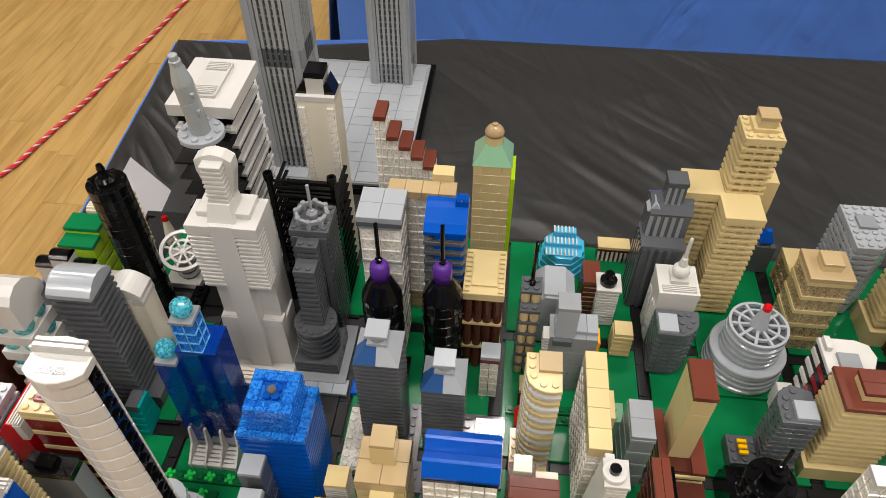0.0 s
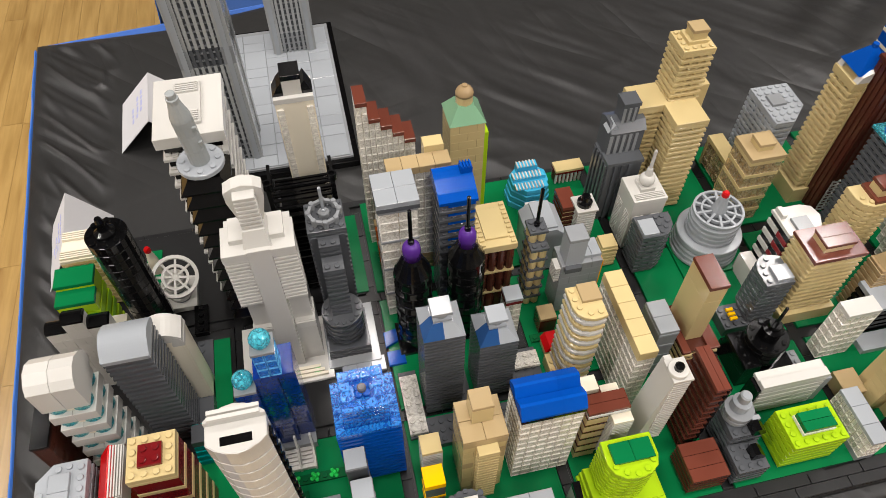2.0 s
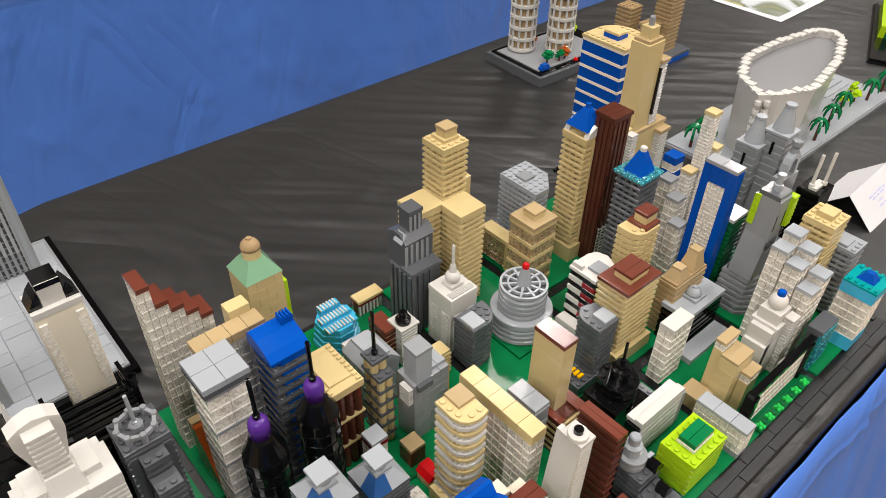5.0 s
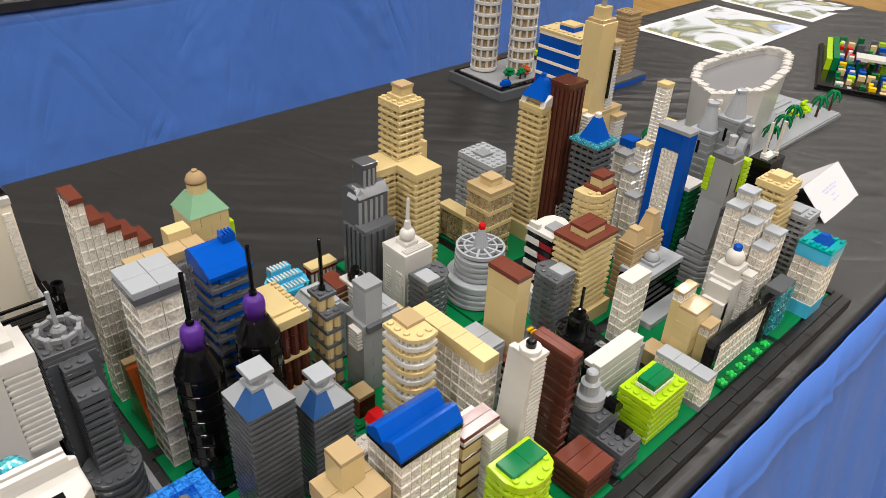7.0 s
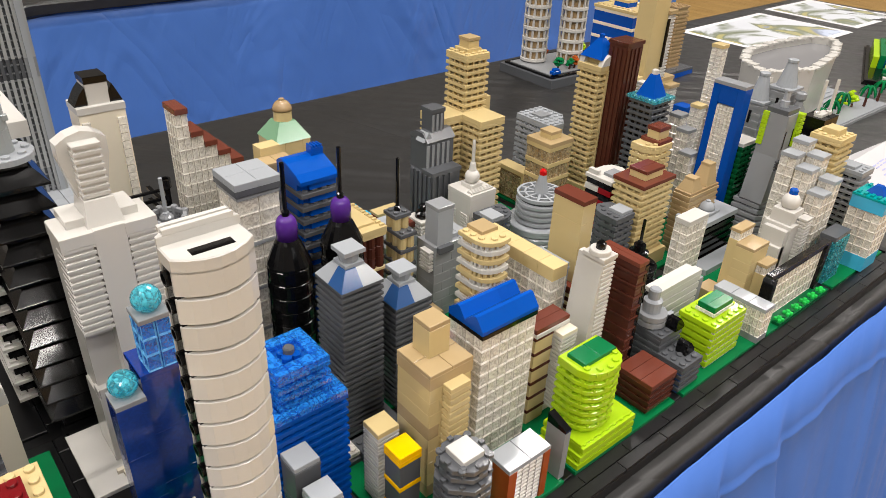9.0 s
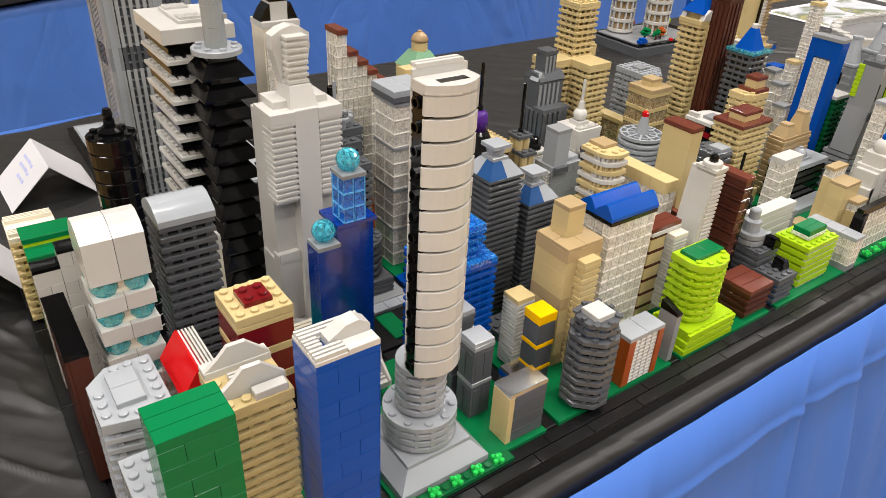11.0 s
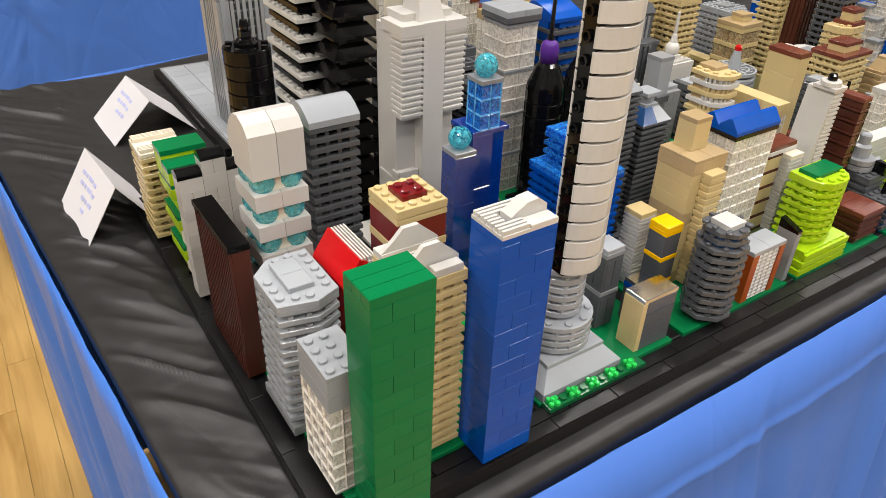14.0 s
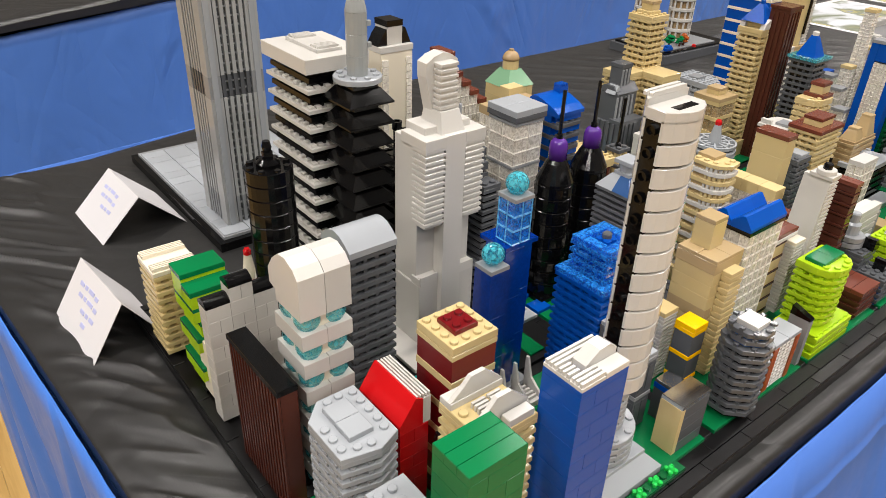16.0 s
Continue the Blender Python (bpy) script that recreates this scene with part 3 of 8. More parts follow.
def poly_layers(T, pts, z0, n, pitch, mat, core=None, h=1.0, shrink=0.82, notch=True, z_top_smooth=True):
    """Floors with any outline on a smaller core."""
    cx, cy = sum(p[0] for p in pts) / len(pts), sum(p[1] for p in pts) / len(pts)
    bm = bmesh.new()
    poly(bm, [(cx + (x - cx) * shrink, cy + (y - cy) * shrink) for x, y in pts], z0, z0 + n * pitch - 0.4, 0.01)
    part("core", bm, core or mat, T)
    bm = bmesh.new()
    poly(bm, pts, 0, h, 0.04)
    if notch:
        for (xa, ya), (xb, yb) in zip(pts, pts[1:] + pts[:1]):
            l = math.hypot(xb - xa, yb - ya)
            for i in range(int(l)):
                t = (i + 0.5) / max(1, int(l))
                px, py = xa + (xb - xa) * t, ya + (yb - ya) * t
                px, py = px + (cx - px) * 0.1, py + (cy - py) * 0.1
                box(bm, px - 0.2, py - 0.2, h - 0.1, px + 0.2, py + 0.2, min(pitch, h + 0.6), 0.01)
    me = to_mesh("plate", bm, mat)
    for i in range(n):
        part("plate", me, mat, T, "", (0, 0, z0 + i * pitch + pitch - h))


def cell_brick(w, d, h, g, mat):
    """A see-through brick: moulded edges painted paler, as if lit, round a sunken clearer face on each side."""
    bm = bmesh.new()
    box(bm, 0, 0, 0, w, d, h, 0.05, g)
    bm.normal_update()
    sides = [f for f in bm.faces if abs(f.normal.z) < 0.1]
    t = min(0.1, w * 0.13, d * 0.13) * S
    bmesh.ops.inset_individual(bm, faces=sides, thickness=t, depth=-0.09 * S)
    for f in sides:
        f.material_index = 1
    me = to_mesh("clear_brick", bm, LIT_EDGE.get(mat.name, mat))
    me.materials.append(mat)
    return me


def clear_courses(T, w, d, z0, n, mat, h=3.0, x0=0.0, y0=0.0, u=1.0, g=0.03):
    """Courses of see-through one-stud bricks round the outside of a tower."""
    nx_, ny_ = max(1, round(w / u)), max(1, round(d / u))
    ux, uy = w / nx_, d / ny_
    key = ("clear", ux, uy, h, mat.name)
    if key not in CACHE:
        CACHE[key] = cell_brick(ux, uy, h, g, mat)
    for k in range(n):
        for i in range(nx_):
            for j in range(ny_):
                if i in (0, nx_ - 1) or j in (0, ny_ - 1):
                    part("clear_brick", CACHE[key], mat, T, "", (x0 + i * ux, y0 + j * uy, z0 + k * h))


def round_layers(T, cx, cy, r, z0, n, pitch, mat, core=None, h=1.0, seg=20, notch=True, rc=0.82):
    bm = bmesh.new()
    lathe(bm, cx, cy, [(r * rc, z0), (r * rc, z0 + n * pitch - 0.4)], seg)
    part("core", bm, core or mat, T)
    key = ("round", r, h, pitch, mat.name, seg, notch)
    if key not in CACHE:
        bm = bmesh.new()
        lathe(bm, 0, 0, [(r, 0), (r, h - 0.12), (r - 0.05, h)], seg)
        if notch:
            k = max(6, int(r * 5))
            for i in range(k):
                a = 2 * math.pi * i / k
                px, py = (r - 0.25) * math.cos(a), (r - 0.25) * math.sin(a)
                box(bm, px - 0.22, py - 0.22, h - 0.1, px + 0.22, py + 0.22, min(pitch, h + 0.5), 0.01)
        CACHE[key] = to_mesh("disc", bm, mat)
    last = ("round_top", r, h, mat.name, seg)
    if last not in CACHE:
        bm = bmesh.new()
        lathe(bm, 0, 0, [(r, 0), (r, h - 0.12), (r - 0.05, h)], seg)
        CACHE[last] = to_mesh("disc", bm, mat)
    for i in range(n):
        part("disc", CACHE[key if i < n - 1 else last], mat, T, "", (cx, cy, z0 + i * pitch + pitch - h))


def fins(T, x0, y0, x1, y1, z0, z1, mat, axis="x", step=0.5, depth=0.18, name="fin"):
    """Upright ribs joined in one panel on a wall that faces -y (axis x) or -x (axis y)."""
    n = int(((x1 - x0) if axis == "x" else (y1 - y0)) / step)
    w_, d_ = (step * 0.55, depth) if axis == "x" else (depth, step * 0.55)
    for i in range(n):
        if axis == "x":
            plate(T, x0 + i * step, y0 - depth, w_, d_, z0, z1 - z0, mat, name=name)
        else:
            plate(T, x0 - depth, y0 + i * step, w_, d_, z0, z1 - z0, mat, name=name)


def louvres(T, x0, y0, w, d, z0, n, mat, pitch=1.0, h=0.62, name="grille"):
    """A block of grille tiles laid up as thin flat ribs."""
    key = ("louvre", w, d, h, mat.name)
    if key not in CACHE:
        bm = bmesh.new()
        box(bm, 0, 0, 0, w, d, h, 0.04, 0)
        CACHE[key] = to_mesh(name, bm, mat)
    plate(T, x0 + 0.12, y0 + 0.12, w - 0.24, d - 0.24, z0, n * pitch - 0.3, mat, name="core")
    for i in range(n):
        part(name, CACHE[key], mat, T, "", (x0, y0, z0 + i * pitch + (pitch - h)))


def mast(T, x, y, z0, z1, mat, r=0.2, r1=None, name="mast"):
    bm = bmesh.new()
    lathe(bm, x, y, [(r * 1.7, z0), (r * 1.7, z0 + 1), (r, z0 + 1.3), (r1 or r, z1 - 0.1), ((r1 or r) * 0.6, z1)], 10)
    return part(name, bm, mat, T)


def pyramid(T, x0, y0, x1, y1, z0, z1, t, mat, name="roof"):
    cx, cy = (x0 + x1) / 2, (y0 + y1) / 2
    bm = bmesh.new()
    frustum(bm, x0, y0, x1, y1, z0, z1, cx - t, cy - t, cx + t, cy + t)
    return part(name, bm, mat, T)


def ball(T, x, y, z, r, mat, name="dome", flat=False):
    """A dome of radius r studs standing at height z in plates."""
    bm = bmesh.new()
    k = S / P
    prof = [(r * 0.92, z)] if flat else [(r * 0.35, z)]
    a0 = 0 if flat else -60
    for a in range(a0, 91, 15):
        prof.append((r * math.cos(radians(a)), z + (r * math.sin(radians(a)) - (0 if flat else r * math.sin(radians(-60)))) * k))
    lathe(bm, x, y, prof, 18)
    for f in bm.faces:
        f.smooth = name != "glass_ball"
    return part(name, bm, mat, T)


def arch_roof(T, x0, x1, y0, y1, z0, rise, mat, n=8, axis="y", name="curved_roof"):
    """A barrel roof over x0..x1 drawn out along y."""
    prof = [(x0, z0)] + [(x0 + (x1 - x0) * i / n, z0 + 0.4 + rise * math.sin(math.pi * (0.08 + 0.84 * i / n))) for i in range(n + 1)] + [(x1, z0)]
    bm = bmesh.new()
    side_prism(bm, prof, y0, y1, axis)
    return part(name, bm, mat, T)


# ---- the base: black slab, green lots, black streets, tile rim ----
base = tagged(thing("city_base", "black tiled baseplate with green lots and black streets", "baseplate", 0, 0, 0), kind="structure")
plate(base, BX0, BY0, BX1 - BX0, BY1 - BY0, -4.0, 3.0, BLACKM, name="slab")
for bx in range(-32, 80, 16):
    for by in (-1, 15, 31):
        w = 14.6
        plate(base, bx + 1.2, by + 1.2, w, w, -1.0, 1.0, BLACKM if by >= 15 and bx < 0 else GREEN, name="lot")
for i in range(19):
    x = BX0 + 0.1 + i * 6
    plate(base, x, BY0 + 0.05, min(5.96, BX1 - x - 0.1), 1.1, -1.0, 0.8, BLACKM, name="rim_tile")
    plate(base, x + 2, BY0 + 1.2, min(5.96, BX1 - x - 2.1), 1.0, -1.0, 0.78, BLACKM, name="rim_tile")
    plate(base, x, BY1 - 1.1, min(5.96, BX1 - x - 0.1), 1.0, -1.0, 0.8, BLACKM, name="rim_tile")
for j in range(8):
    y = BY0 + 2.3 + j * 6
    plate(base, BX0 + 0.05, y, 1.1, min(5.96, BY1 - y - 1.2), -1.0, 0.8, BLACKM, name="rim_tile")
    plate(base, BX1 - 1.15, y, 1.1, min(5.96, BY1 - y - 1.2), -1.0, 0.8, BLACKM, name="rim_tile")
for bx in range(-16, 80, 16):
    for j in range(11):
        plate(base, bx - 0.15, 0.3 + j * 4.1, 1.1, 4.06, -1.0, 0.75, BLACKM, name="street_tile")
for by in (15, 31):
    for i in range(27):
        plate(base, -31.8 + i * 4.16, by - 0.15, 4.12, 1.1, -1.0, 0.78, BLACKM, name="street_tile")

for gx, gy, gl in ((-18.6, 16.5, 13.0), (-26.5, 32.5, 12.0), (-1.6, 32.4, 12.5), (-4.6, 17.0, 4.0)):
    plate(base, gx, gy, 1.9, gl, 0.0, 0.5, GREEN, name="grass_strip")
for gx, gy, gl in ((-16.6, 16.5, 4.6), (-20.4, 24.6, 5.0)):
    plate(base, gx, gy, 1.8, gl, 0.0, 0.9, DGREY, st=True, name="street_plate")


def flower_bed(x0, y, n, step=2.0):
    bed = thing("flower_bed", "row of bright green plastic flowers on a green plate", "plants", x0, y, 0, 0, "green beds")
    plate(bed, -0.6, -0.5, n * step, 1.0, 0, 1.0, DGREEN, name="plate", st=None)
    for i in range(n):
        bm = bmesh.new()
        for a in range(4):
            ang = math.pi / 2 * a + 0.5
            lathe(bm, 0.36 * math.cos(ang), 0.36 * math.sin(ang), [(0.2, 1.0), (0.22, 1.7), (0.14, 1.9)], 8)
        lathe(bm, 0, 0, [(0.3, 1.0), (0.3, 1.9), (0.2, 2.4), (0.12, 2.2)], 10)
        part("flower", bm, FLOWER, bed, "", (i * step, 0, 0))
        if i:
            single(bed, "stud", DGREEN, lambda b: stud(b, 0, 0, 0), "", (i * step - step / 2, 0, 1.0))
    return bed


FLOWER = plastic("bright_green_plastic", (0.02, 0.5, 0.08))
flower_bed(-14.1, -0.45, 5)
flower_bed(52.3, 0.6, 6)
flower_bed(-14.8, 10.6, 5)
flower_bed(-15.0, 8.9, 3)

# ---- the near end of the city ----
T = building("tall solid green brick tower with a flat tiled roof", -30.30, -2.80, tall=1.024)
courses(T, 3.9, 2.9, 0, 14, GREEN, 3.0, 2.6)
for i in range(3):
    plate(T, 0, i * 2.9 / 3, 3.9, 2.9 / 3, 42.0, 1.6, GREEN, name="tile")

T = building("tall solid blue brick tower with white grille tiles on its roof", -21.70, -2.07, tall=1.049)
courses(T, 4.0, 3.0, 0, 14, BLUE, 3.0, 2.6)
plate(T, 0, 0, 4, 3, 42.0, 1.0, BLUE)
for k, (gx, gy, gw, gd) in enumerate(((0, 0, 2, 1), (0, 2, 4, 1), (0, 1, 1, 1))):
    bm = bmesh.new()
    box(bm, gx, gy, 43.0, gx + gw, gy + gd, 43.6, 0.02)
    for r in range(3):
        box(bm, gx + 0.05, gy + 0.08 + r * 0.32 * gd, 43.5, gx + gw - 0.05, gy + 0.26 + r * 0.32 * gd, 44.3, 0.01, 0)
    part("grille_tile", bm, WHITE, T)
plate(T, 2.0, 0, 2.0, 1.0, 43.0, 1.0, WHITE, name="tile")
single(T, "curved_slope", WHITE, lambda b: side_prism(b, [(1.3, 43.0), (3.9, 43.0), (3.9, 45.0), (3.2, 46.2), (2.4, 46.0), (1.3, 44.4)], 1.0, 2.0))

T = building("tan slatted tower crowned by two white arched fins", -26.1, 0.6)
layers(T, 0, 0, 4.2, 4.2, 0, 18, 2.0, TAN, TAN)
plate(T, 0, 0, 4.2, 4.2, 36.0, 1.0, TAN, st=True)
plate(T, 0.05, 3.1, 4.1, 1.1, 37.0, 1.2, WHITE, name="tile")
for fy in (0.9, 3.2):
    single(T, "arched_fin", WHITE, lambda b: side_prism(b, [(0.05, 37.0), (4.1, 37.0), (4.1, 38.4), (3.3, 40.2), (2.7, 41.6), (1.6, 41.6), (1.0, 40.0), (0.3, 38.6), (0.05, 38.2)], fy, fy + 0.32))
for gx in (1.2, 2.4):
    bm = bmesh.new()
    for r in range(4):
        box(bm, gx, 1.6 + r * 0.3, 37.0, gx + 1.0, 1.78 + r * 0.3, 38.1, 0.01, 0)
    part("grille_tile", bm, WHITE, T)
plate(T, 1.9, 0.05, 2.0, 0.75, 37.0, 1.3, WHITE, name="tile")

T = building("light grey terraced tower with cut corners and studs", -31.6, 6.6)
pts = [(0.0, 0.6), (2.6, 0.0), (4.3, 0.7), (4.3, 6.0), (1.4, 6.0), (0.0, 4.6)]
poly_layers(T, pts, 2.0, 12, 2.1, LGREY, MGREY)
single(T, "foot", MGREY, lambda b: box(b, 0.1, 0.3, 0, 4.2, 5.8, 2.0))
bm = bmesh.new()
poly(bm, pts, 27.2, 28.2, 0.04)
for sx, sy in ((0.5, 1.3), (0.5, 2.3), (0.5, 3.3), (1.4, 0.9), (2.3, 0.7), (3.7, 1.4), (3.8, 2.3), (3.8, 3.3), (3.8, 4.3), (3.8, 5.3), (2.8, 5.5), (1.9, 5.4)):
    stud(bm, sx, sy, 28.2)
part("roof_plate", bm, LGREY, T)
for k in (1.5, 3.2):
    plate(T, 1.2, k, 1.8, 1.7, 28.2, 1.0, LGREY, name="tile")

T = building("grey tower with clear window bars up its face", -31.4, 0.7)
plate(T, 0.2, 0.2, 2.4, 4.0, 0, 19.0, MGREY, name="core")
clear_courses(T, 2.8, 4.2, 1.0, 6, CLEAR, 3.0)
courses(T, 2.8, 4.2, 19.0, 2, LGREY, 3.0, 2.8)
plate(T, 0, 0, 2.8, 4.2, 25.0, 1.0, LGREY, st=True)

T = building("thin brown slab with ribbed face and black cap", -32.2, 14.2)
plate(T, 0.2, 0, 1.3, 8.0, 0, 28.6, BROWN, name="wall")
fins(T, 0.2, 0.0, 1.5, 8.0, 0, 28.6, BROWN, "y", 0.5, 0.2)
plate(T, -0.05, -0.05, 1.6, 8.1, 28.6, 1.2, BLACK, name="tile")

T = building("white stepped gable wall with black curved caps", -32.16, 26.18, tall=1.07)
for x0_, w_, hz in ((0, 2.0, 28), (2.0, 2.0, 32), (4.0, 2.0, 28)):
    courses(T, w_, 1.6, 0, int(hz / 3), WHITE, 3.0, 2, x0_)
    arch_roof(T, -0.0, 1.6, x0_, x0_ + w_, int(hz / 3) * 3, 1.2, BLACK, 6, "x", "curved_cap")
plate(T, 0.5, 1.6, 5.2, 3.6, 0, 14.0, CREAM, name="back_wall")
clear_courses(T, 3, 2, 14.0, 2, TGREEN, 3.0, 1.5, 1.8)

T = building("lime and green stepped building with jagged side", -32.01, 30.11, tall=1.01)
plate(T, 0.6, 0.2, 3.1, 3.8, 0, 23, LIME, name="core")
for i in range(6):
    o = 0.0 if i % 2 else 0.45
    plate(T, o, 0, 3.9 - o, 4.2, i * 3.9, 2.6, LIME, name="brick")
    plate(T, o, 0, 1.4, 4.2, i * 3.9 + 2.6, 1.0, GREEN, name="plate")
plate(T, 0, 0, 3.9, 2.1, 23.0, 3.0, LIME, name="brick")
plate(T, -0.05, -0.1, 4.0, 2.0, 26.0, 1.2, GREEN, name="tile")
plate(T, 0, 1.9, 3.9, 2.3, 23.0, 5.0, LIME, name="brick")
plate(T, -0.05, 1.8, 4.0, 2.5, 28.0, 1.2, GREEN, name="tile")

T = building("low tan slatted block with white grille roof", -32.83, 37.22, tall=1.07)
layers(T, 0, 0, 4.2, 4.2, 0, 11, 1.9, TAN, TAN)
plate(T, 0, 0, 4.2, 4.2, 21.0, 1.0, CREAM)
for k in range(4):
    plate(T, 0.1, 0.15 + k * 0.3, 4.0, 0.2, 22.0, 0.9, CREAM, name="rib")
    plate(T, 0.1, 2.9 + k * 0.3, 4.0, 0.2, 22.0, 0.9, CREAM, name="rib")

T = building("white tower of stacked blocks and cyan rounds under a curved roof", -29.56, 15.28, tall=0.99)
plate(T, 0.5, 0.5, 3.0, 3.0, 0, 39.8, CREAM, name="core")
for i in range(7):
    z = 6.2 * i - 0.4
    for k in range(2):
        if i:
            plate(T, k * 2.0, 0, 2.0, 4.0, z - 3.2, 3.2, WHITE, name="brick")
        for cy_ in (1.0, 3.0):
            single(T, "round_brick", TCYAN, lambda b: lathe(b, k * 2 + 1.0, cy_, [(0.72, max(z, 0)), (0.95, z + 1.2), (0.95, z + 3.0)], 14))
for k in range(2):
    bm = bmesh.new()
    side_prism(bm, [(0, 39.8), (0, 48.0), (0.6, 49.6), (1.6, 50.6), (2.6, 50.2), (3.5, 48.4), (4.3, 45.6), (4.3, 42.6), (3.5, 42.0), (3.5, 39.8)], k * 2.0 + 0.02, k * 2.0 + 1.98, "x")
    part("curved_block", bm, WHITE, T)

T = building("red peaked block with white grille strip on its roof", -26.6, 8.1)
courses(T, 2.4, 4.9, 0, 8, RED, 3.0, 2.4)
single(T, "slope", RED, lambda b: side_prism(b, [(0, 24.0), (1.9, 24.0), (1.9, 29.6), (1.3, 30.4), (0, 25.6)], 0.0, 4.9))
bm = bmesh.new()
box(bm, 1.5, 0.05, 24.0, 2.6, 4.85, 29.6, 0.02)
for r in range(5):
    box(bm, 1.45 + r * 0.24, 0.1, 29.5, 1.57 + r * 0.24, 4.8, 30.4, 0.01, 0)
part("grille_strip", bm, WHITE, T)

T = building("dark red banded tower with studded tan roof", -22.6, 7.8)
for i in range(6):
    plate(T, 0.05, 0.05, 3.9, 3.9, i * 6.1, 4.6, DKRED, name="brick")
    plate(T, 0, 0, 4.0, 4.0, i * 6.1 + 4.6, 1.5 if i < 5 else 1.0, TAN)
plate(T, 0, 0, 4, 4, 36.3, 1.6, TAN, st=(1, 1, 3, 3))
plate(T, 1, 1, 2, 2, 37.9, 1.0, DKRED, st=True)

T = building("black low block with dark angled front", -24.0, 5.6)
plate(T, 0.1, 0.1, 4.4, 1.9, 0, 20.0, MGREY, name="body")
plate(T, 0, 0, 4.6, 2.1, 20.0, 2.0, BLACK, name="tile")
single(T, "slope", BLACK, lambda b: side_prism(b, [(1.2, 22.0), (2.9, 22.0), (2.9, 23.2), (1.4, 23.8)], 0.4, 1.6))

T = building("dark grey slatted tower with light grey curved roof", -24.14, 17.81, tall=1.04)
# black core puts the shade between the dark grey floors into colour
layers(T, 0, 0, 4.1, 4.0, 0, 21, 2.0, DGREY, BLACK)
arch_roof(T, -0.05, 4.0, 0.0, 4.15, 42.0, 3.2, LGREY, 18, "x")
plate(T, 4.1, 0.3, 1.6, 3.4, 0, 4.0, DGREY, st=None)

T = building("white rounded slab tower with smooth sides", -22.4, 22.0)
plate(T, 0, 0, 3.8, 2.6, 0, 32.0, CREAM, name="body")
arch_roof(T, -0.05, 3.8, 0.0, 2.6, 32.0, 3.4, WHITE, 9)
arch_roof(T, 2.7, 3.85, -0.05, 2.65, 30.0, 3.4, WHITE, 6)

T = building("black round brick tower with a studded cap", -23.69, 30.91, tall=1.04)
round_layers(T, 0, 0, 2.0, 0, 16, 3.0, BLACK, None, 2.75, 24, False, 0.94)
single(T, "cap", BLACK, lambda b: lathe(b, 0, 0, [(1.0, 47.8), (1.0, 48.8), (0.85, 49.1), (0.6, 49.6)], 20))
for a in range(8):
    single(T, "stud", BLACK, lambda b: stud(b, 1.6 * math.cos(a * 0.785), 1.6 * math.sin(a * 0.785), 48.0))
single(T, "handle", BLACK, lambda b: (box(b, -0.42, -0.22, 49.4, 0.42, 0.22, 51.2), lathe(b, 0, 0, [(0.3, 50.9), (0.42, 52.0), (0.3, 53.2)], 10)))

T = building("white telescope dish on a round base with red-tipped cone", -22.4, 36.6)
plate(T, -2.2, -2.2, 4.4, 4.4, 0, 2.0, WHITE, st=None)
round_layers(T, 0.4, -0.4, 1.3, 2, 4, 2.4, WHITE, DGREY, 1.2, 22, False)
dish = single(T, "dish", WHITE, lambda b: (hoop(b, 2.6, 2.2, 0.4, 1.6), hoop(b, 1.55, 1.25, 0.0, 1.0), lathe(b, 0, 0, [(0.5, -0.6), (0.5, 0.5), (0.3, 0.8)], 12)), "", (0.9, -1.0, 13.2))
dish.rotation_euler = (radians(22), radians(14), 0)
for a in range(8):
    single(T, "spoke", WHITE, lambda b: box(b, 0.4, -0.13, 0.1, 2.4, 0.13, 0.9, 0.02, 0), "", (0, 0, 0), a * 45, parent=dish)
T2 = single(T, "cone", CREAM, lambda b: lathe(b, -1.3, 1.2, [(0.8, 11.6), (0.78, 13), (0.35, 20.4)], 16))
single(T, "tip", RED, lambda b: lathe(b, -1.3, 1.2, [(0.4, 20.4), (0.4, 21.4), (0.25, 22.0)], 12), parent=T2)

T = building("low black studded plates on a white edge", -20.6, 30.4, "model_plaza")
plate(T, 0, 0, 1.6, 4, 0, 2.0, BLACK, st=None)
for k in range(4):
    single(T, "stud", BLACK, lambda b: stud(b, 0.8, 0.5 + k, 2.0))

T = building("white tower with horizontal black floors and a broad white roof", -17.26, 35.41, tall=1.03)
plate(T, 0.7, 0.7, 4.8, 6.8, 0, 60, BLACK, name="core")
for i in range(13):
    z = 3.5 + i * 4.45
    plate(T, 0, 0, 6.2, 8.2, z, 0.9, WHITE, name="plate")
    for j in range(7):
        plate(T, 0.25, 0.35 + j * 1.1, 0.55, 0.6, z + 0.85, 0.65, WHITE, name="parapet_block")
    for j in range(5):
        plate(T, 0.9 + j * 1.05, 0.2, 0.6, 0.55, z + 0.85, 0.65, WHITE, name="parapet_block")
    plate(T, 0.35, 0.35, 5.5, 7.5, z + 2.2, 1.2, BLACK, name="floor_slab")
plate(T, -0.2, -0.2, 6.6, 8.6, 61.5, 3.2, WHITE, name="roof")
plate(T, 1.8, 1.2, 2.6, 6.0, 64.7, 0.8, WHITE, name="tile")
for k in range(5):
    plate(T, 2.0, 1.4 + k * 0.3, 2.2, 0.18, 65.5, 0.5, WHITE, name="rib")
    plate(T, 2.0, 5.6 + k * 0.3, 2.2, 0.18, 65.5, 0.5, WHITE, name="rib")

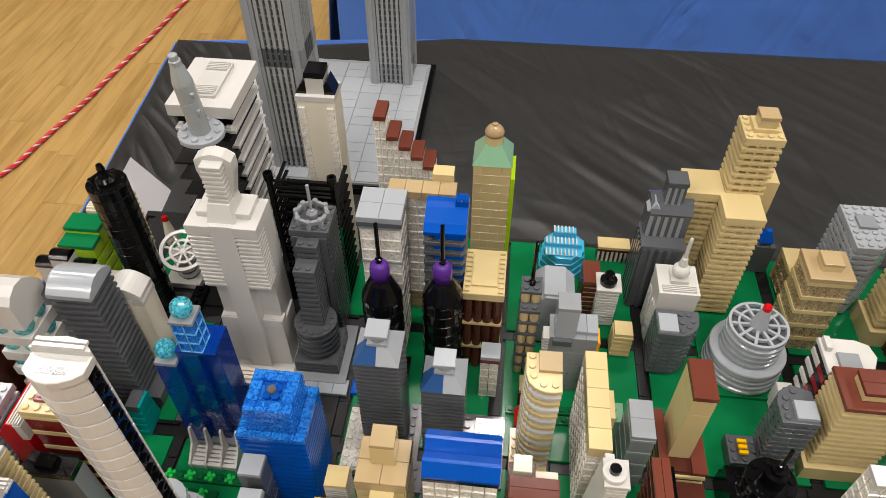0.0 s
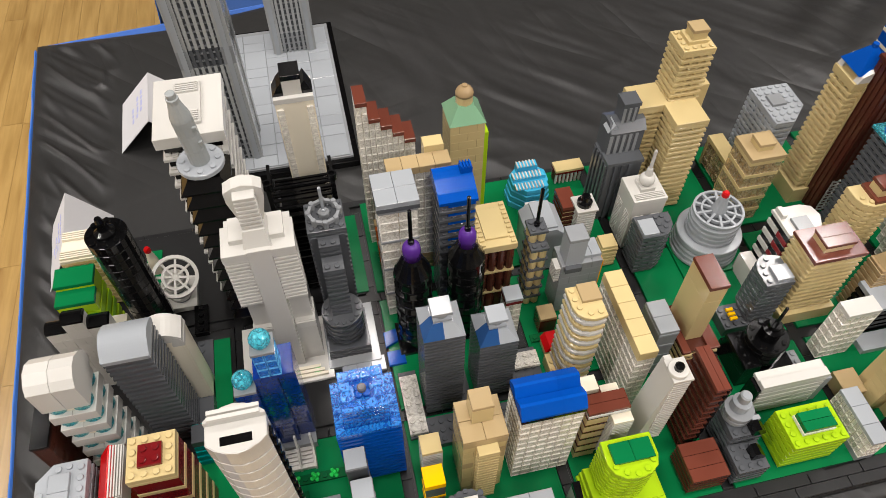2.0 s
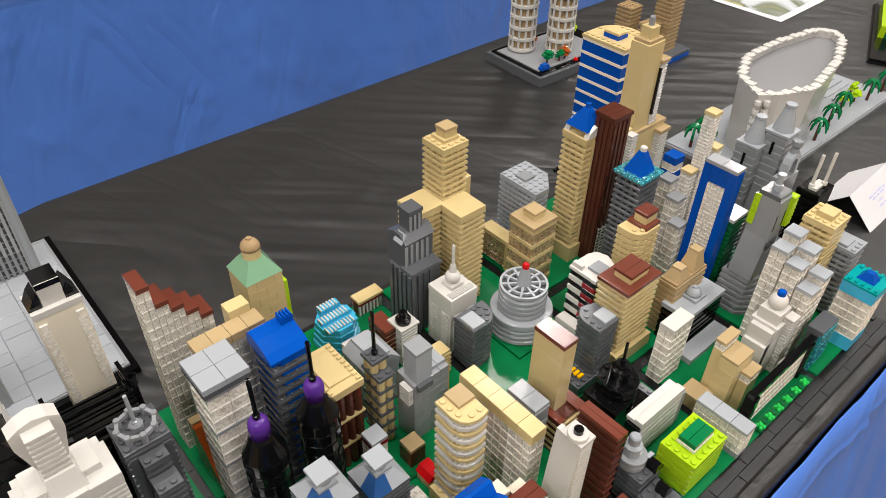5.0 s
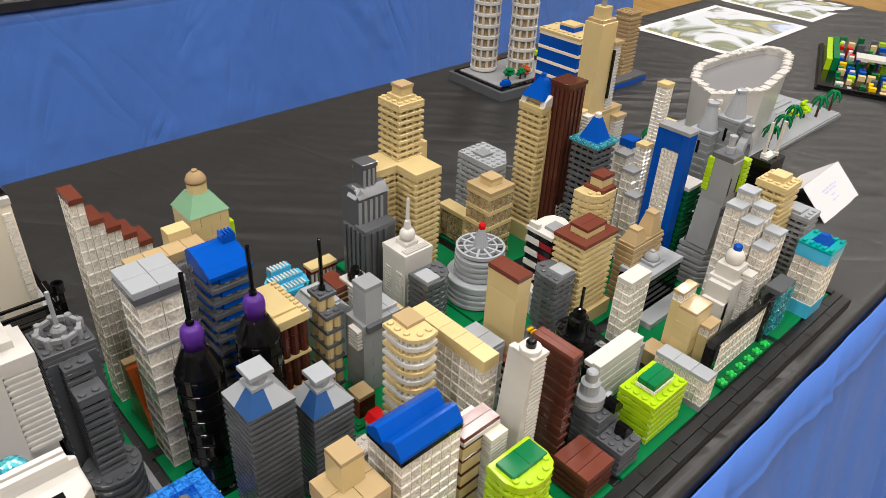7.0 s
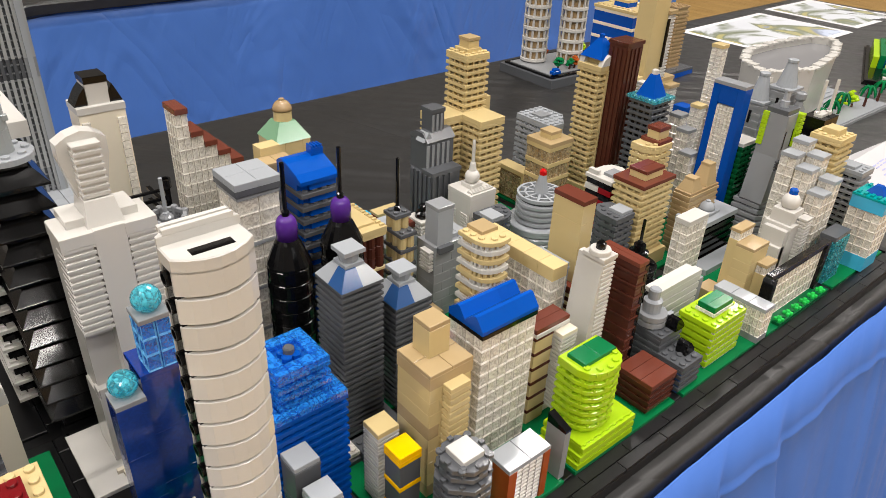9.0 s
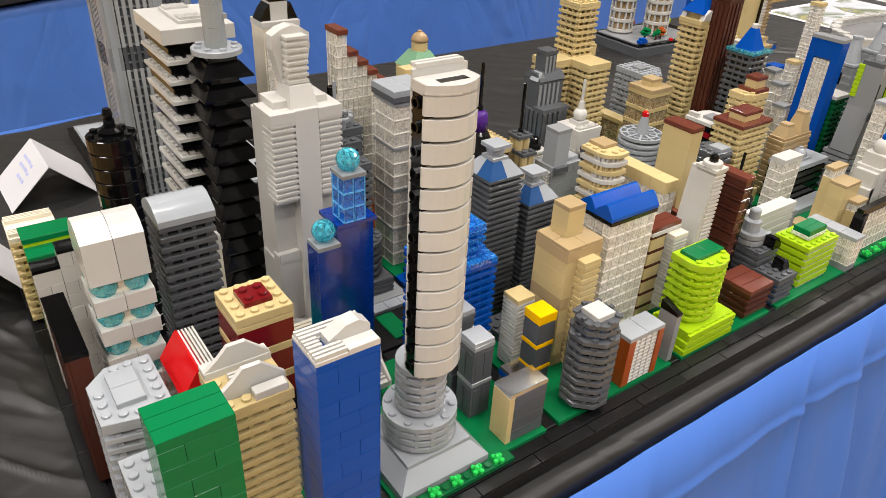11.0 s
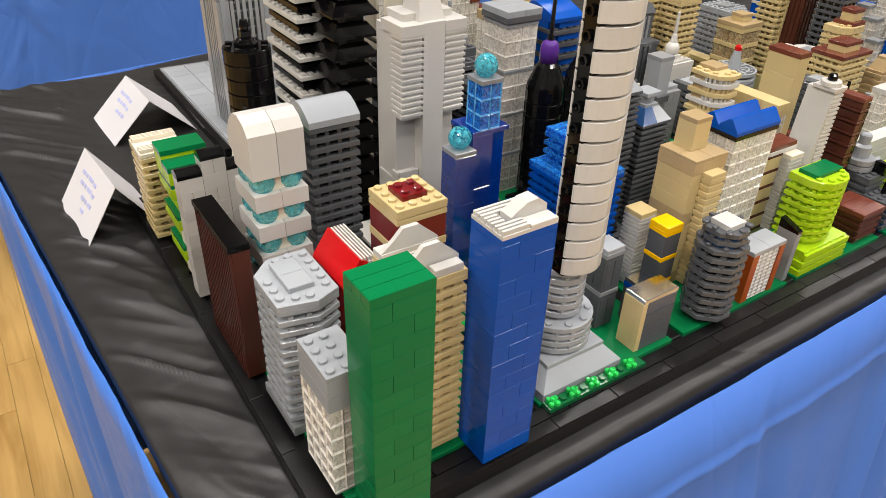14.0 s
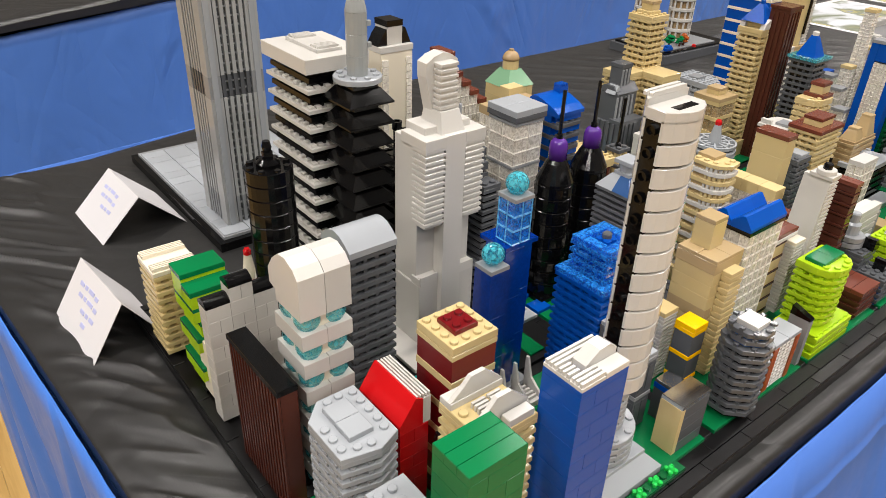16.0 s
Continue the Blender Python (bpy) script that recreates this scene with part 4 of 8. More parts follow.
T = building("black pagoda-like tower of flared slopes with a tall grey spire", -13.42, 33.18, tall=0.965)
plate(T, -1.3, -1.3, 2.6, 2.6, 0, 64, BLACK, name="core")
for i in range(12):
    z = 2.6 + i * 5.05
    bm = bmesh.new()
    frustum(bm, -1.25, -1.25, 1.25, 1.25, z, z + 2.0, -1.3, -1.3, 1.3, 1.3)
    frustum(bm, -2.3, -2.3, 2.3, 2.3, z + 2.0, z + 4.7, -1.5, -1.5, 1.5, 1.5)
    box(bm, -2.35, -2.35, z + 1.5, 2.35, 2.35, z + 2.05, 0.03)
    part("flared_slope", bm, BLACK, T)
bm = bmesh.new()
lathe(bm, 0, 0, [(2.2, 64.4), (2.2, 65.5), (2.1, 65.7)], 24)
part("ring_plate", bm, LGREY, T)
for a in range(8):
    single(T, "stud", LGREY, lambda b: stud(b, 1.65 * math.cos(a * 0.785), 1.65 * math.sin(a * 0.785), 65.7))
SPIREGREY = plastic("mid_light_grey_plastic", (0.3, 0.32, 0.32))
spire = single(T, "spire", SPIREGREY, lambda b: lathe(b, 0, 0, [(0.95, -0.4), (0.95, 4.6), (0.9, 4.75)], 16), "", (0, 0, 65.7))
spire.rotation_euler = (radians(3), radians(-2), 0)
for i in range(1, 3):
    single(T, "spire_piece", SPIREGREY, lambda b: lathe(b, 0, 0, [(0.95, i * 4.8), (0.95, 4.65 + i * 4.8), (0.9, 4.8 + i * 4.8)], 16), parent=spire)
    single(T, "clip", SPIREGREY, lambda b: box(b, 0.62, -0.78, i * 4.8 + 1.6, 1.05, -0.45, i * 4.8 + 2.8), parent=spire)
single(T, "spire_cone", SPIREGREY, lambda b: lathe(b, 0, 0, [(0.95, 14.4), (0.92, 15.0), (0.55, 19.0), (0.55, 20.2), (0.42, 20.4), (0.42, 21.6), (0.3, 21.8)], 16), parent=spire)

T = building("tall white stepped tower with ribbed shoulders and a curved crown", -12.70, 24.00, tall=0.985)
plate(T, -2.6, -2.4, 10, 8.4, 0, 1.0, WHITE, name="plaza")
for k in range(3):
    plate(T, -0.4 + k * 0.4, -1.0 - 0.5 * k, 6.4, 0.4, 1.0, 1.0, CREAM, name="step")
single(T, "window_tile", FLOWER, lambda b: box(b, 5.2, -1.6, 1.0, 6.0, -0.9, 1.6))
plate(T, 0.2, 1.4, 6.2, 3.4, 0, 54, WHITE, name="back_slab")
plate(T, 0.0, 0.6, 6.6, 3.8, 0, 18, WHITE, name="foot")
plate(T, 2.2, 0.0, 2.2, 2.0, 0, 55.5, WHITE, name="pier")
for sx in (0.0, 4.4):
    plate(T, sx, 0.7, 2.2, 1.2, 18, 2, WHITE, name="ledge")
    for k in range(3):
        plate(T, sx + 0.1, 0.5 + 0.3 * k, 2.0, 0.2, 18.0, 2.5 - 0.3 * k, WHITE, name="rib")
    louvres(T, sx, 0.0, 2.2, 2.0, 34.0, 14, WHITE, 1.36, 0.72)
    plate(T, sx - 0.05, -0.05, 2.3, 3.6, 53.0, 2.4, WHITE, name="shoulder")
plate(T, 0.8, 1.2, 5.0, 2.8, 55.0, 2.0, WHITE, name="tile")
single(T, "collar", WHITE, lambda b: frustum(b, 2.0, 0.4, 4.6, 3.6, 55.0, 60.0, 2.3, 1.0, 4.3, 3.4))
bm = bmesh.new()
side_prism(bm, [(2.5, 57.0), (4.1, 57.0), (4.9, 67.0), (4.9, 70.0), (4.2, 71.2), (3.3, 71.8), (2.4, 71.2), (1.6, 70.0), (1.6, 67.0)], 2.2, 3.5)
part("crown", bm, WHITE, T)
louvres(T, 2.35, 1.2, 1.9, 1.3, 57.0, 10, WHITE, 1.32, 0.72)

T = building("white and black framed box tower with dark struts", -8.6, 34.2)
plate(T, 1.0, 1.0, 5.0, 4.0, 0, 36, BLACK, name="body")
for i in range(14):
    plate(T, 0.0, 0.0, 7.0, 0.4, 1.0 + i * 3.1, 0.7, BLACK, name="strut")
    plate(T, 0.0, 0.45, 0.4, 5.2, 1.0 + i * 3.1, 0.7, BLACK, name="strut")
    plate(T, 6.7, 0.45, 0.4, 5.2, 1.0 + i * 3.1, 0.7, BLACK, name="strut")
for i in range(5):
    plate(T, 0.5, 1.0 + i * 1.0, 6.1, 0.3, 40.5 - 1.2 * i, 0.6, BLACK, name="rung")
for sx in (0.0, 6.6):
    plate(T, sx, -0.1, 0.5, 0.6, 0, 47.0, BLACK, name="post")
    single(T, "ring", BLACK, lambda b: lathe(b, sx + 0.25, 0.2, [(0.5, 47.0), (0.5, 49.0), (0.32, 49.0), (0.3, 48.0)], 12))
single(T, "top_rail", BLACK, lambda b: (box(b, 0.2, 0.0, 46.4, 6.9, 0.25, 47.0, 0.02), box(b, 0.2, 0.0, 44.2, 6.9, 0.25, 44.9, 0.02)))

T = building("white slim tower with clear strips and black cap", -6.18, 40.35)
plate(T, 0.0, 0.0, 4.0, 3.0, 0, 61, CREAM, name="body")
for sx in (0.15, 3.15):
    for i in range(30):
        plate(T, sx, -0.22, 0.7, 0.27, 1 + i * 1.95, 1.75, CLEARW, name="clear_chip")
plate(T, -0.05, -0.1, 4.1, 3.2, 61, 1.6, WHITE, name="cornice")
for sx, q in ((-0.05, 1), (2.95, -1)):
    single(T, "corner_wedge", BLACK, lambda b: side_prism(b, [(sx, 62.6), (sx + 1.1, 62.6), (sx + (1.1 if q > 0 else 0.4), 66.6), (sx + (0.6 if q > 0 else 0.0), 65.2)], 0.4, 2.4))
plate(T, 1.1, 0.4, 1.9, 2.2, 62.6, 4.6, WHITE, name="attic")
plate(T, 1.05, 0.35, 2.0, 2.3, 67.2, 1.5, BLACK, name="tile")

T = building("dark grey ribbed tower on a round drum with an antenna ring", -5.20, 29.00, tall=0.945)
# white core stands in for lamp highlights between the dark ribs
layers(T, 0, 0, 4.0, 4.0, 0, 22, 2.0, DGREY, WHITE, 0.35)
plate(T, 0, 0, 4, 4, 44.0, 1.2, DGREY, st=True)
# black cores of both front blocks paint in the shade of their gaps
layers(T, 0.9, -1.4, 2.2, 1.6, 0, 21, 2.0, DGREY, BLACK, 0.3, 1.1, False)
plate(T, 0.9, -1.4, 2.2, 1.4, 42, 1.0, DGREY, st=True)
layers(T, 0.9, -3.35, 2.2, 2.0, 16, 11, 2.0, DGREY, BLACK, 0.3, 1.1, False)
plate(T, 0.9, -3.35, 2.2, 1.9, 38, 1.0, DGREY, st=True)
for qx in (0.2, 3.1):
    plate(T, qx, -0.12, 0.7, 0.3, 6, 37, DGREY, name="edge_strip")
# the drum's core is black for the shade between its discs
round_layers(T, 2.0, -2.6, 2.3, 6.0, 5, 2.2, DGREY, BLACK, 1.05, 22, False)
for a in range(9):
    an = math.pi * (0.9 + a * 0.15)
    single(T, "stud", DGREY, lambda b: stud(b, 2.0 + 1.8 * math.cos(an), -2.6 + 1.8 * math.sin(an), 17.0))
plate(T, -0.2, -5.2, 4.6, 5.0, 0, 6.0, DGREY, name="foot")
for i in range(4):
    plate(T, -0.3, -5.3, 4.8, 5.2, 0.8 + i * 1.4, 0.9, DGREY)
plate(T, -0.6, -6.4, 6.0, 8.0, 0, 1.4, MGREY, st=None)
R_, r_ = 1.6, 0.17
for i in range(8):
    a0_, a1_ = math.pi * i / 4, math.pi * (i + 1) / 4
    A = (2 + R_ * math.cos(a0_), 2 + R_ * math.sin(a0_))
    B_ = (2 + R_ * math.cos(a1_), 2 + R_ * math.sin(a1_))
    d_ = Vector((B_[0] - A[0], B_[1] - A[1])).normalized()
    n_ = (-d_.y * r_, d_.x * r_)
    bm = bmesh.new()
    poly(bm, [(A[0] - n_[0], A[1] - n_[1]), (B_[0] - n_[0], B_[1] - n_[1]), (B_[0] + n_[0], B_[1] + n_[1]), (A[0] + n_[0], A[1] + n_[1])], 46.4, 47.4, 0.03)
    part("ring_bar", bm, MGREY, T)
    single(T, "ring_clip", MGREY, lambda b: lathe(b, A[0], A[1], [(0.3, 45.2), (0.3, 47.5), (0.24, 47.8)], 10))
single(T, "hub", MGREY, lambda b: lathe(b, 2, 2, [(0.6, 45.2), (0.6, 47.0), (0.4, 47.6)], 12))
mast(T, 2.0, 2.0, 47.0, 56.5, LGREY, 0.17)

# blue see-through pair
T = building("deep blue see-through slab with two cyan glass balls", -13.70, 14.00, tall=0.985)
for gx, gy, gw, gd, n in ((0, 0, 2, 2, 11), (2, 0.6, 2, 2.4, 12), (4, 1.2, 1.6, 2.6, 12)):
    for k in range(3):
        plate(T, gx, gy, gw, gd, 3.0 + k * n, n, TBLUE, name="clear_panel")
    plate(T, gx + 0.6, gy + 0.6, gw - 1.2, gd - 1.2, 3.0, n * 3.0 - 1, TBLUE, name="core")
plate(T, 0, 0, 5.6, 3.6, 0, 3.0, MGREY, name="foot")
plate(T, 0, 0, 2, 2, 36.0, 1.0, MGREY, name="tile")
plate(T, 2, 0.6, 3.6, 3.2, 39.0, 1.0, TBLUE, name="clear_tile")
ball(T, 1.0, 1.0, 37.2, 0.95, BALL, "glass_ball")
clear_courses(T, 2, 2, 40.0, 3, TLBLUE, 3.2, 2.6, 0.6)
plate(T, 2.55, 0.55, 2.1, 2.1, 49.6, 0.9, MGREY, name="tile")
ball(T, 3.6, 1.6, 50.5, 0.95, BALL, "glass_ball")
for k in range(4):
    single(T, "white_rib", WHITE, lambda b: side_prism(b, [(-2.4, 0.0), (0.0, 0.0), (0.0, 10.0), (-0.3, 10.0), (-0.8, 5.2), (-2.4, 2.0)], 0.4 + k * 1.55, 0.62 + k * 1.55, "x"))
for k in range(3):
    bm = bmesh.new()
    for r in range(4):
        box(bm, 0.7 + k * 1.55, -1.9 + r * 0.45, 1.6, 1.85 + k * 1.55, -1.7 + r * 0.45, 2.4, 0.01, 0)
    box(bm, 0.6 + k * 1.55, -2.3, 0, 1.95 + k * 1.55, 0, 1.6, 0.02)
    part("white_grille", bm, WHITE, T)

T = building("stepped bright blue tower with see-through blue edges", -5.44, 9.26, tall=0.96)
layers(T, 0, 0, 6.0, 5.4, 0, 15, 2.0, BLUE, NAVY)
layers(T, 0.9, 0.7, 4.2, 4.2, 30.0, 4, 2.0, TLBLUE, BLUE, 0.5)
for tx in range(6):
    plate(T, tx, 0, 1, 0.7, 30.0, 1.2, TLBLUE, name="clear_tile")
    plate(T, tx, 4.9, 1, 0.6, 30.0, 1.2, TLBLUE, name="clear_tile")
for ty in range(5):
    plate(T, 0, 0.3 + ty, 0.85, 1, 30.05, 1.2, TLBLUE, name="clear_tile")
    plate(T, 5.1, 0.3 + ty, 0.9, 1, 30.05, 1.2, TLBLUE, name="clear_tile")
for tx in range(4):
    for ty in range(4):
        if not (tx in (1, 2) and ty in (1, 2)):
            plate(T, 0.95 + tx * 1.03, 0.75 + ty * 1.03, 1.03, 1.03, 38.0, 1.2, TLBLUE, name="clear_tile")
for a in range(4):
    single(T, "petal", BLUE, lambda b: lathe(b, 3.0 + 0.5 * math.cos(a * 1.571 + 0.785), 2.8 + 0.5 * math.sin(a * 1.571 + 0.785), [(0.38, 38.0), (0.38, 38.9), (0.25, 39.1)], 10))
single(T, "pin", DGREY, lambda b: lathe(b, 3.0, 2.8, [(0.42, 38.5), (0.42, 40.0), (0.3, 40.3)], 12))

# tall white tower with banded curved panels, on a grey round foot
T = building("tall white tower of curved panels with a black spine", -10.50, 4.20, tall=0.985)
bm = bmesh.new()
box(bm, -4, -4, 0, 4, 4, 2.0, 0.05)
frustum(bm, -4, -4, 4, 4, 2.0, 5.0, -2.9, -2.9, 2.9, 2.9)
part("sloped_base", bm, LGREY, T)
plate(T, -2.9, -2.9, 5.8, 5.8, 5.0, 1.0, LGREY)
round_layers(T, 0, 0, 2.9, 6.0, 4, 1.7, LGREY, DGREY, 1.1, 24)
bm = bmesh.new()
for a in range(10):
    stud(bm, 2.45 * math.cos(a * 0.628), 2.45 * math.sin(a * 0.628), 12.8)
part("stud_ring", bm, LGREY, T)
round_layers(T, 0, 0, 1.95, 12.8, 6, 1.9, LGREY, DGREY, 1.2, 20)


def bow(sign):
    """Lens-shaped half of the tower's plan, bowed towards sign * y."""
    p = [(-2.05, 0.72), (-1.5, 1.15), (-0.75, 1.48), (0, 1.6), (0.75, 1.48), (1.5, 1.15), (2.05, 0.72), (2.05, 0.55), (-2.05, 0.55)]
    q = [(0.15 + x * 0.94, -1.15 + sign * y) for x, y in p]
    return q if sign < 0 else q[::-1]


single(T, "core", BLACK, lambda b: box(b, -1.72, -1.85, 24.3, 2.02, -0.45, 76.4))
for i in range(14):
    z = 24.3 + i * 3.75
    for sg in (-1, 1):
        bm = bmesh.new()
        poly(bm, bow(sg), z + 0.42, z + 3.66, 0.03)
        part("panel", bm, WHITE, T)
    for px_ in (-1.68, 1.98):
        bm = bmesh.new()
        lathe(bm, 0, 0, [(0.38, 0), (0.38, 0.25), (0.26, 0.25), (0.24, 0.05)], 12)
        for v in bm.verts:
            v.co = Vector((v.co.z / P * S * (1 if px_ > 0 else -1), v.co.y, v.co.x))
        part("pin_hole", bm, BLACK, T, "", (px_, -1.13, 26.2 + i * 3.75))
lens = bow(-1)[:7] + bow(1)[2:]
single(T, "crown", WHITE, lambda b: poly(b, lens, 76.4, 78.2, 0.06))
single(T, "crown_ledge", WHITE, lambda b: poly(b, bow(1), 78.2, 79.4, 0.04))
for k in range(2):
    plate(T, -1.5, -0.62 + k * 0.42, 3.3, 0.3, 79.4, 0.7, WHITE, name="rib")
single(T, "slot", BLACK, lambda b: box(b, -0.85, -2.1, 77.4, 1.15, -1.5, 78.26, 0.0, 0))

# little grey boxes behind the white tower's foot
T = building("dark grey panelled double block with white tile roofs", -5.0, 4.7)
for i in range(2):
    plate(T, 0, 0, 2.0, 2.0, i * 9.4, 8.4, DGREY, name="panel_block")
    plate(T, -0.05, -0.05, 2.1, 2.1, i * 9.4 + 8.4, 1.0, MGREY)
    for fx in (0.2, 1.05):
        plate(T, fx, -0.06, 0.75, 0.1, i * 9.4 + 1, 6.4, DGREY, name="shutter")
        plate(T, -0.06, fx, 0.1, 0.75, i * 9.4 + 1, 6.4, DGREY, name="shutter")
plate(T, 0, 0, 2.0, 2.0, 18.8, 1.0, LGREY, name="tile")
T = building("tall dark grey panelled block with a pale tile roof", -5.2, 7.2)
for i in range(3):
    plate(T, 0, 0, 2.0, 2.0, i * 7.4, 6.6, DGREY, name="panel_block")
    plate(T, -0.05, -0.05, 2.1, 2.1, i * 7.4 + 6.6, 0.8, DGREY)
plate(T, 0, 0, 2.0, 2.0, 22.2, 1.0, LGREY, name="tile")
T = building("small dark box with tan end and mirrored tile roof", -4.32, 0.74, tall=1.01)
for i in range(4):
    plate(T, 0.5, 0, 3.4, 2.1, i * 3.0, 2.8, DGREY, name="brick")
plate(T, 0, 0, 0.55, 2.1, 0, 12.0, TAN, name="end_panel")
plate(T, 0.05, 0.0, 3.9, 2.1, 12.0, 1.0, MIRROR, name="tile")
T = building("low dark box with blue band and pale roof tile", -1.8, 3.2)
plate(T, 0, 0, 1.9, 1.9, 0, 8.0, DGREY, name="body")
plate(T, -0.03, -0.03, 1.96, 1.96, 8.0, 1.4, BLUE)
plate(T, 0.0, 0.0, 1.9, 1.9, 9.4, 0.8, MIRROR, name="tile")
T = building("grey box with yellow bands and yellow roof tile", 1.60, 4.42, tall=1.03)
for i in range(3):
    plate(T, 0.05, 0.05, 1.9, 1.9, i * 6.2, 5.2, DGREY, name="panel_block")
    plate(T, 0, 0, 2, 2, i * 6.2 + 5.2, 1.0, YELLOW)
plate(T, 0, 0, 2, 2, 18.6, 1.2, YELLOW, name="tile")
T = building("slim pale ribbed block with tan roof tile", 2.0, 7.7)
louvres(T, 0, 0, 2, 2, 0, 18, WHITE, 1.0, 0.6)
plate(T, 0, 0, 2, 2, 18.0, 1.2, TAN, name="tile")
T = building("dark grey eight-sided terraced tower with white roof tile", 2.87, -0.72, tall=1.04)
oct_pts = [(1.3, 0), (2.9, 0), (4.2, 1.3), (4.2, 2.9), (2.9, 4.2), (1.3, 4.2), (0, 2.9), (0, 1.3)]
# shade in the terrace gaps is painted by a black core
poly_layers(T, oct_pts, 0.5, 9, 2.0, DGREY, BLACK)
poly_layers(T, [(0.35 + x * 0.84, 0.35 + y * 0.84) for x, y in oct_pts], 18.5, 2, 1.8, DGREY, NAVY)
plate(T, 1.1, 1.1, 2, 2, 22.1, 1.2, WHITE, name="tile")
for sx, sy in ((0.8, 0.9), (3.4, 0.9), (3.4, 3.3), (0.8, 3.3), (2.1, 0.6)):
    single(T, "stud", DGREY, lambda b: stud(b, sx, sy, 22.1))

T = building("small teal stepped stack on a dark grey foot", -20.4, 14.6)
for i in range(5):
    plate(T, 0.1 * i, 0.12 * i, 1.9 - 0.1 * i, 2.8 - 0.2 * i, i * 2.4, 2.0, TEAL, name="brick")
plate(T, 0.3, 0.4, 1.3, 2.0, 0, 11.8, DGREY, name="core")
T = building("dark grey studded plate beside the white slab", -20.6, 19.2, "model_plaza")
plate(T, 0, 0, 2.0, 5.0, 0, 2.0, DGREY, st=True)
T = building("light grey paving tiles beside the street", -4.4, 21.3, "model_plaza")
for k in range(3):
    plate(T, k * 1.65, 0, 1.65, 1.9, 0, 1.0, LGREY, name="tile")

# ---- the middle of the city ----
for tx, ty, tz, lab in ((3.85, 15.0, 39.0, "taller grey slatted twin tower with a blue and grey sloped roof"), (9.55, 15.6, 28.5, "shorter grey slatted twin tower with a blue and grey sloped roof")):
    T = building(lab, tx, ty)
    n = int(tz / 1.5)
    # black core colours in the shade between the thin floors
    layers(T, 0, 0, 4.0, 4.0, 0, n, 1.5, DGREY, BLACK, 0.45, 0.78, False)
    z = n * 1.5
    for i, (qx, qy) in enumerate(((0, 0), (2, 0), (0, 2), (2, 2))):
        bm = bmesh.new()
        x0_, y0_ = qx, qy
        cx_, cy_ = 2, 2
        a0_, b0_ = (1.0, 1.0) if i == 0 else (2.0, 1.0) if i == 1 else (1.0, 2.0) if i == 2 else (2.0, 2.0)
        frustum(bm, x0_, y0_, x0_ + 2, y0_ + 2, z, z + 3.2, a0_, b0_, a0_ + 1.0, b0_ + 1.0)
        part("roof_slope", bm, NAVY if i == 0 else LGREY, T, "dark blue sloped corner" if i == 0 else "")
    plate(T, 1.1, 1.1, 1.8, 1.8, z + 3.2, 0.8, LGREY)
    single(T, "neck", LGREY, lambda b: lathe(b, 2, 2, [(0.75, z + 4.0), (0.95, z + 6.0)], 14))
    plate(T, 1.0, 1.0, 2.0, 2.0, z + 6.0, 1.0, LGREY, name="tile")
T = building("dark grey studded plaza plate with stepped edge", 1.6, 12.4, "model_plaza")
for px, pw in ((0, 2.0), (6.1, 1.4), (11.7, 4.3)):
    plate(T, px, 0.6 if pw < 2 else 0, pw, 8.0, 0, 1.2, DGREY, st=True)
plate(T, 2.0, -1.4, 9.6, 3.2, 0, 2.4, DGREY, st=True)
for i in range(3):
    plate(T, 8.0 + 0.2 * i, -2.6 + i * 0.4, 3.6, 1.0, i * 0.8, 0.8, DGREY)
plate(T, 0.0, 0.2, 2.0, 7.0, 1.7, 1.0, CLEAR, st=True, name="clear_plate")
plate(T, 13.0, 5.3, 3.0, 2.0, 1.7, 1.0, CLEAR, st=True, name="clear_plate")
T = building("flat blue tile slopes beside the street", 0.9, 21.6, "model_plaza")
single(T, "tile", BLUE, lambda b: poly(b, [(0, 0), (2, 0), (2, 1.8), (0, 1.8)], 0, 1.0))
single(T, "tile", BLUE, lambda b: poly(b, [(0, 2.4), (2, 3.2), (2, 4.8), (0, 4.4)], 0, 1.0))

T = building("clear brick tower banded in grey with tan core and grey roof", 2.10, 28.50, tall=1.02)
plate(T, 1.1, 1.1, 1.8, 1.8, 0, 46, TAN, name="core")
for i in range(4):
    z = i * 11.6
    clear_courses(T, 4, 4, z, 3, CLEAR, 3.55, 0, 0, 2.0)
    plate(T, -0.05, -0.05, 4.1, 4.1, z + 10.7, 0.8, MGREY)
    for k in range(3):
        plate(T, 0.9, 0.5, 1.4, 1.4, z + k * 3.55 + 0.5, 2.4, NOUG, name="inner_block")
plate(T, -0.2, -0.2, 4.4, 4.4, 46.6, 1.4, DGREY, name="roof_plate")
for qx in (0, 1):
    for qy in (0, 1):
        plate(T, -0.2 + qx * 2.2, -0.2 + qy * 2.2, 2.2, 2.2, 48.0, 1.6, LGREY, name="tile")

T = building("tall clear brick sail tower with stepped brown tile top", 1.80, 39.80, tall=1.01)
for i in range(5):
    hz = 57.0 - i * 3.6
    clear_courses(T, 1.25, 2.6, 0, int(hz / 3), CLEAR, 3.0, i * 1.25, 0, 0.65)
    z = int(hz / 3) * 3
    plate(T, i * 1.25, -0.2, 1.28, 3.0, z, 1.4, RUSTB, name="tile")
T = building("dark orange wedge block leaning on a tan stub", 2.2, 31.6)
single(T, "wedge", RUST, lambda b: side_prism(b, [(1.4, 1.0), (5.6, 1.0), (5.6, 15.6), (5.0, 15.8), (1.4, 3.0)], 0.0, 0.7, "x"))
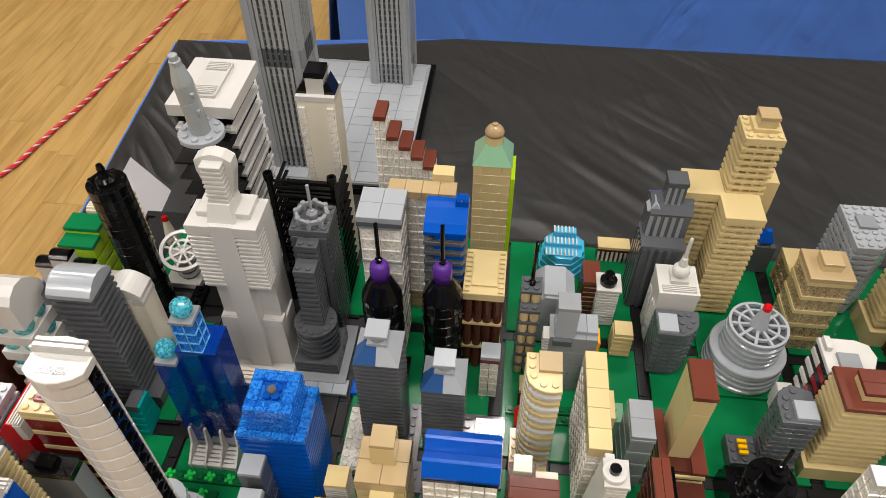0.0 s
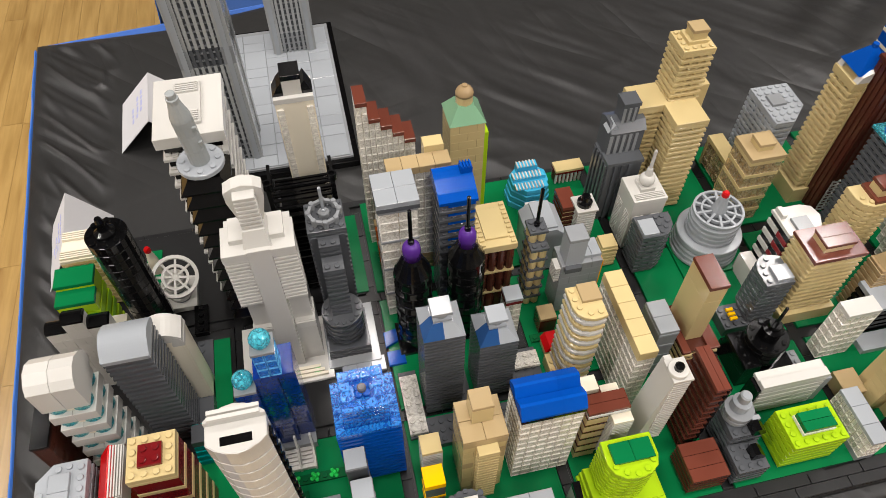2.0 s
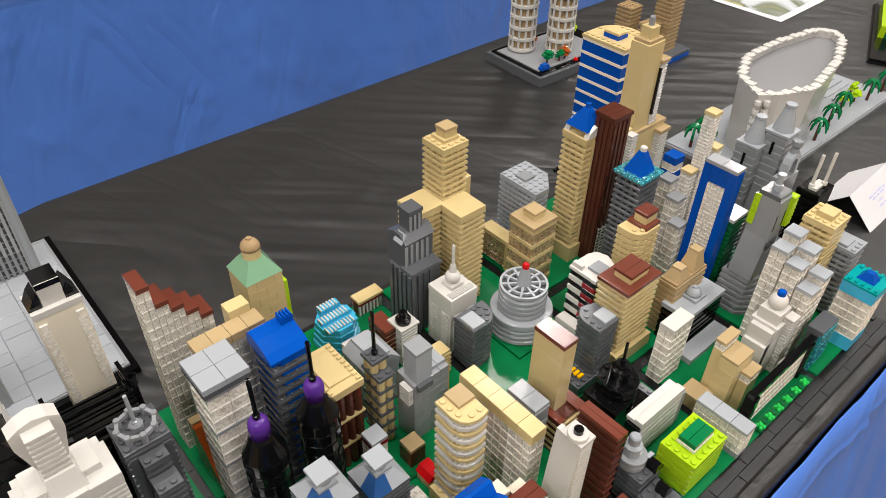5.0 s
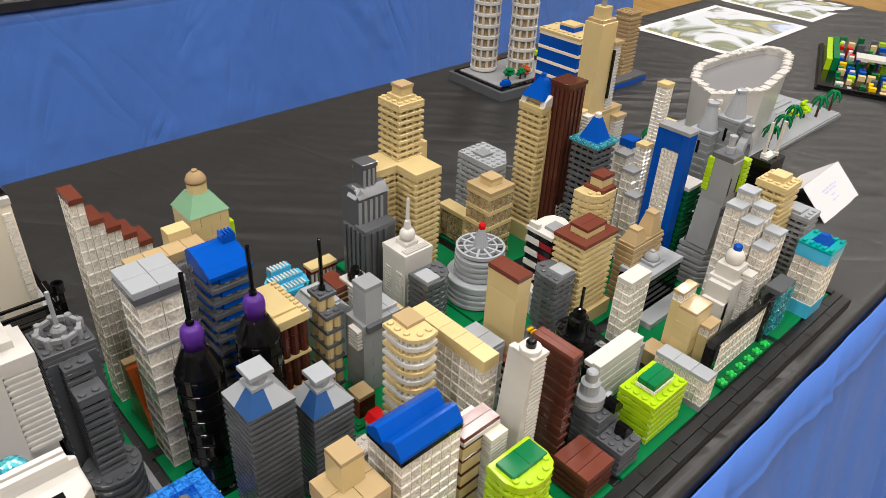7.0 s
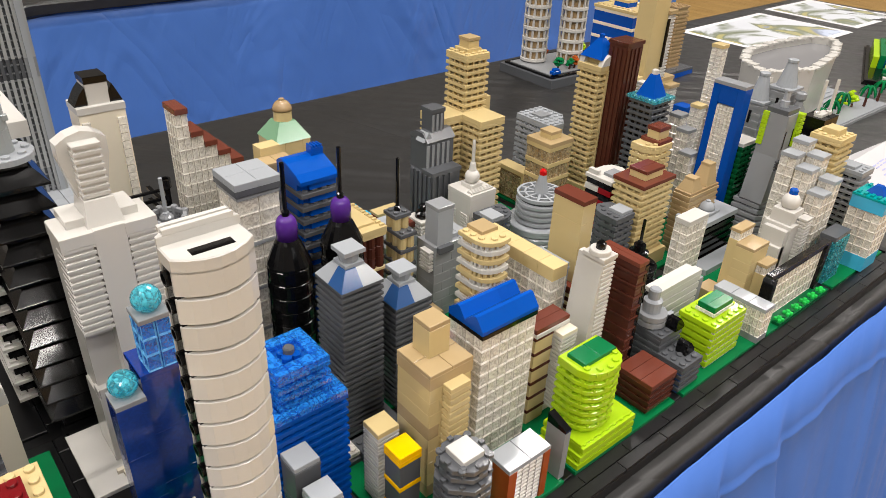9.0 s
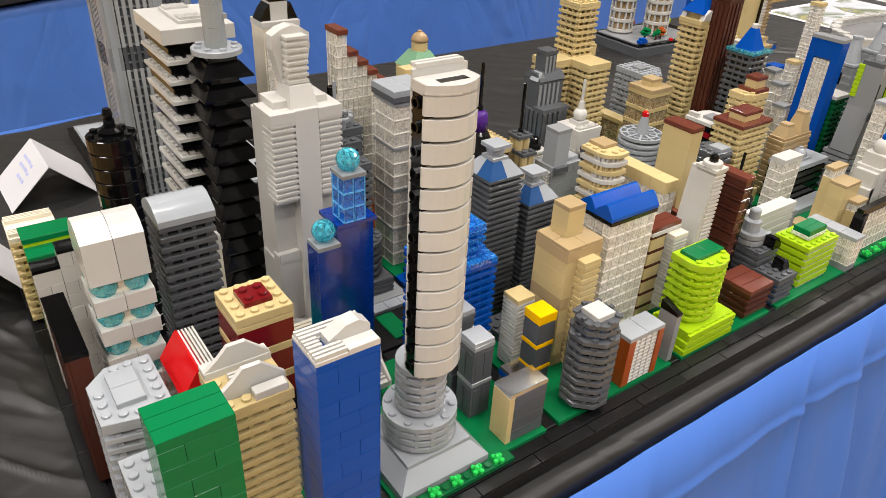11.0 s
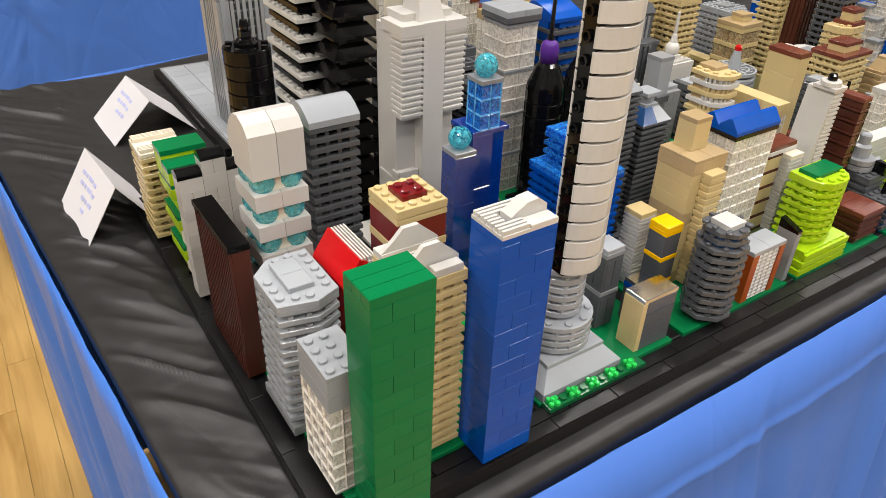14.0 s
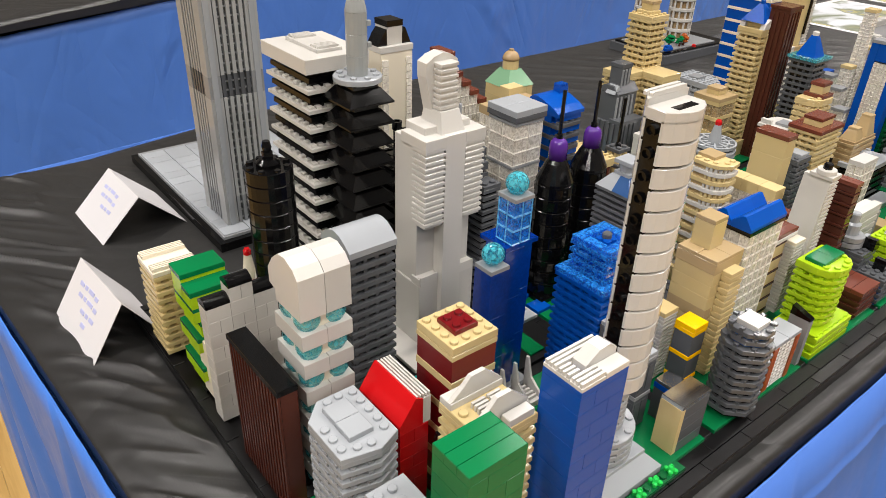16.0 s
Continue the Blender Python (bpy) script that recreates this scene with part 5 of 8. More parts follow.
single(T, "wedge", RUST, lambda b: side_prism(b, [(1.4, 1.0), (5.6, 1.0), (5.6, 15.4), (5.0, 15.6), (1.4, 2.8)], 0.73, 1.4, "x"))
plate(T, 0.0, 5.6, 1.6, 1.0, 0, 16.4, NOUG, name="stub")
plate(T, 0.0, 0.0, 1.5, 5.6, 0, 1.0, TAN, name="plate")
plate(T, 0.0, -0.7, 1.5, 0.7, 0, 2.6, NOUG, name="tile")

T = building("clear brick block bridged by a dark tan beam", 3.9, 34.3)
clear_courses(T, 7.0, 1.8, 8, 12, CLEAR, 3.0, 0, 0, 1.0)
plate(T, 0.2, 0.2, 6.6, 1.4, 0, 8, DKTAN, name="foot")
for i in range(4):
    plate(T, 0.1, 0.1, 6.8, 1.6, i * 2.0 + 0.8, 0.8, DKTAN)
for i in range(4):
    plate(T, i * 1.75, -0.1, 1.75, 2.0, 44.0, 2.4, NOUG, name="tile")
plate(T, 4.4, 1.9, 2.2, 1.6, 40, 8.5, TAN, name="block")

T = building("blue tower with jutting grey floors and a glossy sloped top", 8.4, 28.8)
plate(T, 0.4, 0.4, 3.4, 3.6, 0, 46, BLUE, name="core")
for i in range(13):
    z = 1.6 + i * 3.4
    single(T, "floor_plate", DGREY, lambda b: (poly(b, [(-0.1, -0.3), (3.6, -0.3), (4.0, 0.3), (4.0, 3.9), (0.3, 3.9), (-0.1, 3.4)], z, z + 1.1), stud(b, 0.5, 0.1, z + 1.1), stud(b, 1.5, 0.1, z + 1.1), stud(b, 2.5, 0.1, z + 1.1), stud(b, 3.4, 0.3, z + 1.1)))
    plate(T, 0.9, -0.05, 2.9, 0.5, z + 1.6, 1.7, BLUE, name="panel")
    plate(T, 0.05, 0.8, 0.5, 2.6, z + 1.1, 2.2, BLUE, name="panel")
single(T, "roof_slope", BLUE, lambda b: side_prism(b, [(-0.25, 45.6), (4.1, 45.6), (4.1, 48.6), (3.7, 49.4), (3.0, 49.6), (2.2, 49.2), (0.6, 47.8), (-0.25, 46.6)], -0.1, 4.0, "x"))
bm = bmesh.new()
box(bm, 2.7, 2.4, 49.0, 4.0, 3.4, 51.2, 0.05)
for r in range(4):
    box(bm, 2.75 + r * 0.32, 2.4, 51.1, 2.9 + r * 0.32, 3.4, 51.8, 0.01, 0)
part("grille_block", bm, BLUE, T)

for tx, ty, tz in ((4.65, 24.8, 57.5), (10.5, 25.4, 57.0)):
    T = building("black round tower with a cone shoulder and purple cap", tx, ty)
    plate(T, -2.2, -2.2, 4.4, 4.4, 0, 1.2, BLACK, st=True, name="foot_plate")
    round_layers(T, 0, 0, 1.95, 1.2, 9, 3.6, BLACK, None, 3.3, 24, False, 0.95)
    b0 = 33.6
    for i in range(9):
        for a in range(9):
            an = a * 0.698 + (i % 2) * 0.35
            single(T, "joint", BLACK, lambda b: box(b, -0.05, -0.35, 0, 0.05, 0.35, 2.4, 0.0, 0), "", (1.93 * math.cos(an), 1.93 * math.sin(an), i * 3.6 + 1.9), math.degrees(an))
    single(T, "shoulder", BLACK, lambda b: lathe(b, 0, 0, [(1.95, b0), (1.95, b0 + 0.6), (1.15, tz - 18.5), (0.9, tz - 17.5)], 24))
    bm = bmesh.new()
    lathe(bm, 0, 0, [(0.95, tz - 17.6), (0.95, tz - 14.6), (0.85, tz - 13.2), (0.6, tz - 12.4), (0.3, tz - 12.2)], 20)
    for f in bm.faces:
        f.smooth = True
    part("cap", bm, PURPLE, T, "glossy purple dome cap")
    mast(T, 0, 0, tz - 12.2, tz, BLACK, 0.2)

bm = bmesh.new()
lathe(bm, 0, 0, [(0.48, 0), (0.48, 2.9), (0.44, 3.05), (0.48, 3.2), (0.48, 6.0), (0.44, 6.15), (0.48, 6.3), (0.48, 9.2)], 10)
LOG = to_mesh("log", bm, BROWN)
T = building("brown log-sided building with tan bands and tan lattice roof", 12.43, 26.63, tall=0.991)
for i in range(3):
    for cx_, cy_ in [(0.5 + k, 0.5) for k in range(4)] + [(0.5, 1.5 + k) for k in range(5)] + [(3.5, 1.5 + k) for k in range(5)]:
        part("log", LOG, BROWN, T, "", (cx_, cy_, i * 10.0))
    plate(T, 0.6, 0.6, 2.8, 4.8, i * 10.0, 9.2, BROWN, name="core")
    plate(T, -0.05, -0.05, 4.1, 6.1, i * 10.0 + 9.2, 0.8, TAN)
plate(T, -0.1, -0.1, 4.2, 6.2, 30.0, 1.8, TAN, name="roof")
plate(T, 0.7, 0.9, 2.6, 4.2, 31.8, 0.7, TAN, name="tile")
for k in range(9):
    plate(T, 0.05, 0.1 + k * 0.66, 0.55, 0.3, 31.8, 0.6, TAN, name="rib")
    plate(T, 3.4, 0.1 + k * 0.66, 0.55, 0.3, 31.8, 0.6, TAN, name="rib")

T = building("sand green roofed tan tower with round dark tan cap", 12.20, 40.40, tall=1.04)
courses(T, 4.1, 4.1, 0, 14, TAN, 3.0, 2.1)
plate(T, 4.1, 0.1, 0.5, 4.2, 0, 38, LIME, name="side_panel")
pyramid(T, -0.1, -0.1, 4.2, 4.2, 42.0, 46.5, 0.95, SAND, "sloped_roof")
single(T, "neck", TAN, lambda b: lathe(b, 2.05, 2.05, [(1.0, 46.3), (1.0, 49.0)], 16))
ball(T, 2.05, 2.05, 49.0, 1.08, DKTAN, "dome", True)
single(T, "finial", DKTAN, lambda b: lathe(b, 2.05, 2.05, [(0.34, 51.4), (0.3, 52.0)], 10))

T = building("azure eight-sided pavilion with white grille roof", 21.20, 40.80)
for i in range(4):
    k = 1 - 0.05 * i
    single(T, "octagon", AZURE, lambda b: poly(b, [(2.4 + (x - 2.1) * 1.36 * k, 2.4 + (y - 2.1) * 1.36 * k) for x, y in oct_pts], i * 2.4, i * 2.4 + 2.2))
for k, (gx, gy, gw) in enumerate(((0.1, 0.3, 4.4), (0.1, 1.8, 4.4), (1.0, 3.3, 2.8))):
    for r in range(int(gw / 0.45)):
        plate(T, gx + r * 0.45, gy, 0.22, 1.1, 9.4 + 1.2 * k, 0.8, WHITE, name="grille_rib")
    plate(T, gx, gy, gw, 1.1, 9.4, 1.2 * k + 0.3, AZURE)
louvres(T, 0.9, -2.4, 1.6, 1.4, 0, 6, WHITE, 1.2, 0.6)

T = building("slim tan and dark grey studded tower with black mast", 18.17, 27.37, tall=1.08)
for i in range(7):
    for qx in range(2):
        for qy in range(2):
            single(T, "round_brick", TAN, lambda b: lathe(b, 0.5 + qx, 0.5 + qy, [(0.47, i * 4.2), (0.47, i * 4.2 + 3.2)], 10))
    plate(T, -0.05, -0.05, 2.1, 2.1, i * 4.2 + 3.2, 1.0, DGREY, st=True if i == 6 else None)
for i in range(6):
    for qx in range(2):
        single(T, "round_brick", TAN, lambda b: lathe(b, 0.5 + qx, -0.5, [(0.47, i * 4.2), (0.47, i * 4.2 + 3.2)], 10))
    plate(T, -0.05, -1.05, 2.1, 1.0, i * 4.2 + 3.2, 1.0, DGREY, st=True if i == 5 else None)
mast(T, 1.0, 1.0, 29.4, 43.0, BLACK, 0.2)

T = building("plain grey tower with a light block on its shoulder", 21.31, 24.67, tall=0.956)
courses(T, 4.8, 3.0, 0, 8, MGREY, 3.0, 2.4)
plate(T, 0.4, 0.1, 2.1, 2.1, 24, 10.4, LGREY, name="shaft")
plate(T, 0.35, 0.05, 2.2, 2.2, 34.4, 1.2, MGREY, name="tile")
for k in range(2):
    plate(T, 2.5 + k * 1.15, 0.6, 1.15, 2.4, 24, 1.2, LGREY, name="tile")
plate(T, 0.3, -0.5, 1.9, 0.6, 22, 2.0, DGREY, name="tile")
louvres(T, -0.6, 0.2, 0.7, 1.6, 16, 6, WHITE, 1.1, 0.7)
plate(T, 4.8, 0.3, 0.35, 2.0, 6, 16, ORANGE, name="orange_strip")

T = building("light grey low roof building with sloped tiles", 19.8, 31.0)
plate(T, 0, 0, 4.4, 4.6, 0, 15, LGREY, name="body")
single(T, "roof_slope", LGREY, lambda b: side_prism(b, [(-0.1, 15), (4.5, 15), (4.5, 16.4), (3.2, 19.4), (1.2, 19.4), (-0.1, 16.4)], -0.1, 4.7))
plate(T, 1.0, 0.2, 2.4, 4.2, 19.4, 0.8, LGREY, name="tile")
T = building("small cream and dark red shop with tan tile roof", 27.95, 44.45, "model_shop")
for k in range(7):
    plate(T, 0.1 + k * 0.56, 0.0, 0.3, 1.6, 0, 4.6, WHITE, name="pillar")
plate(T, 0.1, 0.3, 3.8, 1.2, 0, 4.6, DKRED, name="body")
plate(T, 0, -0.1, 4.0, 1.9, 4.6, 0.9, DKRED, name="band")
plate(T, 0, -0.1, 4.0, 1.9, 5.5, 1.0, TAN, name="tile")
T = building("white slatted block with a black round top", 26.77, 33.82, tall=0.973)
louvres(T, 0.2, 0.2, 2.4, 2.4, 0, 13, WHITE, 1.2, 0.8)
plate(T, 0, 0, 2.8, 2.8, 15.6, 0.8, WHITE)
single(T, "round_top", BLACK, lambda b: lathe(b, 1.3, 1.3, [(0.95, 16.4), (0.95, 17.8), (0.6, 18.6), (0.55, 20.2), (0.4, 20.6)], 14))
T = building("brown tiled low block of thin brown plates", 25.4, 35.2)
layers(T, 0, 0, 2.0, 3.4, 0, 7, 2.0, BROWN, TAN, 0.2)
plate(T, 0, 0, 2.0, 3.4, 14.0, 1.2, RUSTB, name="tile")
T = building("small tan stepped block with tan tile", 28.8, 29.6)
layers(T, 0, 0, 2.2, 2.2, 0, 5, 1.8, TAN, TAN, 0.25)
plate(T, 0.1, 0.1, 2.0, 2.0, 9.0, 1.2, TAN, name="tile")
T = building("slim clear ribbed tower with grey roof tile", 14.6, 23.0)
clear_courses(T, 1.9, 1.9, 0, 5, CLEAR, 3.0, 0, 0, 0.95)
plate(T, 0, 0, 2.0, 2.0, 15.0, 1.4, DKRED)
plate(T, 0, 0, 2.0, 2.0, 16.4, 1.2, LGREY, name="tile")
T = building("small dark red cube with dark tan roof tile", 18.8, 22.2)
courses(T, 2.0, 2.0, 0, 2, DKRED, 3.0, 2)
plate(T, 0, 0, 2.0, 2.0, 6.0, 1.2, NOUG, name="tile")
T = building("tiny red roofed tan house", 18.6, 19.0, "model_house")
plate(T, 0, 0, 2.0, 2.0, 0, 3.0, TAN, name="body")
single(T, "roof", RED, lambda b: side_prism(b, [(-0.1, 3.0), (2.1, 3.0), (1.6, 5.0), (0.4, 5.0)], -0.1, 2.1))
for gx, gy in ((22.2, 20.2), (23.0, 21.4), (17.6, 21.0)):
    T = thing("garden_plate", "small dark green studded plate of a garden", "plants", gx, gy, 0, 0, "green beds")
    plate(T, 0, 0, 2, 1, 0, 1.0, DGREEN, st=True)

T = building("tan and white banded tower with rounded corner", 18.70, 14.38, tall=0.99)
rc_pts = [(0.0, 1.7), (0.25, 0.85), (0.8, 0.3), (1.6, 0.0), (2.4, 0.0), (3.1, 0.15), (3.1, 4.0), (0.0, 4.0)]
for i in range(13):
    bm = bmesh.new()
    poly(bm, rc_pts, 5.0 + i * 2.45, 5.0 + i * 2.45 + 1.15)
    for t in range(6):
        a = math.pi * (0.92 + 0.12 * t)
        box(bm, 1.55 + 1.3 * math.cos(a) - 0.16, 1.75 + 1.3 * math.sin(a) - 0.16, 6.0 + i * 2.45, 1.55 + 1.3 * math.cos(a) + 0.16, 1.75 + 1.3 * math.sin(a) + 0.16, 7.4 + i * 2.45, 0.01)
    part("curved_plate", bm, TAN if i % 2 else WHITE, T)
bm = bmesh.new()
poly(bm, [(1.6 + (x - 1.6) * 0.8, 2.2 + (y - 2.2) * 0.82) for x, y in rc_pts], 5.0, 37.0)
part("core", bm, NOUG, T)
plate(T, -0.6, -0.6, 3.7, 4.6, 0, 4.0, TAN, name="foot")
plate(T, -0.6, -0.6, 3.7, 4.6, 4.0, 1.0, TAN, st=True)
bm = bmesh.new()
poly(bm, rc_pts, 36.8, 37.9)
for sx, sy in ((0.5, 3.5), (0.5, 2.5), (0.65, 1.5), (1.5, 0.7), (2.5, 0.7)):
    stud(bm, sx, sy, 37.9)
part("roof_plate", bm, TAN, T)
plate(T, 1.05, 1.9, 2.05, 2.1, 37.9, 1.0, NOUG, name="tile")

T = building("long clear brick slab under a tan beam", 24.25, 11.10, tall=1.01)
clear_courses(T, 2.0, 10.0, 0, 9, CLEAR, 3.0, 0, 0, 1.0)
for k in range(5):
    plate(T, 0, k * 2.0, 2.0, 2.0, 27.0, 3.4, TAN, name="tile")
plate(T, 2.0, 4.5, 0.9, 3.0, 20, 4.5, TAN, name="tile")

T = building("clear brick office block with a folded blue roof", 10.90, 6.35)
clear_courses(T, 6.0, 4.0, 0, 11, CLEAR, 3.0, 0, 0, 1.0)
plate(T, 1.2, 1.2, 3.6, 1.6, 0, 33, WHITE, name="core")
plate(T, -0.05, -0.05, 6.1, 4.1, 33.0, 1.0, BLACK)
for ky in (0, 2):
    for kx in (0, 4):
        single(T, "roof_slope", BLUE, lambda b: side_prism(b, [(ky, 34.0), (ky + 2.02, 34.0), (ky + 2.02, 35.6), (ky + 1.1, 37.4), (ky + 0.8, 37.4), (ky, 34.8)], kx - 0.05, (4.0 if kx == 0 else 6.1), "x"))

T = building("tan brick tower with a raised cube on its roof", 5.50, 6.00, tall=1.047)
courses(T, 4.1, 4.0, 0, 9, TAN, 3.0, 2.0, 0, 0, NOUG)
plate(T, -0.05, -0.05, 4.2, 4.1, 27.0, 2.6, NOUG, name="cornice")
for qx in (0, 1):
    for qy in (0, 1):
        plate(T, -0.05 + 2.1 * qx, -0.05 + 2.05 * qy, 2.1, 2.05, 29.6, 0.8, NOUG, name="tile")
plate(T, 1.1, 1.6, 2.0, 2.0, 30.4, 6.0, TAN, name="cube")
plate(T, 1.1, 1.6, 2.0, 2.0, 36.4, 1.0, NOUG, name="tile")
louvres(T, 1.2, -1.0, 2.0, 1.1, 0, 17, TAN, 1.55, 1.0)
plate(T, 1.2, -1.0, 2.0, 1.1, 26.4, 1.0, TAN, name="tile")

T = building("orange ended white slatted block with grey roof", 8.90, 0.40, tall=1.05)
plate(T, 0, 0, 0.9, 2.4, 0, 12.0, RUST, name="end_wall")
plate(T, 3.9, 0, 0.7, 2.4, 0, 12.0, RUST, name="end_wall")
clear_courses(T, 3.0, 2.2, 0, 12, WHITE, 1.0, 0.9, 0.1, 0.75)
for k in range(2):
    plate(T, k * 2.3, 0, 2.3, 2.4, 12.0, 1.0, LGREY, name="tile")
T = building("thin dark grey pillar block with black slope", 15.4, 0.6)
plate(T, 0, 0, 0.7, 2.0, 0, 13, MGREY, name="body")
single(T, "slope", BLACK, lambda b: side_prism(b, [(0, 13), (2.0, 13), (2.0, 15.4), (0.0, 13.6)], 0, 0.7, "x"))

T = building("lime terraced tower with round front and green roof tile", 17.38, 0.13, tall=0.991)
for i in range(3):
    plate(T, 0 + 0.2 * i, 0.1, 7.6 - 0.2 * i, 4.6, i * 2.1, 1.5, LIME, st=True if i == 2 else None)
    plate(T, 0.4, 0.4, 7.0, 4.0, i * 2.1 + 1.5, 0.6, LIME, name="core")
lr_pts = [(1.3, 1.4), (2.2, 0.8), (3.4, 0.6), (4.6, 0.8), (5.5, 1.4), (5.9, 2.4), (5.9, 4.6), (1.0, 4.6), (0.9, 2.4)]
poly_layers(T, lr_pts, 6.3, 8, 2.0, LIME, LIME)
single(T, "roof_plate", LIME, lambda b: (poly(b, lr_pts, 22.2, 23.2), [stud(b, sx, sy, 23.2) for sx, sy in ((1.6, 2.0), (2.4, 1.3), (3.4, 1.0), (4.4, 1.3), (5.2, 2.0))]))
for k in range(2):
    plate(T, 1.5 + 2.0 * k, 2.1, 2.0, 2.0, 23.2, 1.0, GREEN, name="tile")

T = building("tan and white block with brown tile roof and zigzag bands", 17.86, 6.29, tall=0.974)
for i in range(6):
    plate(T, 0, 0.6, 2.2, 3.6, i * 4.2, 3.4, TAN, name="brick")
    plate(T, -0.05, 0.55, 2.3, 3.7, i * 4.2 + 3.4, 0.8, BROWN, name="band")
plate(T, 2.2, 0.9, 2.0, 3.0, 0, 24, CREAM, name="body")
louvres(T, 2.3, -0.4, 2.0, 1.5, 3, 20, WHITE, 1.05, 0.62)
plate(T, 2.3, -0.4, 2.0, 1.5, 24.0, 1.0, CREAM, name="tile")
plate(T, 0.0, 0.5, 4.2, 2.2, 25.2, 1.0, WHITE)
for k in range(2):
    plate(T, 0.0, 0.6 + k * 1.0, 4.2, 1.0, 26.2, 1.2, RUSTB, name="tile")
plate(T, 0.3, 3.0, 1.6, 1.6, 25.2, 2.0, CREAM, name="tile")

T = building("white curved tower with ribbed face and round roof vent", 23.83, 6.03, tall=0.994)
single(T, "curved_body", WHITE, lambda b: side_prism(b, [(0.0, 0), (1.9, 0), (1.9, 38), (1.2, 38), (0.9, 30), (0.5, 18)], 0.4, 3.2))
louvres(T, 1.2, 0.3, 1.6, 1.6, 6, 28, WHITE, 1.15, 0.7)
plate(T, 0.9, 0.2, 2.0, 2.4, 38, 1.0, WHITE)
single(T, "vent", WHITE, lambda b: lathe(b, 1.7, 1.3, [(0.95, 39), (0.95, 40.0), (0.9, 40.2)], 18))
single(T, "vent_cap", BLACK, lambda b: lathe(b, 1.7, 1.3, [(0.45, 40.2), (0.45, 41.4), (0.3, 41.8)], 12))
plate(T, 0.6, -0.6, 1.0, 1.0, 0, 7.5, WHITE, st=True)

# ---- the far end of the city ----
T = building("brown slab tower with horizontal ribs and black edge", 28.90, 5.20, tall=1.07)
for i in range(11):
    plate(T, 0, 0, 1.4, 4.7, i * 2.9 + 0.5, 0.6, BROWN, name="lip")
    plate(T, 0.22, 0.12, 0.96, 4.5, i * 2.9 + 1.1, 1.9, BROWN, name="brick")
plate(T, 0.35, 0.3, 0.7, 4.1, 0, 32, BROWN, name="core")
for k in range(2):
    plate(T, k * 0.7, 0, 0.7, 4.7, 31.9, 1.0, RUSTB, name="tile")
for i in range(10):
    single(T, "clip", BLACK, lambda b: lathe(b, 1.75, 0.5, [(0.3, 1.0 + i * 3), (0.36, 1.6 + i * 3), (0.3, 3.2 + i * 3)], 8))
plate(T, 1.4, 0.2, 0.5, 4.3, 0, 31, BLACK, name="back_panel")
T = building("brown slatted cube with brown tile roof", 27.70, 0.70)
layers(T, 0, 0, 4.0, 4.0, 0, 4, 1.9, BROWN, BROWN, 0.2)
for k in range(3):
    plate(T, 0, k * 4 / 3, 4.0, 4 / 3, 7.6, 1.2, RUSTB, name="tile")
T = building("dark grey stepped studded block with black slopes", 32.6, 0.6)
layers(T, 0, 0, 3.4, 3.0, 0, 4, 1.8, DGREY, NAVY, 0.2)
plate(T, 0, 0, 3.4, 3.0, 7.2, 1.0, DGREY, st=True)
layers(T, 0.2, 3.0, 3.6, 3.4, 0, 6, 1.9, DGREY, DGREY, 0.2)
plate(T, 0.2, 3.0, 3.6, 3.4, 11.4, 1.0, DGREY, st=True)
for bx_, by_, bz in ((1.8, 1.0, 8.2), (2.2, 2.8, 12.4)):
    single(T, "slope", BLACK, lambda b: side_prism(b, [(bx_, bz), (bx_ + 1.4, bz), (bx_ + 1.4, bz + 1.0), (bx_ + 0.6, bz + 3.4), (bx_, bz + 3.4)], by_, by_ + 1.2))
plate(T, 2.3, 3.9, 0.9, 0.5, 13.6, 2.4, LGREY, name="mirror")
round_layers(T, 1.6, 5.4, 1.5, 12.4, 2, 1.8, MGREY, None, 1.4, 18, False)
single(T, "drum", LGREY, lambda b: lathe(b, 1.6, 5.6, [(0.95, 16), (0.95, 19), (0.6, 19.6), (0.6, 22.0), (0.45, 22.4)], 16))

T = building("lime slatted building with green tile roof and clear skirt", 38.25, 1.15)
plate(T, 0.4, 0.4, 5.2, 3.4, 0, 12, LIME, name="core")
for i in range(6):
    plate(T, 0, 0, 6.0, 4.2, i * 2.15 + 0.6, 1.5, LIME, st=None if i < 5 else (1, 1, 5, 3), name="plate")
    for k in range(12):
        plate(T, 0.1 + k * 0.5, 0.06, 0.3, 0.3, i * 2.15, 0.6, CLEAR, name="clear_chip")
plate(T, 1.2, 1.0, 3.6, 2.2, 13.4, 1.0, CLEAR, name="clear_skirt")
for k in range(2):
    plate(T, 1.3, 1.1 + k * 1.0, 3.4, 1.0, 14.4, 1.6, GREEN, name="tile")
T = building("clear ribbed low wall block with light grey tile roof", 46.60, 0.10, tall=0.98)
clear_courses(T, 2.0, 6.2, 2.0, 3, CLEAR, 2.7, 0, 0, 0.5)
plate(T, 0, 0, 2.0, 6.2, 0, 2.0, MGREY, name="foot")
plate(T, 0.6, 0.6, 0.8, 5.0, 2, 8, WHITE, name="core")
for k in range(3):
    plate(T, 0, k * 2.07, 2.0, 2.07, 10.1, 1.2, LGREY, name="tile")
T = building("white ribbed long slab with grey end wall", 37.69, 7.36, tall=0.979)
louvres(T, 0, 0, 7.4, 1.9, 0, 6, WHITE, 2.5, 1.9)
plate(T, -0.1, 0, 7.6, 1.0, 15.0, 1.6, WHITE, name="roof")
plate(T, -0.1, 1.0, 7.6, 1.0, 15.0, 1.0, WHITE, name="roof")
plate(T, 7.4, 0.1, 1.0, 2.4, 0, 13, MGREY, name="end_wall")
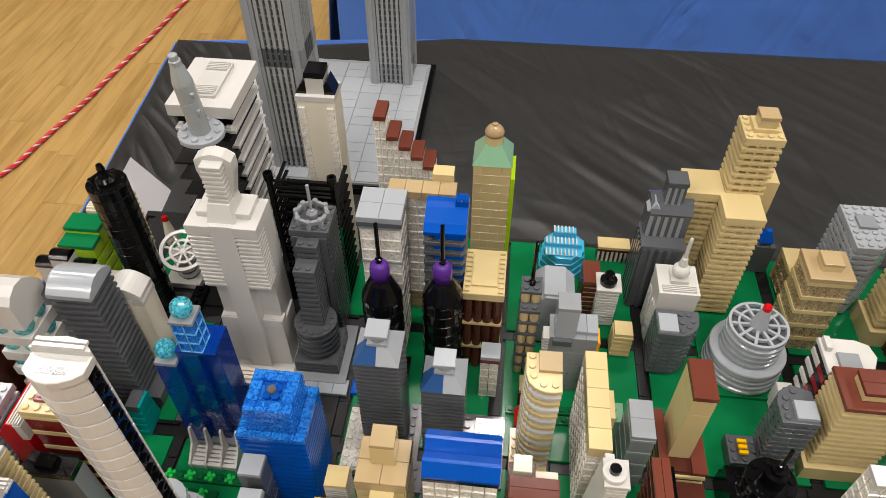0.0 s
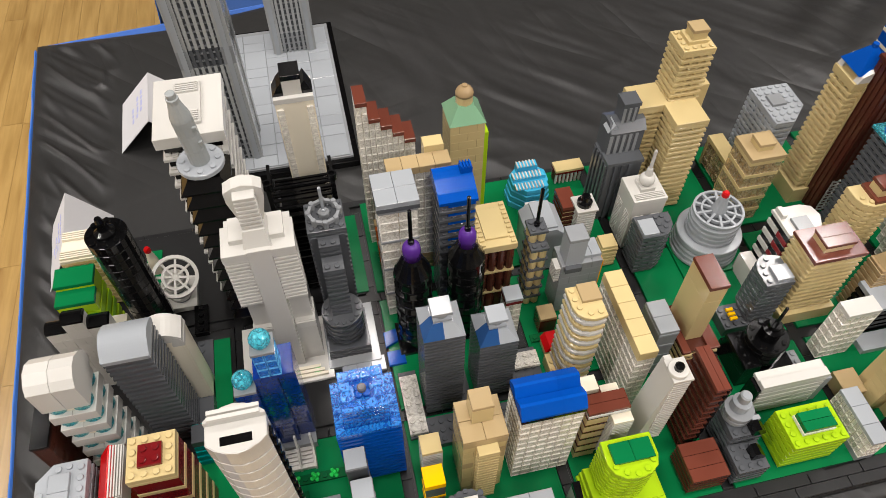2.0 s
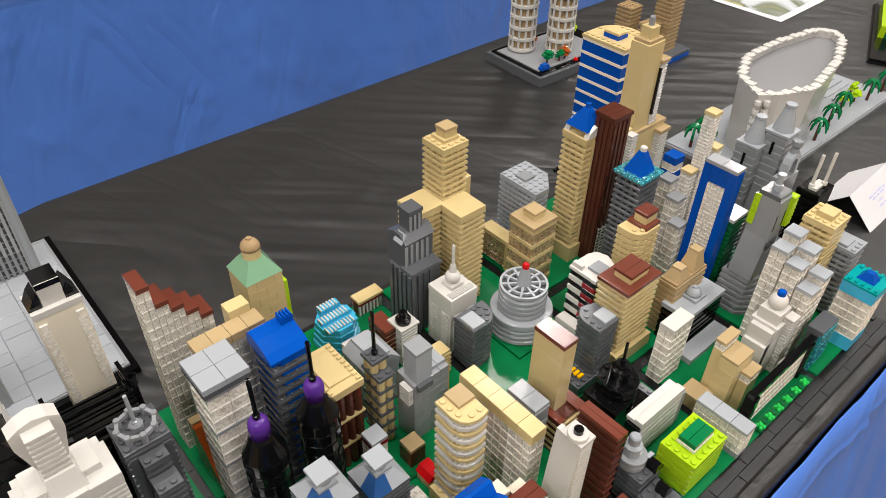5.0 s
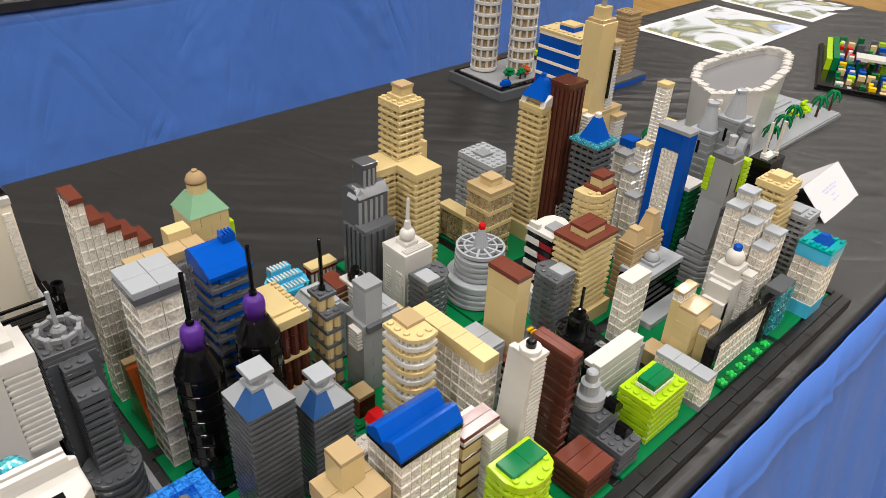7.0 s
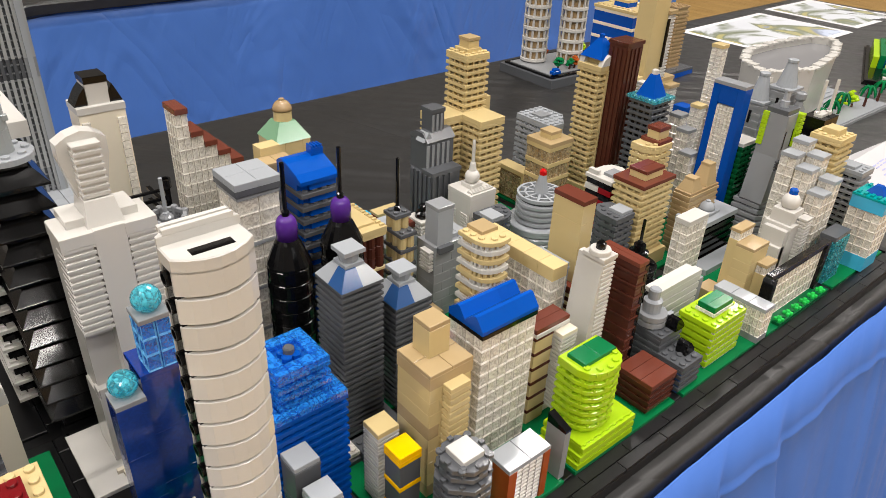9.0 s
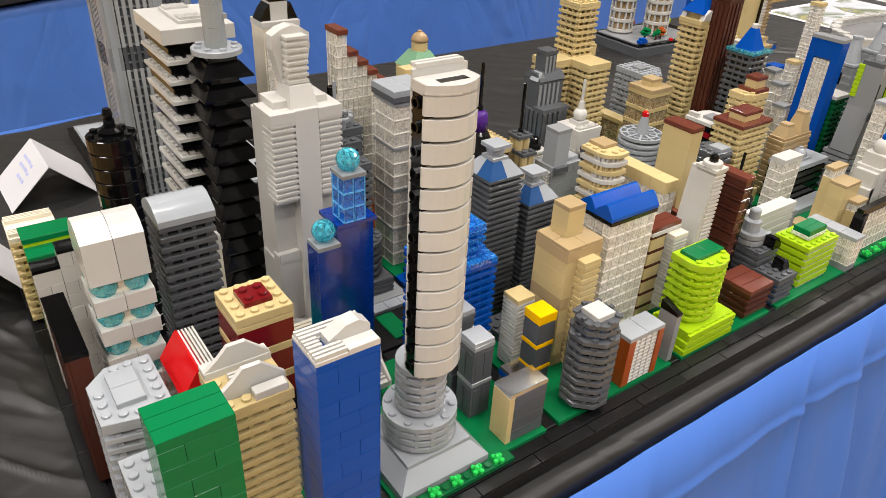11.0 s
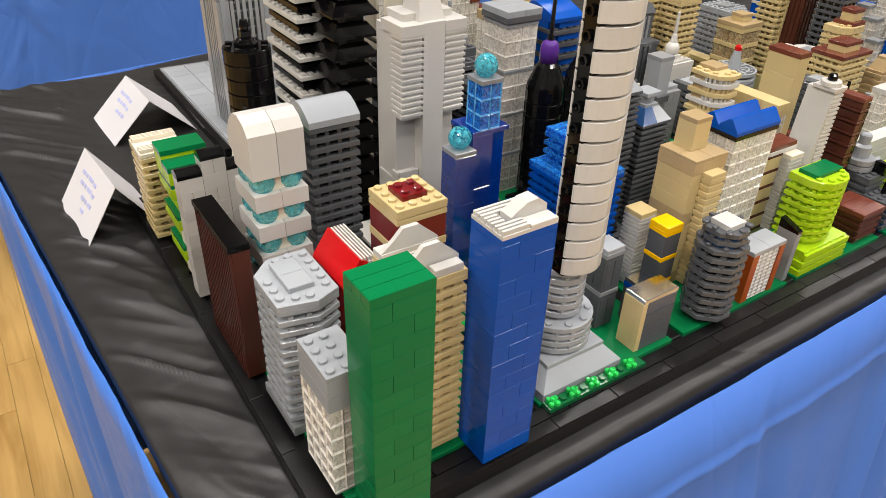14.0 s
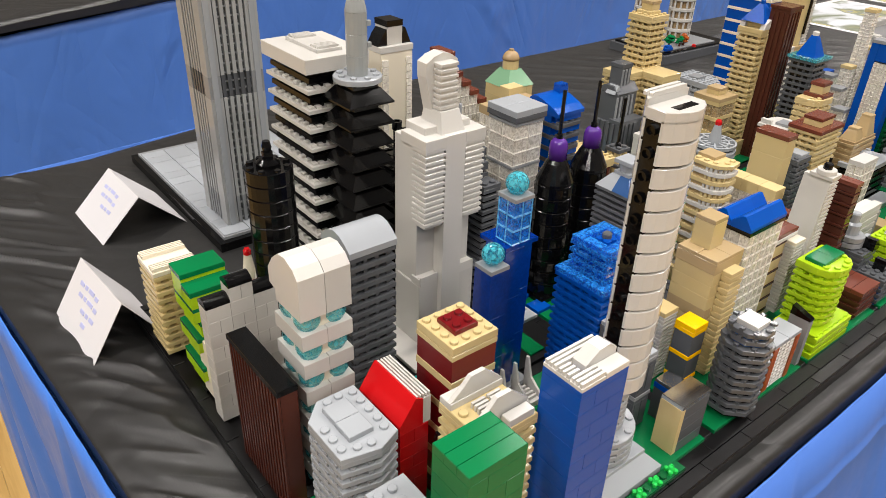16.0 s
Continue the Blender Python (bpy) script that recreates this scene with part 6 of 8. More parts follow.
plate(T, -0.5, 0.1, 0.5, 1.7, 0, 14.5, BLACK, name="end_clip")
T = building("black round stepped building with a thin black mast", 38.2, 10.8)
plate(T, 0, 0, 6.4, 5.0, 0, 6.0, BLACK, name="foot")
plate(T, 0, 0, 2.0, 4.6, 6.0, 4.0, BLACK, st=None)
for k in range(4):
    single(T, "stud", BLACK, lambda b: stud(b, 1.0, 0.7 + k, 10.0))
round_layers(T, 3.4, 2.6, 2.3, 6.0, 4, 2.0, BLACK, None, 1.6, 22)
single(T, "upper_drum", BLACK, lambda b: lathe(b, 3.4, 2.6, [(1.1, 14), (1.1, 18), (0.7, 18.4), (0.7, 20)], 16))
for a in range(8):
    single(T, "stud", BLACK, lambda b: stud(b, 3.4 + 1.75 * math.cos(a * 0.785), 2.6 + 1.75 * math.sin(a * 0.785), 14.0))
mast(T, 3.4, 2.6, 20, 27.8, BLACK, 0.18)
T = building("small light grey studded pillar beside the street", 44.6, 9.6)
plate(T, 0, 0, 1.0, 3.0, 0, 6, MGREY, st=True)
T = building("dark grey terraced corner tower with light tile", 42.3, 17.4)
dk_pts = [(0, 0), (3.4, 0), (3.4, 3.6), (1.6, 4.2), (0.4, 3.4), (0, 2.4)]
poly_layers(T, dk_pts, 4, 9, 2.0, DGREY, DGREY, 1.2, 0.86)
single(T, "roof_plate", DGREY, lambda b: (poly(b, dk_pts, 22, 22.6), stud(b, 0.6, 0.6, 22.6), stud(b, 0.6, 1.6, 22.6), stud(b, 0.8, 2.6, 22.6), stud(b, 1.6, 3.4, 22.6)))
plate(T, 1.3, 0.3, 2.0, 2.0, 22.6, 1.0, LGREY, name="tile")
plate(T, -2.6, -0.4, 6.2, 3.2, 0, 4.0, DGREY, st=True)
for k in range(3):
    plate(T, -1.8, 0.3 + k * 0.6, 0.9, 0.4, 5.3, 0.8, YELLOW, name="rail")
T = building("plain tan slab tower with brown tile roof", 32.70, 15.10, tall=0.97)
plate(T, 0, 0, 2.0, 4.0, 0, 32, TAN, name="shaft")
plate(T, 0, 0, 2.0, 4.0, 32, 5.6, TAN, name="shaft_top")
plate(T, -0.05, -0.05, 2.1, 4.1, 37.6, 1.4, RUSTB, name="tile")
for i in range(5):
    plate(T, -0.8, -1.6, 4.2, 6.4, i * 2.6, 1.0, TAN)
    plate(T, -0.7, -1.4, 4.0, 6.0, i * 2.6 + 1.0, 1.6, BROWN, name="core")
plate(T, -0.9, -1.7, 0.9, 6.6, 13.0, 1.0, RUSTB, name="tile")
plate(T, 2.0, -1.7, 1.4, 6.6, 13.0, 1.0, RUSTB, name="tile")
plate(T, -0.2, -3.4, 3.6, 1.7, 0, 9.6, BROWN, name="step")
T = building("light grey panelled block with pale tile roof", 28.6, 14.4)
for i in range(4):
    plate(T, 0, 0, 2.2, 4.0, i * 5.4, 4.6, MGREY, name="panel_block")
    plate(T, -0.05, -0.05, 2.3, 4.1, i * 5.4 + 4.6, 0.8, LGREY)
for k in range(2):
    plate(T, 0, k * 2.0, 2.2, 2.0, 21.6, 1.2, LGREY, name="tile")
plate(T, -1.0, 4.0, 1.4, 2.2, 0, 12, SAND, st=True)

T = building("dark grey vertical ribbed tower in three steps", 31.30, 37.50, tall=0.975)
plate(T, 0, 0, 4.6, 4.4, 0, 25, DGREY, name="body")
fins(T, 0, 0, 4.6, 0, 0, 25, DGREY, "x", 0.92, 0.24)
fins(T, 0, 0, 0, 4.4, 0, 25, DGREY, "y", 0.88, 0.24)
plate(T, -0.1, -0.2, 4.8, 2.2, 25, 1.4, DGREY, name="tile")
plate(T, 0.3, 1.6, 4.4, 3.2, 25, 10, DGREY, name="middle")
fins(T, 0.3, 1.6, 4.7, 0, 26, 34, MGREY, "x", 0.8, 0.15)
single(T, "roof_slope", DGREY, lambda b: side_prism(b, [(1.4, 35), (4.9, 35), (4.9, 36.2), (3.8, 37.6), (2.4, 37.6)], 0.3, 4.8, "x"))
single(T, "wedge", LGREY, lambda b: side_prism(b, [(0.0, 35), (1.6, 35), (0.8, 38)], 1.8, 3.4))
plate(T, 1.6, 2.3, 2.0, 2.0, 35, 8.4, DGREY, name="upper")
fins(T, 1.6, 2.3, 3.6, 0, 36, 43, MGREY, "x", 0.66, 0.12)
plate(T, 1.5, 2.2, 2.2, 2.2, 43.4, 1.4, DGREY, name="tile")
T = building("white tower with fine ribbed faces and a needle spire", 32.9, 32.0)
plate(T, 0, 0, 4.2, 4.2, 0, 20.6, WHITE, name="body")
for fx in (0.4, 2.5):
    for k in range(16):
        plate(T, fx, -0.12, 1.3, 0.14, 0.6 + k * 0.95, 0.6, WHITE, name="rib")
        plate(T, -0.12, fx, 0.14, 1.3, 0.6 + k * 0.95, 0.6, WHITE, name="rib")
plate(T, -0.05, -0.05, 4.3, 4.3, 20.6, 1.6, WHITE, name="cornice")
for k in range(4):
    plate(T, 0.3, 0.2 + k * 0.25, 3.6, 0.14, 22.2, 0.6, WHITE, name="rib")
plate(T, 1.2, 1.3, 1.9, 1.9, 22.2, 1.4, WHITE, name="plinth")
ball(T, 2.15, 2.25, 23.4, 0.95, WHITE, "dome")
single(T, "spire", WHITE, lambda b: lathe(b, 2.15, 2.25, [(0.5, 27.6), (0.34, 30.0), (0.22, 30.4), (0.2, 37.0), (0.12, 37.4)], 12))
T = building("grey rounded terraced block with a pale tile", 32.7, 27.8)
rq = [(0, 0), (2.6, 0), (3.6, 0.5), (4.3, 1.4), (4.5, 2.6), (4.5, 3.4), (0, 3.4)]
poly_layers(T, rq, 0, 9, 1.9, DGREY, NAVY, 1.1, 0.86)
single(T, "roof_plate", DGREY, lambda b: (poly(b, rq, 17.1, 17.9), [stud(b, sx, sy, 17.9) for sx, sy in ((2.6, 0.6), (3.3, 1.2), (3.8, 2.0), (2.6, 1.7), (3.4, 2.8), (2.6, 2.8))]))
plate(T, 0.1, 0.2, 2.0, 2.4, 17.9, 1.0, LGREY, name="tile")
T = building("tall tan slatted tower with two lower tan shoulders", 38.70, 37.10, tall=1.03)
layers(T, 0, 0, 4.2, 4.2, 0, 18, 2.0, TAN, TAN)
plate(T, 0, 0, 4.2, 4.2, 36, 1.6, TAN, name="tile")
layers(T, -3.6, 3.6, 4.2, 4.2, 0, 18, 2.0, TAN, TAN)
plate(T, -3.6, 3.6, 4.2, 4.2, 36, 1.6, TAN, name="tile")
layers(T, 0.6, 4.0, 4.0, 4.0, 0, 27, 2.0, TAN, TAN)
plate(T, 0.6, 4.0, 4, 4, 54.0, 1.2, TAN, st=True)
plate(T, 1.5, 5.0, 2.4, 2.4, 55.2, 1.2, TAN)
plate(T, 1.9, 5.2, 1.8, 1.8, 56.4, 2.2, TAN, name="block")
plate(T, 1.8, 5.1, 2.0, 2.0, 58.6, 1.0, NOUG, name="tile")
plate(T, 4.6, 5.0, 1.6, 2.6, 0, 40, TAN, name="buttress")
T = building("tan slab with clear window wall", 49.4, 38.8)
plate(T, 0.4, 0, 1.6, 5.4, 0, 11, DKTAN, name="body")
for ky in range(3):
    clear_courses(T, 0.4, 1.5, 1, 3, CLEART, 3.0, 0, 0.4 + ky * 1.6, 1.5)
plate(T, 0, 0, 0.4, 0.5, 0, 11, TAN, name="post")
plate(T, 0, 4.9, 0.4, 0.5, 0, 11, TAN, name="post")
plate(T, -0.05, -0.05, 2.1, 5.5, 11, 1.6, TAN, name="roof")
T = building("round grey stepped dome building with spoked ring and red tip", 43.12, 29.87)
T.scale = (0.94, 0.94, 0.97)
plate(T, -4.6, -4.6, 9.2, 9.2, 0, 1.0, GREEN, name="lawn")
for i in range(4):
    single(T, "disc", LGREY, lambda b: lathe(b, 0, 0, [(4.1 - 0.06 * i, 1 + i * 1.9), (4.45 - 0.06 * i, 1.5 + i * 1.9), (4.45 - 0.06 * i, 2.5 + i * 1.9), (4.2, 2.9 + i * 1.9)], 40))
single(T, "terrace", LGREY, lambda b: lathe(b, 0, 0, [(4.3, 8.4), (4.3, 9.2), (4.2, 9.5)], 40))
for i in range(4):
    single(T, "upper_disc", LGREY, lambda b: lathe(b, 0, 0, [(2.9, 9.5 + i * 2.0), (3.3, 10.0 + i * 2.0), (3.3, 11.0 + i * 2.0), (2.9, 11.4 + i * 2.0)], 36))
single(T, "under_roof", DGREY, lambda b: lathe(b, 0, 0, [(2.95, 17.4), (2.95, 18.0)], 28))
for ra, rb in ((3.25, 2.95), (2.25, 2.0)):
    single(T, "ring", LGREY, lambda b: hoop(b, ra, rb, 18.3, 19.4, 36))
for a in range(10):
    an = a * math.pi / 5
    c_, s_ = math.cos(an), math.sin(an)
    bm = bmesh.new()
    poly(bm, [(0.8 * c_ + 0.16 * s_, 0.8 * s_ - 0.16 * c_), (3.05 * c_ + 0.16 * s_, 3.05 * s_ - 0.16 * c_), (3.05 * c_ - 0.16 * s_, 3.05 * s_ + 0.16 * c_), (0.8 * c_ - 0.16 * s_, 0.8 * s_ + 0.16 * c_)], 18.4, 19.5, 0.02)
    part("spoke", bm, LGREY, T)
single(T, "cone", LGREY, lambda b: lathe(b, 0, 0, [(1.05, 18.0), (1.0, 19.6), (0.48, 25.6)], 20))
single(T, "tip", RED, lambda b: lathe(b, 0, 0, [(0.48, 25.6), (0.48, 26.8), (0.3, 27.4)], 12))
T = building("tan framed clear tower with dark tan roof", 47.66, 33.01, tall=1.04)
plate(T, 0.45, 0.45, 3.5, 3.3, 0, 26, NOUG, name="core")
for i in range(5):
    clear_courses(T, 4.4, 4.2, i * 5.4, 1, CLEART, 4.0, 0, 0, 1.1)
    plate(T, -0.05, -0.05, 4.5, 4.3, i * 5.4 + 4.0, 1.4, TAN)
plate(T, -0.1, -0.1, 4.6, 4.4, 27.0, 1.4, NOUG, name="roof")
plate(T, 1.2, 1.1, 2.0, 2.0, 28.4, 1.6, TAN, name="block")
plate(T, 1.15, 1.05, 2.1, 2.1, 30.0, 1.0, NOUG, name="tile")
T = building("light grey slatted tower with wedge plan and studded roof", 53.98, 38.58, tall=1.04)
wp = [(0, 0), (2.6, 0), (5.2, 2.6), (5.2, 7.0), (0, 7.0)]
poly_layers(T, wp, 0, 13, 2.0, LGREY, MGREY, 1.1, 0.88)
single(T, "roof_plate", LGREY, lambda b: (poly(b, wp, 26, 27), [stud(b, 0.5 + i, 0.5 + j, 27) for i in range(5) for j in range(7) if i - j < 2.2 and not (1 <= i < 3 and 3 <= j < 5)]))
plate(T, 1, 3, 2, 2, 27.0, 0.9, MGREY, name="tile")
T = building("small blue sloped roof hut on grey", 46.6, 44.6)
plate(T, 0, 0, 2.4, 2.0, 0, 11, DGREY, st=True)
pyramid(T, 0.3, 0.2, 2.0, 1.8, 12.2, 16.0, 0.3, BLUE)

T = building("tall tan slatted tower with white curved gables and blue pyramid", 58.00, 34.68, tall=1.05)
layers(T, 0, 0, 4.2, 4.0, 6, 20, 2.0, TAN, NOUG)
plate(T, 1.5, -0.15, 1.3, 0.6, 0, 46, TAN, name="pier")
plate(T, -0.4, -0.4, 5.0, 4.8, 0, 6, TAN, name="foot")
louvres(T, 2.4, -2.6, 2.4, 2.2, 0, 10, WHITE, 1.4, 0.8)
plate(T, -0.05, -0.05, 4.3, 4.1, 46, 1.6, TAN, name="roof")
for fy in (-0.1, 3.2):
    single(T, "curved_gable", WHITE, lambda b: side_prism(b, [(0.2, 47.6), (4.0, 47.6), (3.6, 49.6), (2.6, 50.8), (1.6, 50.8), (0.6, 49.6)], fy, fy + 0.8))
plate(T, 1.0, 1.0, 2.2, 2.2, 47.6, 4.4, TAN, name="block")
pyramid(T, 0.2, 0.2, 4.0, 4.0, 49.6, 55.4, 0.36, BLUE, "blue_roof")
single(T, "pin", BLUE, lambda b: lathe(b, 2.1, 2.1, [(0.36, 55.4), (0.36, 56.6), (0.2, 56.8)], 10))
T = building("tall reddish brown ribbed tower", 59.94, 32.24, tall=1.01)
plate(T, 0, 0, 3.4, 3.0, 0, 57, BROWN, name="body")
fins(T, 0, 0, 3.4, 0, 0, 56, BROWN, "x", 0.85, 0.16)
fins(T, 0, 0, 0, 3.0, 0, 56, BROWN, "y", 0.75, 0.16)
for k in range(3):
    plate(T, -0.15, -0.15 + k * 1.1, 3.7, 1.1, 57, 1.2, BROWN, name="tile")
T = building("dark grey slatted tower with cyan clear roof and blue pyramid", 59.43, 26.39, tall=1.03)
# core coloured black to stand for shade in the floor gaps
layers(T, 0, 0, 4.0, 4.0, 0, 20, 2.05, DGREY, BLACK, 0.35)
for qx in range(4):
    for qy in range(4):
        if qx in (0, 3) or qy in (0, 3):
            plate(T, -0.3 + qx * 1.15, -0.3 + qy * 1.15, 1.15, 1.15, 41.2, 1.0, TCYAN, name="clear_tile")
pyramid(T, 0.45, 0.45, 3.55, 3.55, 41.2, 49.0, 0.42, BLUE, "blue_roof")
single(T, "pin", WHITE, lambda b: lathe(b, 2, 2, [(0.46, 49.0), (0.46, 50.2), (0.3, 50.5)], 10))
T = building("tan slatted block with brown tiled stepped roof", 46.94, 17.58, tall=1.02)
layers(T, 0, 0, 6.2, 4.4, 0, 14, 2.0, TAN, TAN)
plate(T, -0.1, -0.1, 6.4, 4.6, 28, 1.2, RUSTB, name="tile")
plate(T, 1.4, 0.9, 3.4, 2.4, 29.2, 2.0, TAN, name="block")
for k in range(2):
    plate(T, 1.3, 0.8 + k * 1.3, 3.6, 1.3, 31.2, 1.0, RUSTB, name="tile")
plate(T, -0.4, -0.6, 7.0, 2.0, 0, 5.0, TAN, name="foot")
DKRED2 = plastic("deep_red_plastic", (0.22, 0.006, 0.01))
T = building("red white and black striped block with curved white end", 47.0, 22.2)
plate(T, 0.3, 0.2, 3.2, 3.4, 0, 25, BLACK, name="core")
for i in range(6):
    z = 1.0 + i * 4.1
    plate(T, 0, 1.9, 3.6, 2.1, z, 1.8, WHITE, name="band")
    plate(T, 0.04, 0, 3.5, 1.9, z + 1.9, 1.9, BLACK, name="band")
    plate(T, 0.12, 2.0, 3.4, 1.9, z + 2.0, 1.8, BLACK, name="band")
    plate(T, 0, -0.04, 3.6, 1.92, z, 1.8, DKRED2, name="band")
single(T, "curved_end", WHITE, lambda b: poly(b, [(0.0, 0.0), (3.2, 0.0), (4.4, 0.8), (5.0, 2.2), (4.6, 3.6), (3.4, 4.1), (0.0, 4.1)], 25.4, 26.6, 0.05))
single(T, "curved_wall", WHITE, lambda b: poly(b, [(3.4, 0.1), (4.3, 0.8), (4.9, 2.2), (4.5, 3.5), (3.4, 4.0)], 0, 25.4, 0.02))
plate(T, 1.1, 0.2, 2.0, 2.0, 26.6, 1.0, MGREY, name="tile")
plate(T, 0.2, 2.4, 0.6, 1.5, 26.6, 1.6, WHITE, name="block")
plate(T, -1.6, 0.4, 1.6, 3.4, 0, 8.0, WHITE, name="annex")
T = building("rounded tan terraced block with brown block roof", 55.04, 22.45, tall=1.05)
rr_pts = [(0.0, 1.6), (0.4, 0.6), (1.4, 0.0), (4.2, 0.0), (4.2, 3.4), (0.0, 3.4)]
poly_layers(T, rr_pts, 0, 15, 2.0, TAN, NOUG, 1.2, 0.85)
single(T, "roof_plate", TAN, lambda b: (poly(b, rr_pts, 30, 31), stud(b, 0.7, 1.4, 31), stud(b, 1.4, 0.7, 31)))
plate(T, 1.6, 0.2, 2.8, 3.0, 31, 1.2, RUSTB, name="tile")
plate(T, 2.0, 0.8, 2.2, 1.8, 32.2, 2.6, TAN, name="block")
plate(T, 1.9, 0.7, 2.4, 2.0, 34.8, 1.2, RUSTB, name="tile")
T = building("dark tan striped block with two tapered caps", 55.8, 16.4)
for i in range(11):
    plate(T, 0, 0, 6.6, 2.6, i * 2.0, 1.0, NOUG)
    plate(T, 0.1, 0.1, 6.4, 2.4, i * 2.0 + 1.0, 1.0, DKTAN, name="core")
for cx_, h_ in ((0.4, 3.5), (3.6, 6.5)):
    single(T, "tapered_cap", NOUG, lambda b: frustum(b, cx_, 0.2, cx_ + 2.4, 2.4, 22, 22 + h_, cx_ + 0.6, 0.6, cx_ + 1.8, 1.9))
    plate(T, cx_ + 0.55, 0.55, 1.3, 1.4, 22 + h_, 0.8, NOUG, name="tile")
T = building("grey long hall with black sides and a round dome", 55.33, 13.68, tall=1.04)
for i in range(5):
    plate(T, 0, 0, 8.0, 3.8, i * 2.5, 1.6, BLACK, name="plate")
plate(T, 0.3, 0.2, 7.4, 3.4, 0, 12.5, BLACK, name="core")
plate(T, -0.1, -0.1, 8.2, 4.0, 12.5, 1.6, LGREY, name="roof")
plate(T, 2.6, 0.8, 2.4, 2.4, 14.1, 1.0, LGREY, name="plinth")
ball(T, 3.8, 2.0, 15.1, 1.0, LGREY, "dome", True)
single(T, "dome_stud", LGREY, lambda b: stud(b, 3.8, 2.0, 17.5))
plate(T, -1.0, -2.4, 8.6, 2.2, 0, 2.0, LGREY, name="forecourt")
T = building("clear brick tower with smooth white roof", 48.9, 12.0)
clear_courses(T, 4.0, 2.0, 0, 7, CLEAR, 3.0, 0, 0, 1.0)
plate(T, 0.0, 0.0, 4.0, 2.0, 21, 1.6, WHITE, name="roof")
T = building("tan stepped brick block with dark tan roof tiles", 51.00, 4.90)
courses(T, 3.4, 2.2, 0, 5, TAN, 3.0, 1.7)
plate(T, 0, 0, 3.4, 2.2, 15, 4.0, TAN, name="block")
plate(T, 0, 0, 3.4, 2.2, 19.0, 1.0, NOUG, name="tile")
plate(T, 0.4, 2.2, 3.0, 1.2, 0, 20, TAN, name="rear_block")
clear_courses(T, 3.0, 1.2, 20, 1, CLEAR, 2.4, 0.4, 2.2, 0.6)
plate(T, 0.35, 2.15, 3.1, 1.3, 22.4, 1.0, NOUG, name="tile")
plate(T, 1.6, -1.2, 2.4, 1.2, 0, 11.5, TAN, name="porch")
clear_courses(T, 2.4, 1.2, 11.5, 1, CLEAR, 2.4, 1.6, -1.2, 0.6)
plate(T, 1.55, -1.25, 2.5, 1.3, 13.9, 1.0, NOUG, name="tile")
plate(T, -2.4, 1.4, 2.6, 3.0, 0, 5.0, NOUG, name="annex")
T = building("white stepped tower with domed top and blue eye", 59.09, 4.83, tall=1.02)
plate(T, 0, 0, 3.2, 3.4, 0, 20, WHITE, name="body")
louvres(T, 1.8, -0.8, 1.6, 1.2, 0, 20, WHITE, 1.1, 0.65)
for k, (a_, h_) in enumerate(((0.0, 14), (0.5, 19))):
    plate(T, -1.2 + a_, 0.2, 1.4, 2.8, 0, h_, WHITE, name="step")
plate(T, 0.4, 0.4, 2.6, 2.6, 20, 4.0, WHITE, name="shoulder")
ball(T, 1.8, 1.7, 23.4, 1.1, WHITE, "dome")
single(T, "blue_eye", BLUE, lambda b: lathe(b, 1.8, 1.7, [(0.5, 28.2), (0.5, 29.4), (0.36, 29.8)], 14))
for k in range(5):
    single(T, "stair", WHITE, lambda b: box(b, 2.2, -1.2 - 0.4 * k, 0, 3.4, -0.8 - 0.4 * k, 4.5 - k * 0.9))
T = thing("black_frame", "black framed clear screen behind the flower bed", "model screen", 50.2, 1.6)
for fx in (0, 12.4):
    plate(T, fx, -0.1, 0.8, 1.3, 0, 14.6, BLACK, name="post")
single(T, "top_bar", BLACK, lambda b: box(b, -0.3, 0.1, 14.2, 13.5, 0.95, 16.2, 0.06))
for i in range(4):
    clear_courses(T, 11.6, 0.5, i * 3.5, 1, CLEAR, 3.5, 0.8, 0.3, 0.8)
plate(T, 0.8, 0.85, 11.6, 0.15, 0, 14, WHITE, name="backing")
T = building("cluster of clear brick towers with stepped grey tile roofs", 63.9, 4.2)
for i, (qx, qy, hz) in enumerate(((0, 0, 28.5), (0, 2.15, 33.5), (0, 4.3, 38.5), (2.2, 0, 31), (2.2, 2.15, 36), (2.2, 4.3, 40))):
    clear_courses(T, 2.0, 2.0, 0, int(hz / 3), CLEAR, 3.0, qx, qy, 1.0)
    plate(T, qx - 0.05, qy - 0.05, 2.1, 2.1, int(hz / 3) * 3, 1.2, LGREY, name="tile")
T = building("dark grey slab with teal clear face", 64.70, 1.52, tall=0.976)
plate(T, 0, 0.4, 4.0, 1.5, 0, 15, DGREY, name="body")
clear_courses(T, 4.0, 0.5, 0, 5, TCYAN, 3.0, 0, -0.1, 0.66)
plate(T, 0, 0, 4.0, 2.0, 15, 1.6, DGREY, name="tile")
T = building("clear brick tower with azure foot and teal roof ridge", 71.73, -0.30)
plate(T, 0, 0, 4.0, 4.0, 0, 5, AZURE, name="foot")
clear_courses(T, 4.0, 4.0, 5, 5, CLEAR, 3.0, 0, 0, 1.0)
plate(T, 1.1, 1.1, 1.8, 1.8, 5, 15, WHITE, name="core")
plate(T, -0.05, -0.05, 4.1, 4.1, 20, 4.0, AZURE, name="band")
plate(T, -0.1, -0.1, 4.2, 4.2, 24, 0.8, TEAL, name="roof")
for k in range(5):
    plate(T, 0.0, 0.1 + k * 0.8, 0.8, 0.4, 24.8, 0.7, TEAL, name="rib")
    plate(T, 3.2, 0.1 + k * 0.8, 0.8, 0.4, 24.8, 0.7, TEAL, name="rib")
pyramid(T, 1.1, 0.9, 2.9, 3.1, 24.8, 27.4, 0.4, BLUE, "blue_roof")
